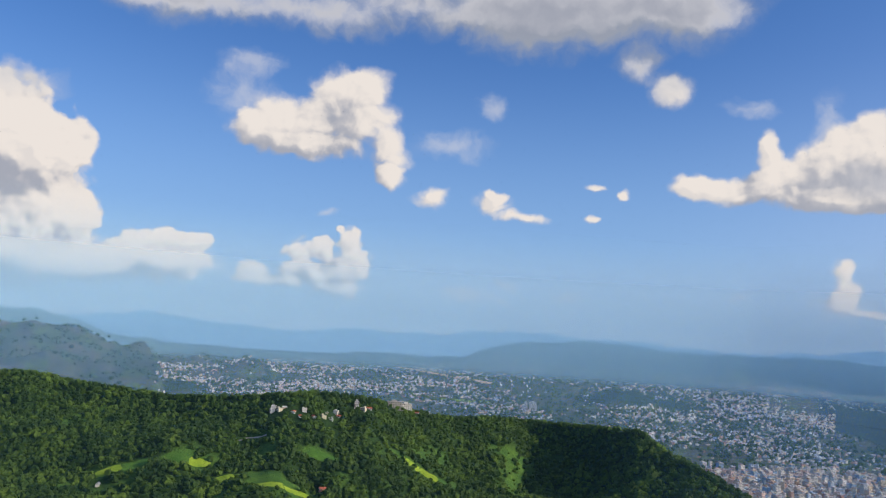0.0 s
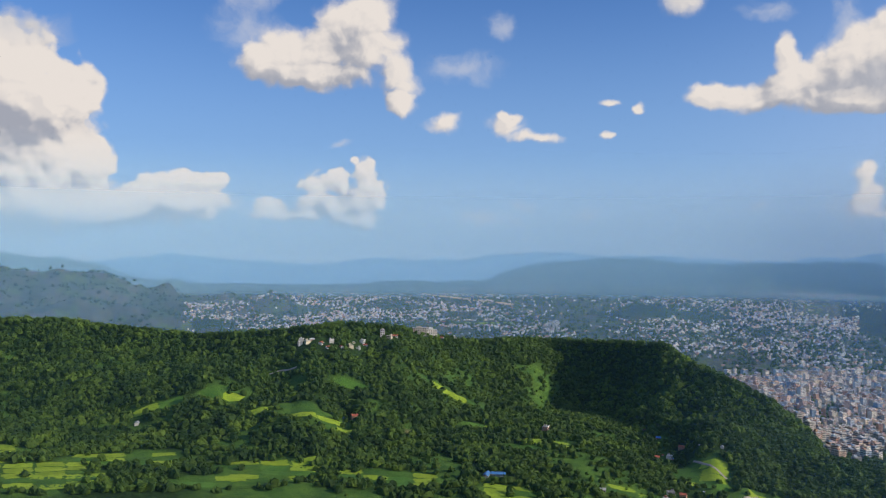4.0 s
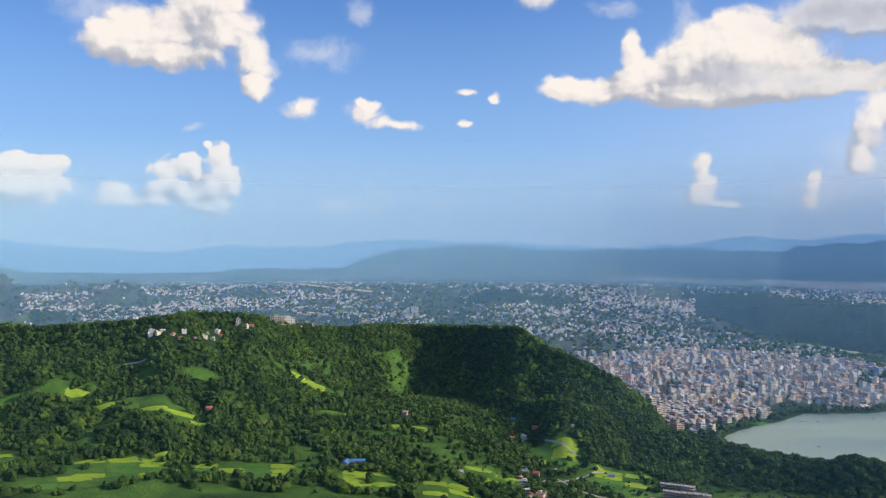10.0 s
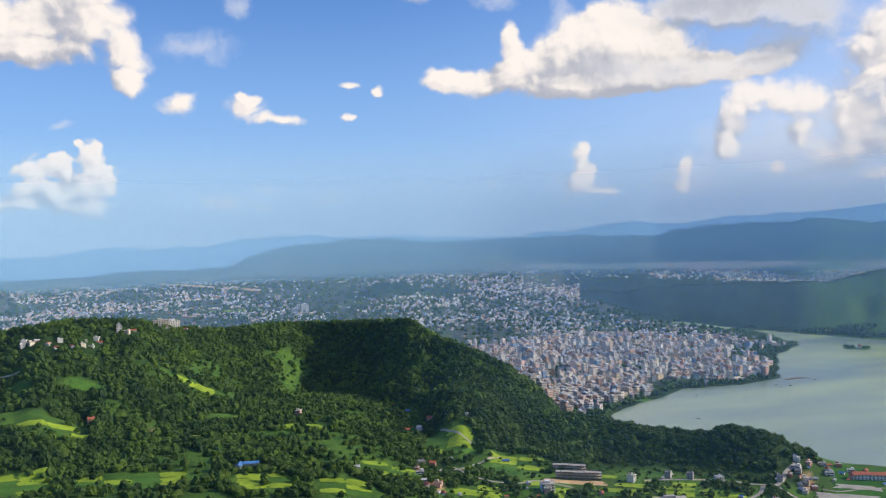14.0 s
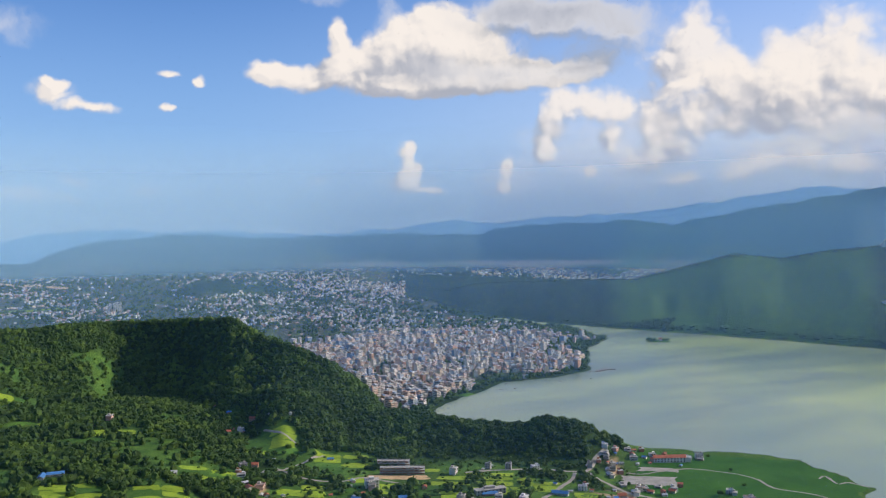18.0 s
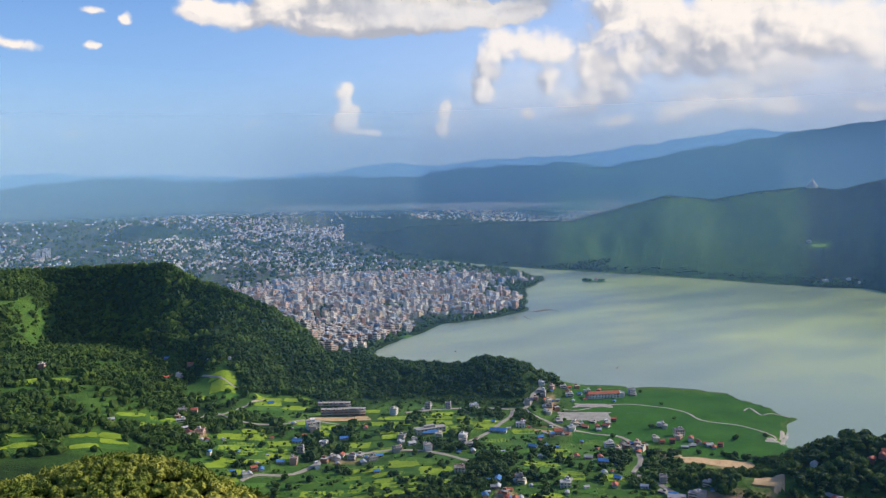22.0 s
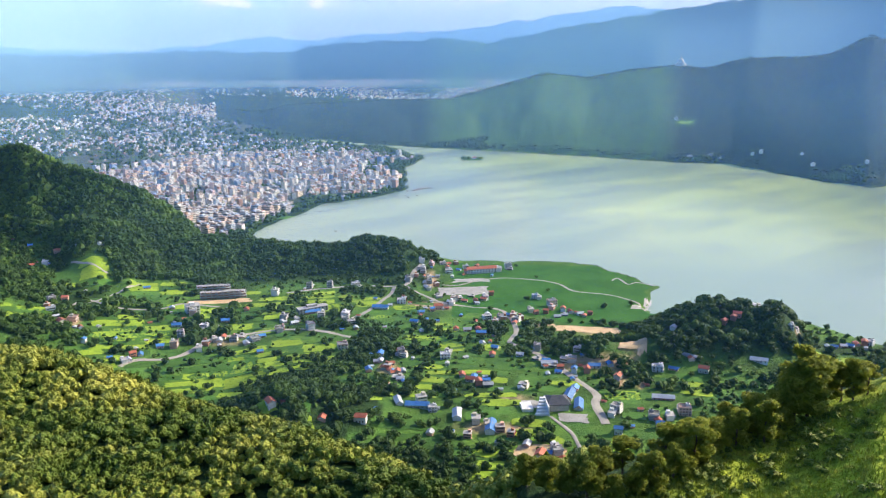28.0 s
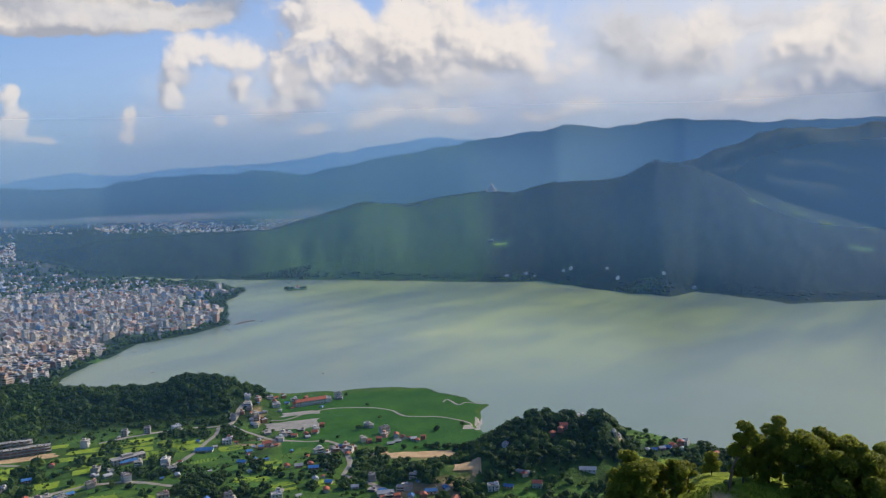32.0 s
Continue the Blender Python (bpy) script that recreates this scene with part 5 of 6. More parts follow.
def far_town():
    x, y, az, r = sow(130000, -36, 46, 1900, 4450)
    dens = np.clip(0.35 + 1.0 * fbm(x, y, 240, 4), 0.02, 1) * sm(r, 2050, 2400)
    dens *= np.where(az > 2, 0.42, 1.0) * (1 - 0.6 * sm(r, 3300, 4450))
    dens *= np.where((az > 18) & (r > 3700), 1.5, 1)
    hill = (az > 25) & (r > SOUTH_FOOT(az) - 60) & (r < SOUTH_R(az) + 450)
    ok = (rng.random(len(x)) < dens) & (shore_distance(x, y) > 60) & (r > RIDGE_R(np.minimum(az, 20)) + 260) & ~hill
    for a, kr, h, wa, wr in KNOLLS:
        ok &= ((np.radians(az - a) * kr / wa) ** 2 + ((r - kr) / wr) ** 2) > 1.3
    ok &= ~((az < -18.5) & (r > 2850)) & ~((az < -8) & (r > 3350 + 60 * (az + 24)))
    ok &= ~((np.abs(az - 1.5 - (r - 3160) * 0.0) < 3.0) & (np.abs(r - 3160) < 45))
    x, y = x[ok][:24000], y[ok][:24000]
    return join_blocks("town_buildings", SMALL, x, y, height(x, y), "pale houses of the town spread over the plain", [M["city_stuff"], M["glass"]], 0.8)


far_town()


def town_trees():
    x, y, az, r = sow(30000, -34, 45, 1350, 4300)
    dens = np.where(r < 2350, 0.75 + 0.6 * (shore_distance(x, y) < 90) * (r > 1800), 0.34) * (az > 22 - (r - 1380) * 0.028)
    dens = np.where((shore_distance(x, y) < 130) & (r > 1850) & (r < 2300), 0.9, dens)
    ok = (rng.random(len(x)) < dens) & (shore_distance(x, y) > 8) & ((r > RIDGE_R(np.minimum(az, 20)) + 250) | (az > 24)) & ((r < SOUTH_FOOT(az)) | (az < 21))
    x, y, r = x[ok][:10500], y[ok][:10500], r[ok][:10500]
    size = rng.uniform(3, 5.5, len(x)) * np.where(r > 2400, 1.5, 1)
    scatter("trees", FAR_CROWNS[:4], lift(x, y, size, 0.5), size, [M["shaded_woods"]], "dark trees among the town's houses and along the shore", "trees")


town_trees()


def shore_trees():
    x, y, az, r = sow(40000, 20, 43, 1250, 2480)
    sd = shore_distance(x, y)
    want = np.where((sd > 5) & (sd < 34), 0.30, 0) + np.where((sd > 5) & (sd < 120) & (r > 1880), 0.35, 0)
    want = np.where((az > 29) & (az < 33.2) & (r < 1560), want * 0.25, want)
    ok = rng.random(len(x)) < want
    x, y = x[ok][:2600], y[ok][:2600]
    size = rng.uniform(2.6, 5.2, len(x))
    scatter("trees", FAR_CROWNS[:5], lift(x, y, size, 0.5), size, [M["shaded_woods"]], "dark trees along the town's lake shore", "trees")


shore_trees()

# ---- fields, roads and houses of the valley ----
def drape(name, u, v, to_xy, mat, lift_by, label, category, kind="", group=""):
    """A thin sheet over the ground: u, v span its grid, to_xy gives its place."""
    U, V = np.meshgrid(u, v, indexing="ij")
    x, y = to_xy(U, V)
    z = height(x, y) + lift_by
    n = len(v)
    i = (np.arange(len(u) - 1)[:, None] * n + np.arange(n - 1)[None, :]).ravel()
    me = mesh_from(name, np.stack([x, y, z], -1).reshape(-1, 3), np.stack([i, i + n, i + n + 1, i + 1], -1), [mat], smooth=True)
    return tagged(new(name, me), label, category, group, kind)


def rice_field(az, r, w, d, turn, mat, label, ripple):
    cx, cy = polar(az, r)
    a = radians(-az + turn)

    def to_xy(u, v):
        # a rounded, slightly crooked plot
        k = (1 - 0.10 * (u * v) ** 2) * (1 + 0.13 * fbm(u * 3 + ripple, v * 3, 1.0, 2))
        p, q = u * w * k, v * d * k
        return cx + p * math.cos(a) - q * math.sin(a), cy + p * math.sin(a) + q * math.cos(a)

    return drape("rice_field", np.linspace(-1, 1, 9), np.linspace(-1, 1, 9), to_xy, mat, 0.35, label, "field", group="rice fields")


def rice_fields():
    for az, r, w, d in FIELDS:
        # each clearing is cut into plots one behind the other, as terraces are
        rows = max(1, int(round(d / 11)))
        cols = max(1, int(round(w / 16)))
        for j in range(rows):
            for i in range(cols):
                if rng.random() < 0.12:
                    continue
                da = math.degrees((((i + 0.5) / cols) * 2 - 1) * w * 0.92 / r)
                dr = (((j + 0.5) / rows) * 2 - 1) * d * 0.92
                sunny = rng.random() < (0.6 if az < 12 else 0.4)
                rice_field(az + da, r + dr, 0.90 * w / cols, 0.86 * d / rows, float(rng.normal(0, 5)), M["meadow"] if sunny else M["paddy"],
                           "bright yellow-green grass plot on the slope" if sunny else "green rice plot between low earth banks", float(rng.random() * 40))


rice_fields()


def village_plots():
    """Terraced plots between the houses, following the slope in rows."""
    done = 0
    for row in np.arange(500, 1010, 17.0):
        az = 12.5
        while az < 63 and done < 330:
            w = float(rng.uniform(9, 19))
            az += math.degrees(1.9 * w / row)
            x, y = polar(az, row)
            if row < float(NEAR_R(az)) + 270 or (az > 39 and row > 850) or az > 55 and row > 720:
                continue
            if float(fbm(x, y, 80, 3)) > 0.28 or not free(np.array([x]), np.array([y]))[0] or float(shore_distance(x, y)) < 20:
                continue
            hilly = max(math.exp(-((math.radians(az - a) * kr / wa) ** 2 + ((row - kr) / wr) ** 2)) * (h > 14) for a, kr, h, wa, wr in KNOLLS)
            if hilly > 0.3:
                continue
            sunny = value_noise(az * 0.35 + 3.0, row / 60.0) > 0.15
            rice_field(az, row + float(rng.uniform(-3, 3)), w * 0.86, float(rng.uniform(5.0, 7.6)), float(rng.normal(0, 7)), M["meadow"] if sunny else M["paddy"],
                       "bright yellow-green plot between the houses" if sunny else "green terraced plot between the houses", float(rng.random() * 40))
            done += 1


village_plots()


def delta():
    """The flat grassy spit that the stream has built into the lake."""
    az, r = np.arange(40.5, 56.5, 0.12), np.arange(800, 1125, 5.0)
    A, Rr = np.meshgrid(az, r, indexing="ij")
    x, y = polar(A, Rr)
    ok = (shore_distance(x, y) > 2) & (Rr > 880 - 60 * sm(A, 44, 53) + 16 * fbm(x, y, 50, 3)) & (A < 55.4)
    n = len(r)
    faces = [(i * n + j, i * n + j + 1, (i + 1) * n + j + 1, (i + 1) * n + j) for i in range(len(az) - 1) for j in range(n - 1)
             if ok[i, j] and ok[i + 1, j] and ok[i, j + 1] and ok[i + 1, j + 1]]
    me = mesh_from("meadow", np.stack([x, y, height(x, y) + 0.15], -1).reshape(-1, 3), faces, [M["delta"]], smooth=True)
    return tagged(new("lakeside_meadow", me), "flat deep green meadow reaching into the lake", "meadow", kind="structure")


delta()


def road(name, width, pts):
    p = road_points(pts, 3.0)
    d = np.gradient(p, axis=0)
    d /= np.linalg.norm(d, axis=1)[:, None] + 1e-9
    side = np.stack([-d[:, 1], d[:, 0]], -1)
    w = width * (1 + 0.18 * value_noise(np.arange(len(p)) / 4.0, np.zeros(len(p))))[:, None]
    rows = [p + side * w * s for s in (-1, -0.4, 0.4, 1)]
    v = np.stack(rows, 1)
    x, y = v[..., 0], v[..., 1]
    z = height(x, y) + np.array([0.3, 0.6, 0.6, 0.3])
    i = (np.arange(len(p) - 1)[:, None] * 4 + np.arange(3)[None, :]).ravel()
    me = mesh_from(name, np.stack([x, y, z], -1).reshape(-1, 3), np.stack([i, i + 1, i + 5, i + 4], -1), [M["dirt_road"]], smooth=True)
    return tagged(new("road", me), "pale unpaved road winding between the fields", "road", kind="structure")


for key, (width, pts) in ROADS.items():
    road(key, width, pts)


def window_row(parent, w, d, z, n, size=(1.1, 1.2), sides=(-1, 1)):
    """Windows along the two long fronts: frame and pane, let into the wall."""
    for side in sides:
        for j in range(n):
            c = -w / 2 + w * (j + 0.5) / n
            y0 = side * d / 2
            frame_ = part("window", boxes((c - size[0] / 2 - 0.1, y0 - 0.05, z - 0.1, c + size[0] / 2 + 0.1, y0 + 0.05, z + size[1] + 0.1)), M["wood"], parent)
            part("pane", boxes((c - size[0] / 2, y0 - 0.08, z, c + size[0] / 2, y0 + 0.08, z + size[1])), M["glass"], frame_)


def cottage(name, w, d, h, roof, label, group, wall=None):
    """A low house under a gable roof."""
    top = new(name)
    part("wall", boxes((-w / 2, -d / 2, -2, w / 2, d / 2, h)), wall or M["walls"], top)
    g = bmesh.new()
    for x in (-w / 2 + 0.05, w / 2 - 0.05):
        vs = [g.verts.new(q) for q in ((x, -d / 2, h), (x, d / 2, h), (x, 0, h + d * 0.30))]
        g.faces.new(vs)
    part("gable", g, wall or M["walls"], top)
    part("roof", prism(-w / 2 - 0.6, w / 2 + 0.6, -d / 2 - 0.7, d / 2 + 0.7, h - 0.15, h + d * 0.33), roof, top)
    part("door", boxes((-0.5, -d / 2 - 0.06, 0, 0.5, -d / 2 + 0.06, 2.0)), M["wood"], top)
    window_row(top, w, d, 1.0, max(2, int(w / 3.5)))
    return tagged(top, label, "house", group)


def flat_house(name, w, d, floors, label, group, wall=None, columns=True):
    """A plastered concrete house with flat roof, balcony slabs and starter columns on top."""
    top = new(name)
    h = 2.9 * floors
    part("wall", boxes((-w / 2, -d / 2, -2, w / 2, d / 2, h)), wall or M["walls"], top)
    for k in range(1, floors + 1):
        part("floor_slab", boxes((-w / 2 - 0.5, -d / 2 - 1.1, 2.9 * k - 0.2, w / 2 + 0.5, d / 2 + 0.4, 2.9 * k)), M["concrete"], top)
    part("parapet", boxes((-w / 2, -d / 2 - 0.9, h, w / 2, -d / 2 - 0.75, h + 0.9), (-w / 2, d / 2 - 0.15, h, w / 2, d / 2, h + 0.9),
                          (-w / 2, -d / 2 - 0.75, h, -w / 2 + 0.15, d / 2 - 0.15, h + 0.9), (w / 2 - 0.15, -d / 2 - 0.75, h, w / 2, d / 2 - 0.15, h + 0.9)), wall or M["walls"], top)
    part("stair_head", boxes((w * 0.1, 0, h, w * 0.42, d * 0.42, h + 2.3)), wall or M["walls"], top)
    tank = bmesh.new()
    bmesh.ops.create_cone(tank, cap_ends=True, segments=12, radius1=0.7, radius2=0.62, depth=1.4, matrix=Matrix.Translation((w * 0.26, d * 0.2, h + 3.0)))
    part("water_tank", tank, M["slate"], top, "black plastic water tank")
    part("door", boxes((-0.5, -d / 2 - 0.06, 0, 0.5, -d / 2 + 0.06, 2.0)), M["wood"], top)
    for k in range(floors):
        window_row(top, w, d, 2.9 * k + 0.9, max(2, int(w / 3.0)))
    return tagged(top, label, "house", group)


def stand(az, r, turn=0.0):
    x, y = polar(az, r)
    z = float(np.min(height(np.array([x, x + 3, x - 3, x, x]), np.array([y, y, y, y + 3, y - 3]))))
    return pose(float(x), float(y), z, 0, 0, -az + turn)


def settle(protos, places, turns=(-25, 25)):
    for k, (az, r) in enumerate(places):
        m = stand(az, r, float(rng.uniform(*turns)) + float(rng.choice([0, 90]))) @ Matrix.Scale(float(rng.uniform(0.72, 0.92)), 4)
        if k < len(protos):
            protos[k].matrix_basis = m
        else:
            p = protos[int(rng.integers(0, len(protos)))]
            copy_thing(p, m @ Matrix.Scale(1 / p.scale[0], 4))


settle([cottage("house", 8, 6, 3.0, M["blue_tin"], "low plastered house with a blue tin roof", "village houses"),
        cottage("house", 11, 6, 2.8, M["blue_tin"], "long low house with a blue tin roof", "village houses"),
        cottage("house", 6.5, 5, 5.2, M["blue_tin"], "two-storey house with a blue tin roof", "village houses")], HOUSES_BLUE)
settle([cottage("house", 8, 6, 3.0, M["red_tin"], "low house with a rust-red roof", "village houses"),
        cottage("house", 10, 7, 5.4, M["red_tin"], "two-storey house with a rust-red roof", "village houses"),
        cottage("house", 7, 5.5, 2.8, M["grey_tin"], "low house with a weathered grey tin roof", "village houses")], HOUSES_RED)
settle([flat_house("house", 9, 8, 2, "white plastered two-storey house with a flat roof", "village houses", M["white"]),
        flat_house("house", 11, 8, 2, "white plastered house with balconies and a flat roof", "village houses", M["white"])], HOUSES_WHITE)
settle([flat_house("house", 9, 8, 2, "grey concrete two-storey house with a flat roof", "village houses", M["concrete"]),
        flat_house("house", 8, 7, 3, "unplastered grey concrete house of three storeys", "village houses", M["concrete"]),
        cottage("house", 9, 6, 3.0, M["grey_tin"], "low house with a grey tin roof", "village houses")], HOUSES_GREY)
settle([flat_house("house", 11, 10, 2, "painted house with slab balconies", "tall village houses"),
        flat_house("house", 12, 9, 3, "wide painted three-storey house with slab balconies", "tall village houses"),
        flat_house("house", 10, 9, 3, "painted three-storey house standing above its neighbours", "tall village houses")], HOUSES_TALL)
settle([cottage("shed", 22, 8, 3.2, M["blue_tin"], "long shed with a blue tin roof", "long sheds"),
        cottage("shed", 20, 7, 3.0, M["grey_tin"], "long shed with a pale grey tin roof", "long sheds"),
        cottage("shed", 17, 7, 3.0, M["grey_tin"], "farm shed with a pale tin roof", "long sheds", M["white"])], HOUSES_LONG, (-12, 12))


def plain_house(w, d, floors, roof, wall, label):
    """A smaller house: walls, roof, door and a row of windows on each storey."""
    top = new("house")
    h = 2.8 * floors
    part("wall", boxes((-w / 2, -d / 2, -2, w / 2, d / 2, h)), wall, top)
    if roof:
        part("roof", prism(-w / 2 - 0.5, w / 2 + 0.5, -d / 2 - 0.6, d / 2 + 0.6, h - 0.1, h + d * 0.28, 0.15), roof, top)
    else:
        part("roof_slab", boxes((-w / 2 - 0.4, -d / 2 - 0.7, h, w / 2 + 0.4, d / 2 + 0.4, h + 0.22)), M["concrete"], top)
        part("stair_head", boxes((w * 0.05, -d * 0.1, h + 0.22, w * 0.4, d * 0.4, h + 2.4)), wall, top)
    part("door", boxes((-0.5, -d / 2 - 0.06, 0, 0.5, -d / 2 + 0.06, 2.0)), M["wood"], top)
    for k in range(floors):
        for s in (-1, 1):
            part("window_strip", boxes((-w / 2 + 0.7, s * d / 2 - 0.05, 2.8 * k + 0.9, w / 2 - 0.7, s * d / 2 + 0.05, 2.8 * k + 2.0)), M["glass"], top)
    return tagged(top, label, "house", "smaller village houses")


M["pink"] = surface("pink_plaster", (0.62, 0.33, 0.27), (0.72, 0.42, 0.34), 4, 0.6, 0.85, 0.02, 0.15)
M["cream"] = surface("cream_plaster", (0.66, 0.58, 0.44), (0.76, 0.69, 0.56), 4, 0.6, 0.85, 0.02, 0.15)
M["brick"] = surface("raw_brick", (0.36, 0.15, 0.09), (0.46, 0.22, 0.14), 3, 0.3, 0.9, 0.02, 0.2)
settle([plain_house(9, 7, 2, None, M["cream"], "cream plastered house with a flat concrete roof"), plain_house(8, 7, 2, None, M["pink"], "pink plastered house with a flat concrete roof"),
        plain_house(10, 8, 1, None, M["concrete"], "low grey concrete house with a flat roof"), plain_house(7, 7, 2, None, M["brick"], "raw brick house with a flat concrete roof"),
        plain_house(11, 7, 2, None, M["white"], "whitewashed house with a flat concrete roof")], MORE_FLAT)
settle([plain_house(8, 5.5, 1, M["red_tin"], M["cream"], "low cream house with a rust-red roof"), plain_house(9, 6, 1, M["grey_tin"], M["concrete"], "low grey house with a tin roof"),
        plain_house(8, 6, 1, M["blue_tin"], M["white"], "low white house with a blue tin roof"), plain_house(7, 6, 2, M["red_tin"], M["brick"], "two-storey brick house with a rust-red roof")], MORE_TIN)
settle([plain_house(9, 7, 2, None, M["white"], "white house among the trees of the ridge top"), plain_house(10, 8, 2, None, M["cream"], "cream two-storey house on the ridge top"),
        plain_house(9, 7, 1, M["red_tin"], M["white"], "white house with a red roof on the ridge top")], RIDGE_HOUSES)
# houses on the far shore of the lake
settle([plain_house(14, 9, 2, None, M["white"], "white lakeside house below the wooded hill"), plain_house(15, 9, 1, M["grey_tin"], M["cream"], "low lakeside house with a pale roof")],
       [(56.4, 2204), (58.3, 2206), (60.3, 2176), (60.8, 2170), (63.9, 2046), (63.2, 2104), (68.8, 2010), (55.4, 2440), (57.7, 2212), (66.9, 2006)])


def hovel(roof, label):
    top = new("shack")
    part("wall", boxes((-2.6, -2, -1.5, 2.6, 2, 2.3)), M["walls"], top)
    part("roof", prism(-3.0, 3.0, -2.5, 2.5, 2.2, 3.3, 0.12), roof, top)
    part("door", boxes((-0.4, -2.05, 0, 0.4, -1.95, 1.8)), M["wood"], top)
    return tagged(top, label, "shack", "shacks of the village")


def shacks():
    spots = []
    while len(spots) < 120:
        src = [HOUSES_BLUE, HOUSES_RED, HOUSES_GREY, HOUSES_WHITE][int(rng.integers(0, 4))]
        a, r = src[int(rng.integers(0, len(src)))]
        if a < 10:
            continue
        spots.append((a + math.degrees(float(rng.normal(0, 17)) / r), r + float(rng.normal(0, 17))))
    spots = [q for q in spots if float(shore_distance(*polar(*q))) > 12]
    settle([hovel(M["grey_tin"], "small shack with a grey tin roof"), hovel(M["red_tin"], "small shack with a rusty roof"), hovel(M["blue_tin"], "small shack with a blue sheet roof"),
            hovel(M["grey_tin"], "small shack beside a house")], spots)


shacks()

# ---- landmarks ----
def building_site(az, r, n, label):
    """A row of unfinished concrete houses: slabs on columns, walls half up."""
    x0, y0 = polar(az, r)
    for k in range(n):
        top = new("unfinished_house")
        for z in (0.0, 3.0, 6.0, 9.0):
            part("floor_slab", boxes((-3.1, -4, z - 0.25, 3.1, 4, z)), M["concrete"], top)
        for cx in (-2.8, 0, 2.8):
            for cy in (-3.7, 3.7):
                part("column", boxes((cx - 0.2, cy - 0.2, -3, cx + 0.2, cy + 0.2, 10.4)), M["concrete"], top)
        part("partition", boxes((-2.6, 1.0, 0, 2.6, 1.2, 2.75), (-2.6, 1.0, 3.0, 2.6, 1.2, 5.75), (-2.6, 1.0, 6.0, 0.6, 1.2, 8.75)), M["brick"], top, "raw brick infill wall")
        tagged(top, label, "building site", "row of unfinished houses")
        off = (k - (n - 1) / 2) * 6.6
        a = az + math.degrees(off / r)
        top.matrix_basis = stand(a, r, -4)


building_site(24.6, 976, 8, "unfinished concrete row house with open floors")
building_site(24.0, 1006, 6, "bare concrete frame of a row house")


def slab_building(name, az, r, turn, w, d, floors, wall, label, category, roof=None):
    top = new(name)
    h = 3.0 * floors
    part("wall", boxes((-w / 2, -d / 2, -3, w / 2, d / 2, h)), wall, top)
    if roof:
        part("roof", prism(-w / 2 - 0.6, w / 2 + 0.6, -d / 2 - 0.8, d / 2 + 0.8, h, h + d * 0.3), roof, top)
    else:
        part("roof_slab", boxes((-w / 2 - 0.4, -d / 2 - 0.4, h, w / 2 + 0.4, d / 2 + 0.4, h + 0.3)), M["concrete"], top)
        part("roof_room", boxes((-w * 0.2, -d * 0.25, h + 0.3, w * 0.15, d * 0.25, h + 2.9)), wall, top)
    for k in range(floors):
        window_row(top, w, d, 3.0 * k + 0.9, max(2, int(w / 4)), (1.6, 1.4))
    top.matrix_basis = stand(az, r, turn)
    return tagged(top, label, category)


slab_building("hotel", -2.15, 1510, 10, 20, 12, 5, M["white"], "cream hotel block on the ridge top", "hotel")
slab_building("hotel_shell", -2.95, 1490, 10, 24, 12, 4, M["concrete"], "unfinished grey hotel wing with dark openings", "building")
slab_building("lookout_house", -5.45, 1390, 0, 7, 7, 4, M["walls"], "tall ochre house above the trees of the ridge", "house")
slab_building("ridge_house", -0.55, 1552, 0, 9, 7, 2, M["white"], "small pale yellow house on the ridge top", "house")
slab_building("lakeside_hotel", 42.6, 1078, 15, 40, 9, 2, M["white"], "long white lakeside hotel with a red roof", "hotel", M["red_tin"])
slab_building("villa", 22.5, 925, 8, 15, 12, 3, M["white"], "large white villa with several roofs", "villa")
slab_building("long_house", 30.6, 905, 20, 34, 9, 2, M["concrete"], "long grey building with an angled wing", "building")
slab_building("tower_block", 6.35, 3050, 5, 26, 16, 10, M["white"], "tall white tower block on the plain", "tower block")
slab_building("tower_block", 5.9, 3070, 5, 14, 14, 8, M["white"], "white tower block beside a taller one", "tower block")


def stadium_complex():
    """The terraced white building with its dark sheet roof."""
    top = new("terraced_hall")
    for k in range(6):
        part("step", boxes((-17 + 1.2 * k, -16 + 3.0 * k, -3, -6.5, -13 + 3.0 * k, 2.0 + 1.3 * k)), M["white"], top)
    part("side_wall", boxes((-7.5, -17, -3, -6.5, 4, 8)), M["white"], top)
    part("hall", boxes((-5.5, -9, -3, 10, 7, 6)), M["concrete"], top)
    roof = bmesh.new()
    ring = [roof.verts.new(v) for v in ((-7, -10.5, 6), (11.5, -10.5, 6), (11.5, 8.5, 6), (-7, 8.5, 6), (-7, -10.5, 6.6), (11.5, -10.5, 6.6), (11.5, 8.5, 6.6), (-7, 8.5, 6.6), (-2, -1, 10.5), (6.5, -1, 10.5))]
    a, b, c, d, e, f, g, h, p, q = ring
    for face in ((a, b, c, d), (a, e, f, b), (b, f, g, c), (c, g, h, d), (d, h, e, a), (e, p, q, f), (f, q, g), (g, q, p, h), (h, p, e)):
        roof.faces.new(face)
    bmesh.ops.recalc_face_normals(roof, faces=roof.faces)
    part("roof", roof, M["slate"], top, "dark hipped sheet roof")
    part("annex", boxes((-26, -8, -3, -17.5, 6, 3)), M["white"], top)
    part("terrace", boxes((-24, -22, -4, 16, -16.5, 0.4)), M["gravel"], top)
    top.matrix_basis = stand(47.9, 614, 12)
    return tagged(top, "white terraced hall with a dark hipped roof", "hall")


stadium_complex()


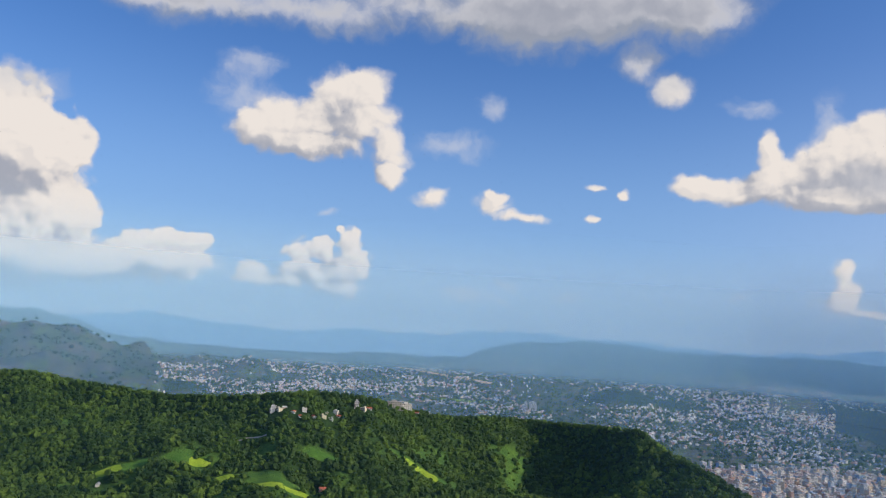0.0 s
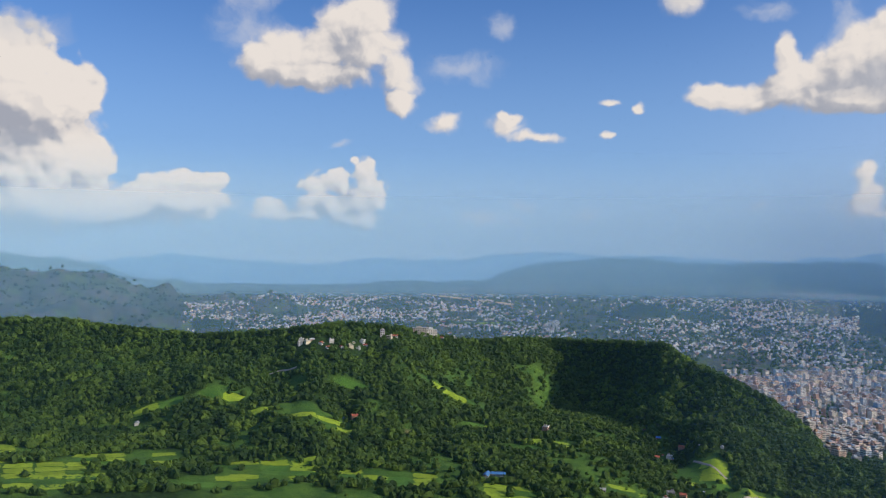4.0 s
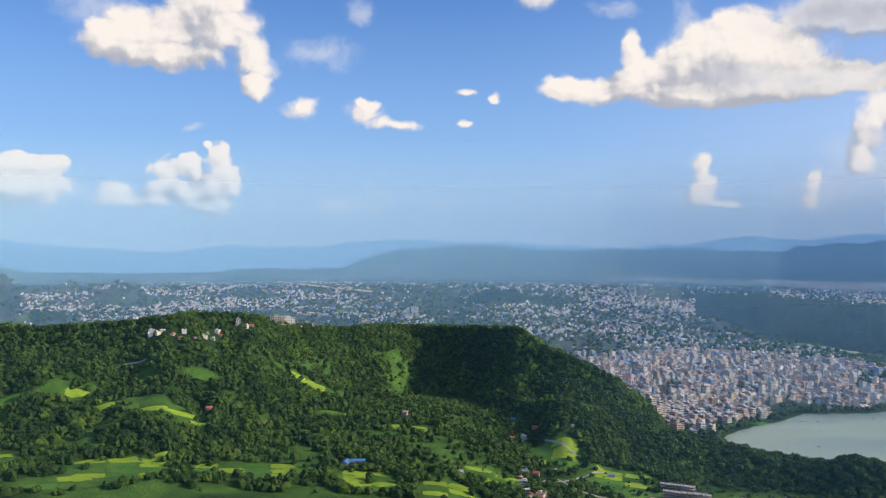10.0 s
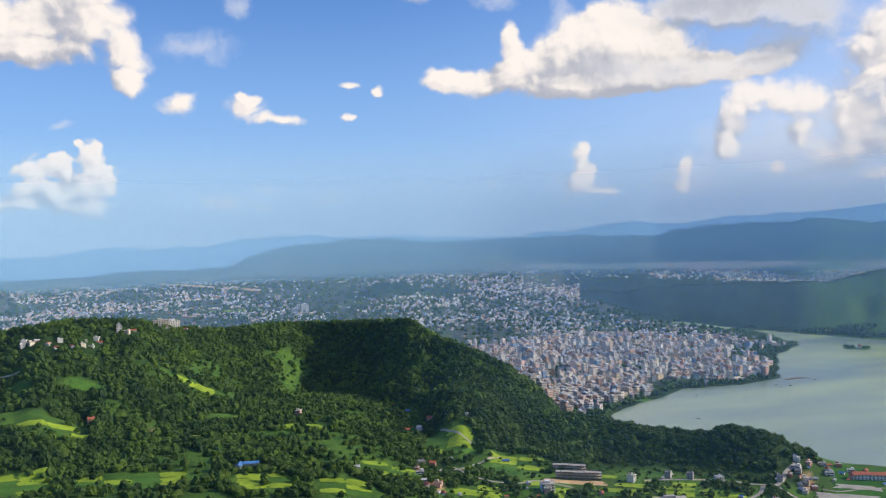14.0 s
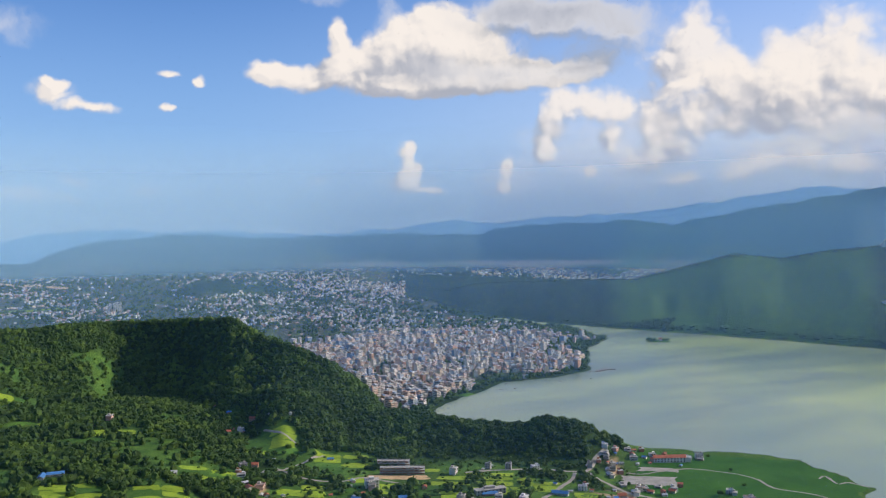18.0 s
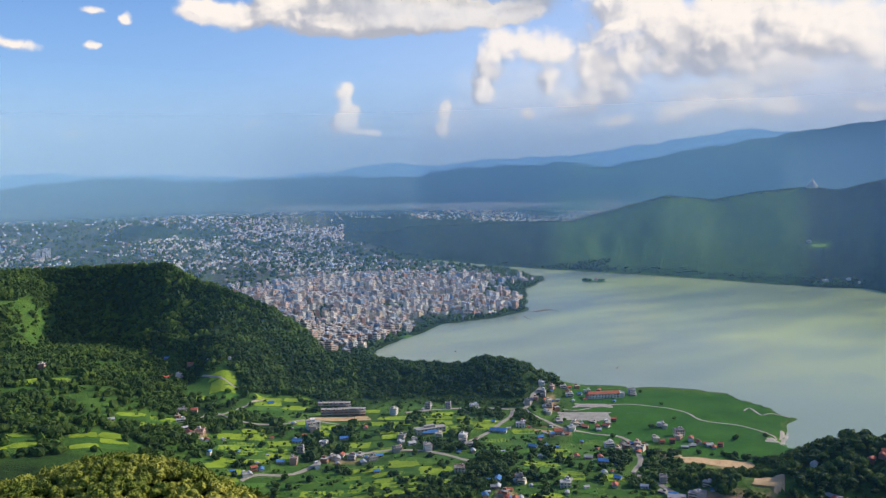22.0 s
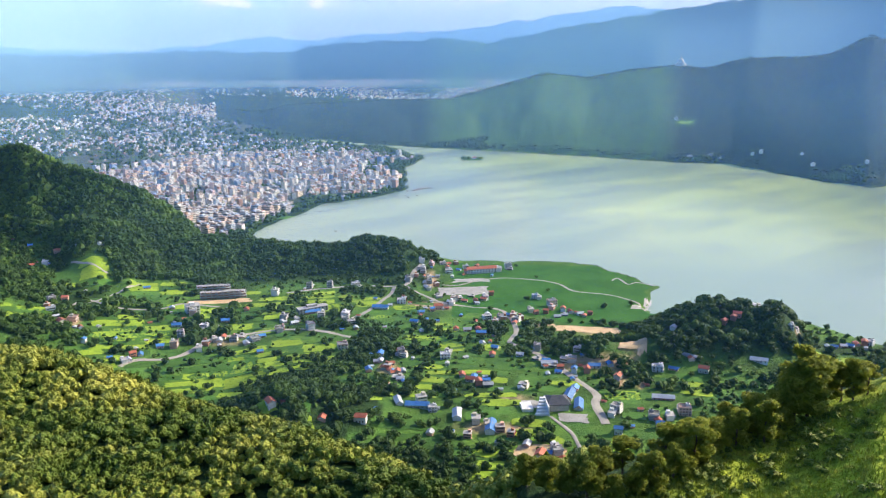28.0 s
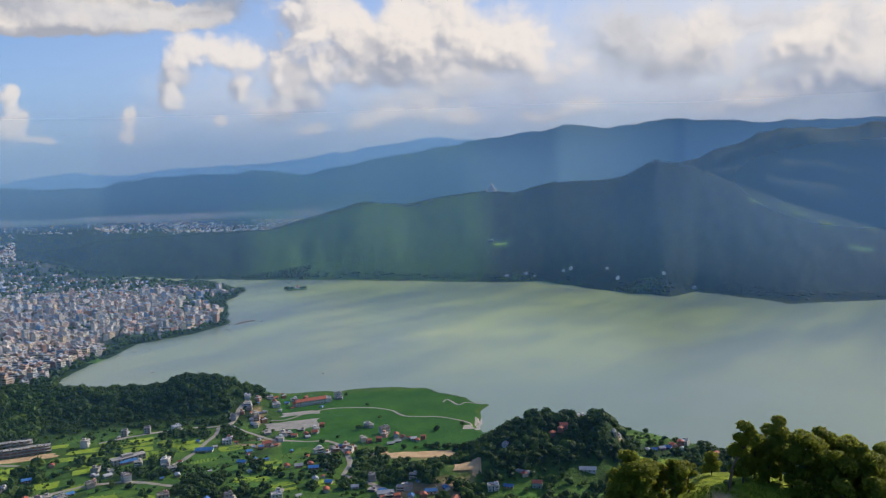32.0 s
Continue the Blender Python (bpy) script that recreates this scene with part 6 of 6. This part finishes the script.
def yard(az, r, w, d, mat, label):
    cx, cy = polar(az, r)
    a = radians(-az)

    def to_xy(u, v):
        k = 1 + 0.15 * fbm(u * 2 + az, v * 2, 1.0, 2)
        return cx + u * w * k * math.cos(a) - v * d * k * math.sin(a), cy + u * w * k * math.sin(a) + v * d * k * math.cos(a)

    return drape("yard", np.linspace(-1, 1, 11), np.linspace(-1, 1, 11), to_xy, mat, 0.45, label, "yard", kind="structure")


yard(49.3, 594, 11, 7, M["gravel"], "pale paved yard beside the hall")
yard(46.2, 618, 7, 9, M["gravel"], "pale paved forecourt of the hall")
yard(24.3, 963, 36, 7, M["sand"], "bare earth yard of the building site")
yard(41.2, 985, 30, 16, M["gravel"], "gravel flats by the stream")
yard(41.9, 1035, 22, 9, M["gravel"], "pale gravel ground by the lakeside road")
yard(54.2, 960, 4.5, 20, M["gravel"], "pale gravel beach at the tip of the meadow")
yard(53.6, 936, 8, 9, M["gravel"], "pale gravel beach beside the inlet")
yard(46.9, 537, 17, 10, M["sand"], "bare building plot among the trees")
yard(58.6, 590, 14, 5, M["sand"], "bare earth plot by the road")
yard(50.2, 833, 33, 11, M["sand"], "levelled plot of bare tan earth")
yard(53.2, 744, 10, 8, M["sand"], "bare earth cutting below the levelled plot")
yard(54.0, 765, 4, 34, M["sand"], "reddish track up to the levelled plot")
yard(46.9, 846, 13, 4, M["sand"], "bare earth beside the levelled plot")
yard(64.05, 812, 3.5, 9, M["gravel"], "pale earth cliff at the end of the wooded hill")
yard(33.9, 1215, 5, 4, M["sand"], "sandy landing on the shore")


def runway():
    x, y = polar(np.array([-2.9, 3.6]), np.array([4040.0, 3640.0]))
    d = np.array([x[1] - x[0], y[1] - y[0]])
    n = np.array([-d[1], d[0]]) / np.hypot(*d)

    def to_xy(u, v):
        return x[0] + d[0] * u + n[0] * v, y[0] + d[1] * u + n[1] * v

    drape("runway", np.linspace(0, 1, 60), np.array([-26.0, -9, 9, 26]), to_xy, M["sand"], 6.0, "pale runway of the airfield on the plain", "runway", kind="structure")


runway()
yard(-1.7, 3175, 40, 20, M["red_tin"], "reddish sports ground in the town")
yard(1.7, 3160, 110, 26, M["meadow"], "green open ground in the town")
yard(21.0, 4150, 190, 90, M["paddy"], "green fields on the far plain")
yard(27.0, 4250, 150, 60, M["paddy"], "green fields at the foot of the mountains")
yard(29.6, 1480, 30, 12, M["paddy"], "grassy lakeside park in the town")


def stupa():
    """The white dome with its stepped base on the hill's crest."""
    top = new("stupa")
    for k, (rad, z0, z1) in enumerate(((17, -8, 3), (13, 3, 7), (10, 7, 9))):
        b = bmesh.new()
        bmesh.ops.create_cone(b, cap_ends=True, segments=28, radius1=rad, radius2=rad, depth=z1 - z0, matrix=Matrix.Translation((0, 0, (z0 + z1) / 2)))
        part("terrace", b, M["white"], top)
    b = bmesh.new()
    bmesh.ops.create_uvsphere(b, u_segments=28, v_segments=14, radius=8.6, matrix=Matrix.Translation((0, 0, 11)))
    part("dome", b, M["white"], top)
    b = bmesh.new()
    bmesh.ops.create_cone(b, cap_ends=True, segments=12, radius1=2.2, radius2=0.3, depth=9, matrix=Matrix.Translation((0, 0, 23)))
    part("spire", b, M["sand"], top, "gilded spire")
    x, y = polar(55.52, 2896.0)
    top.matrix_basis = pose(float(x), float(y), float(height(x, y)) + 4)
    return tagged(top, "white domed stupa on the crest of the hill", "stupa")


stupa()


def islet():
    x0, y0 = 1464.0, 1627.0
    bm = bmesh.new()
    bmesh.ops.create_uvsphere(bm, u_segments=24, v_segments=8, radius=1)
    for v in bm.verts:
        k = 1 + 0.18 * noise.noise(v.co * 2.1)
        v.co = Vector((v.co.x * 30 * k, v.co.y * 15 * k, v.co.z * 2.2))
    me = bpy.data.meshes.new("island")
    bm.to_mesh(me)
    bm.free()
    me.materials.append(M["delta"])
    ob = tagged(new("island", me), "small low island with a shrine and trees", "island", kind="structure")
    ob.matrix_basis = pose(x0, y0, 0, 0, 0, -42)
    shrine = new("shrine")
    part("hall", boxes((-4, -4, 0, 4, 4, 3.5)), M["white"], shrine)
    for k, (s, z) in enumerate(((5.5, 3.5), (3.6, 6.0))):
        b = bmesh.new()
        bmesh.ops.create_cone(b, cap_ends=True, segments=4, radius1=s * 1.3, radius2=0.6, depth=2.6, matrix=Matrix.Translation((0, 0, z + 1.3)) @ Matrix.Rotation(radians(45), 4, "Z"))
        part("roof", b, M["red_tin"], shrine, "tiered pagoda roof")
    shrine.matrix_basis = pose(x0 + 4, y0 - 3, 2.0, 0, 0, -42)
    tagged(shrine, "small shrine with a tiered roof on the island", "shrine")
    pts = np.array([(x0 + a, y0 + b) for a, b in ((-14, 10), (-9, 4), (-18, 14), (10, -10), (14, -14), (-4, 8), (18, -16), (-12, 12), (-20, 17))])
    size = rng.uniform(3.0, 4.6, len(pts))
    scatter("trees", FAR_CROWNS, np.column_stack([pts, 2.5 + size * 0.5]), size, [M["woods"]], "dark trees crowding the island", "trees")


islet()


def jetty(az_pts, label):
    top = new("jetty")
    p = road_points([(math.degrees(math.atan2(x, y)), math.hypot(x, y)) for x, y in az_pts], 6.0)
    for (xa, ya), (xb, yb) in zip(p[:-1], p[1:]):
        b = bmesh.new()
        ln = math.hypot(xb - xa, yb - ya)
        bmesh.ops.create_cube(b, size=1, matrix=Matrix.Translation(((xa + xb) / 2, (ya + yb) / 2, 0.4)) @ Matrix.Rotation(math.atan2(yb - ya, xb - xa), 4, "Z") @ Matrix.Diagonal((ln * 0.97, 7, 0.9, 1)))
        part("deck", b, M["wood"], top)
    return tagged(top, label, "jetty")


jetty([(1060, 1362), (1089, 1368), (1108, 1362)], "dark floating jetty off the town's shore")


def boat():
    bm = bmesh.new()
    rows = []
    for k in range(9):
        s = k / 8 * 2 - 1
        w, lift_ = 0.75 * (1 - s * s) ** 0.6 + 0.02, 0.35 * s * s
        rows.append([bm.verts.new(v) for v in ((s * 3.2, -w, 0.5 + lift_), (s * 3.2, -w * 0.7, -0.1 + lift_), (s * 3.2, w * 0.7, -0.1 + lift_), (s * 3.2, w, 0.5 + lift_))])
    for a, b in zip(rows[:-1], rows[1:]):
        for j in range(3):
            bm.faces.new((a[j], a[j + 1], b[j + 1], b[j]))
    top = new("boat")
    part("hull", bm, M["wood"], top)
    for x in (-1.2, 0.8):
        part("thwart", boxes((x, -0.6, 0.3, x + 0.3, 0.6, 0.36)), M["sand"], top)
    return tagged(top, "small dark wooden rowing boat on the lake", "boat", "boats on the lake")


first = boat()
spots = [(859, 904), (727, 1142), (700, 1190)] + [(float(x), float(y)) for x, y in zip(rng.uniform(760, 1130, 26), rng.uniform(1290, 1440, 26))]
spots = [q for q in spots if float(shore_distance(*q)) < -6]
for k, (x, y) in enumerate(spots):
    m = pose(x, y, 0.05, 0, 0, float(rng.uniform(0, 360)))
    if k == 0:
        first.matrix_basis = m
    else:
        copy_thing(first, m)


def greenhouse():
    bm = bmesh.new()
    ring = [(math.cos(a) * 3.2, math.sin(a) * 2.6) for a in np.linspace(0, math.pi, 9)]
    rows = [[bm.verts.new((x, c, s)) for c, s in ring] for x in (-11, 11)]
    for j in range(8):
        bm.faces.new((rows[0][j], rows[1][j], rows[1][j + 1], rows[0][j + 1]))
    for q in rows:
        bm.faces.new(q)
    top = new("greenhouse")
    part("cover", bm, M["grey_tin"], top, "pale arched plastic cover")
    for x in (-10.9, -5.5, 0, 5.5, 10.9):
        b = bmesh.new()
        for (c0, s0), (c1, s1) in zip(ring[:-1], ring[1:]):
            m = Matrix.Translation((x, (c0 + c1) / 2 * 1.02, (s0 + s1) / 2 * 1.02)) @ Matrix.Rotation(math.atan2(s1 - s0, c1 - c0), 4, "X") @ Matrix.Diagonal((0.1, 1.1, 0.1, 1))
            bmesh.ops.create_cube(b, size=1, matrix=m)
        part("hoop", b, M["white"], top)
    top.matrix_basis = stand(57.2, 736, -25)
    return tagged(top, "long arched greenhouse with a pale cover", "greenhouse")


greenhouse()

# ---- the near slope: trees, shrubs, path ----
def tube(bm, pts, radii, sides=7):
    rings = []
    for k, (p, r) in enumerate(zip(pts, radii)):
        d = (pts[min(k + 1, len(pts) - 1)] - pts[max(k - 1, 0)]).normalized()
        u = d.orthogonal().normalized()
        v = d.cross(u)
        rings.append([bm.verts.new(p + (u * math.cos(a) + v * math.sin(a)) * r) for a in np.linspace(0, 2 * math.pi, sides, endpoint=False)])
    for a, b in zip(rings[:-1], rings[1:]):
        for j in range(sides):
            bm.faces.new((a[j], a[(j + 1) % sides], b[(j + 1) % sides], b[j]))
    bm.faces.new(rings[-1])


def tree(seed, tall, spread, bare, lean, leaves, label, clumps=11):
    """A broadleaf tree: tapered trunk with limbs, and a crown of leaf sprays gathered in clumps."""
    g = random.Random(seed)
    top = new("tree")
    bm = bmesh.new()
    trunk = [Vector((lean * (k / 6) ** 2 * tall * 0.5 + 0.12 * g.uniform(-1, 1), 0.12 * g.uniform(-1, 1), -0.5 + (tall * 0.75 + 0.5) * k / 6)) for k in range(7)]
    tube(bm, trunk, [tall * 0.022 * (1 - 0.75 * k / 6) + 0.02 for k in range(7)])
    tips = [(trunk[-1], 0.55)]
    for k in range(clumps):
        s = bare + (1 - bare) * (k + g.random()) / clumps
        at = min(5.99, s * 6)
        base = trunk[int(at)].lerp(trunk[min(6, int(at) + 1)], at - int(at))
        a = 2.4 * k + g.random()
        reach = spread * (0.45 + 0.6 * g.random()) * (1.0 - 0.55 * max(0, s - 0.45))
        end = base + Vector((math.cos(a) * reach, math.sin(a) * reach, tall * g.uniform(0.03, 0.17)))
        tube(bm, [base, base.lerp(end, 0.5) + Vector((0, 0, -0.15)), end], [tall * 0.008 + 0.02, tall * 0.005 + 0.015, 0.02], 5)
        tips.append((end, g.uniform(0.36, 0.58)))
        tips.append((base.lerp(end, 0.6) + Vector((g.uniform(-.4, .4), g.uniform(-.4, .4), g.uniform(0.1, 0.7))), g.uniform(0.30, 0.48)))
    part("trunk", bm, M["bark"], top)
    q = np.random.default_rng(seed)
    vs, per = [], leaves // len(tips)
    for c, s in tips:
        d = q.normal(size=(per, 3))
        d /= np.linalg.norm(d, axis=1)[:, None]
        rad = spread * s * np.cbrt(q.uniform(0.25, 1, (per, 1)))
        mid = np.array(c) + d * rad * (1.05, 1.05, 0.8)
        n = d + 0.7 * q.normal(size=(per, 3)) + (0, 0, 0.5)
        n /= np.linalg.norm(n, axis=1)[:, None]
        t = np.cross(n, q.normal(size=(per, 3)))
        t /= np.linalg.norm(t, axis=1)[:, None]
        b = np.cross(n, t)
        k = q.uniform(0.14, 0.25, (per, 1)) * (0.6 + 0.05 * tall)
        vs.append(np.stack([mid - t * k * 1.4, mid - b * k * 0.7 - 0.2 * n * k, mid + t * k * 1.4, mid + b * k * 0.7 - 0.2 * n * k], 1).reshape(-1, 3))
    v = np.vstack(vs)
    me = mesh_from("crown", v, np.arange(len(v)).reshape(-1, 4), [M["leaves"]])
    crown = new("crown", me)
    crown.parent = top
    return tagged(top, label, "tree", "trees on the near slope")


TREES = [tree(1, 10, 2.7, 0.12, 0.05, 5600, "round-crowned broadleaf tree on the grassy slope"), tree(2, 8.5, 1.9, 0.16, -0.05, 4200, "slender leafy tree on the grassy slope", 9),
         tree(3, 12.5, 3.2, 0.12, 0.08, 7000, "tall broadleaf tree with an open crown", 13), tree(4, 7, 2.2, 0.15, 0.0, 4000, "low bushy tree on the slope's edge", 9),
         tree(5, 11.5, 1.8, 0.62, 0.55, 2800, "crooked tree with a leaning trunk and small crown", 7), tree(6, 9.5, 2.4, 0.18, 0.1, 4800, "broadleaf tree catching the low sun", 10)]
# azimuth, distance, which tree, scale
STANDS = [(58.0, 105.4, 0, 0.76), (56.6, 101.7, 3, 0.77), (55.2, 98.6, 3, 0.82), (60.7, 112.2, 1, 0.81), (62.5, 114.6, 1, 0.89), (62.0, 118.9, 3, 0.88), (64.2, 123.0, 2, 0.83),
          (65.0, 124.0, 2, 0.93), (65.8, 129.6, 5, 0.95), (66.9, 127.8, 1, 0.8), (67.6, 126.7, 5, 0.78), (68.4, 127.9, 1, 0.66), (63.4, 122.1, 5, 0.81),
          (59.3, 110.7, 5, 0.66), (57.2, 108.4, 0, 0.63), (54.0, 97.0, 3, 0.65), (52.6, 95.0, 3, 0.57), (61.5, 120.5, 5, 0.74), (71.0, 126.8, 4, 1.0), (71.9, 130.8, 5, 0.8), (72.6,
          134.8, 0, 0.75), (73.5, 132.9, 3, 0.75), (74.2, 135.9, 2, 0.85), (74.9, 132.0, 5, 0.85), (75.8, 134.0, 0, 1.0), (76.8, 138.0, 2, 0.8), (77.4, 130.0, 5, 1.0), (78.3, 136.0,
          0, 1.0), (79.2, 132.0, 2, 0.85), (80.2, 138.0, 0, 1.0), (81.4, 132.0, 5, 1.1), (73.0, 137.9, 5, 0.75), (69.9, 136.7, 3, 0.62), (79.8, 127.0, 3, 1.1), (77.9, 126.0, 3,
          0.9), (75.4, 127.0, 3, 0.55), (83, 134.0, 2, 0.9), (85, 137.0, 0, 1.0), (50.5, 96, 3, 0.75), (49, 98, 3, 0.7), (47.5, 102, 0, 0.6), (53, 104, 5,
          0.7), (51.5, 100, 0, 0.62), (46, 108, 3, 0.8), (57.6, 112, 3, 0.8), (56, 108, 5, 0.72), (60.0, 116, 3, 0.9), (61.6, 119, 0, 0.72), (63, 121, 3, 0.9)]
used = set()
for az, r, k, s in STANDS:
    x, y = polar(az, r)
    m = pose(float(x), float(y), float(height(x, y)) - 0.1, 0, 0, float(rng.uniform(0, 360)) if k != 4 else -60.0) @ Matrix.Scale(s, 4)
    if k not in used:
        used.add(k)
        TREES[k].matrix_basis = m
    else:
        copy_thing(TREES[k], m @ Matrix.Scale(1 / TREES[k].scale[0], 4))


def shrubs():
    x, y, az, r = sow(5600, 50, 88, 60, 150)
    lot = np.clip(0.5 + fbm(x, y, 9, 3), 0, 1) ** 2 * 0.9
    ok = (rng.random(len(x)) < lot * 0.5) & (r < NEAR_R(az) + 6) & ~((np.abs(az - 70.8) < 1.8) & (np.abs(r - 121) < 7))
    edge = np.clip(1 - np.abs(r - NEAR_R(az)) / 14, 0, 1)
    ok |= (rng.random(len(x)) < edge * 0.6) & (az < 67)
    x, y = x[ok][:800], y[ok][:800]
    size = rng.uniform(0.25, 0.75, len(x))
    scatter("shrubs", [sprayed(k + 90, 22, 0.3) for k in range(5)], lift(x, y, size, 0.3), size, [M["shrub"]], "low green shrubs and weeds on the grassy slope", "shrubs", (0.6, 1.1))


def grass():
    """Tufts: thin bent blades in small bunches."""
    x, y, az, r = sow(26000, 52, 88, 62, 150)
    ok = (r < NEAR_R(az) + 3) & (rng.random(len(x)) > masks(x, y)[3])
    x, y = x[ok][:17000], y[ok][:17000]
    n = len(x)
    z = height(x, y)
    vs = []
    for k in range(4):
        a = rng.uniform(0, 6.28, n)
        h, w, b = rng.uniform(0.25, 0.6, n), rng.uniform(0.05, 0.11, n), rng.uniform(0.05, 0.35, n)
        ox, oy = x + rng.normal(0, 0.16, n), y + rng.normal(0, 0.16, n)
        c, s = np.cos(a), np.sin(a)
        vs.append(np.stack([np.stack([ox - s * w, oy + c * w, z - 0.05], -1), np.stack([ox + s * w, oy - c * w, z - 0.05], -1), np.stack([ox + c * b, oy + s * b, z + h], -1)], 1).reshape(-1, 3))
    v = np.vstack(vs)
    me = mesh_from("grass", v, np.arange(len(v)).reshape(-1, 3), [M["grass"]])
    tagged(new("grass", me), "sunlit yellow-green grass tufts on the near slope", "grass", kind="stuff")


M["grass"] = foliage("grass_blades", (0.16, 0.24, 0.018), (0.28, 0.34, 0.03), (0.36, 0.36, 0.06), 2.0, 0.02)
shrubs()
grass()


def hut_roof():
    top = new("tent")
    bm = prism(-3.6, 3.6, -2.6, 2.6, 1.7, 3.4, 0.06)
    part("canopy", bm, M["white"], top, "white sheet canopy")
    for x in (-3.4, 3.4):
        for y in (-2.4, 2.4):
            part("pole", boxes((x - 0.04, y - 0.04, -0.3, x + 0.04, y + 0.04, 1.8)), M["wood"], top)
    top.matrix_basis = stand(76.2, 121, 30) @ Matrix.Scale(0.5, 4)
    return tagged(top, "white sheet canopy on thin poles among the trees", "tent")


hut_roof()


def dry_wall():
    top = new("stone_wall")
    for k in range(34):
        a, r = 72.2 + 0.115 * k, 121.5 - 0.16 * k
        x, y = polar(a, r)
        for j in range(2):
            b = bmesh.new()
            bmesh.ops.create_cube(b, size=1, matrix=pose(float(x) + random.uniform(-.05, .05), float(y), float(height(x, y)) + 0.1 + 0.26 * j, random.uniform(-8, 8), random.uniform(-8, 8), -a + random.uniform(-14, 14)) @ Matrix.Diagonal((0.27, 0.4, 0.27, 1)))
            part("stone", b, M["gravel"], top)
    return tagged(top, "low dry stone wall along the path", "wall")


dry_wall()
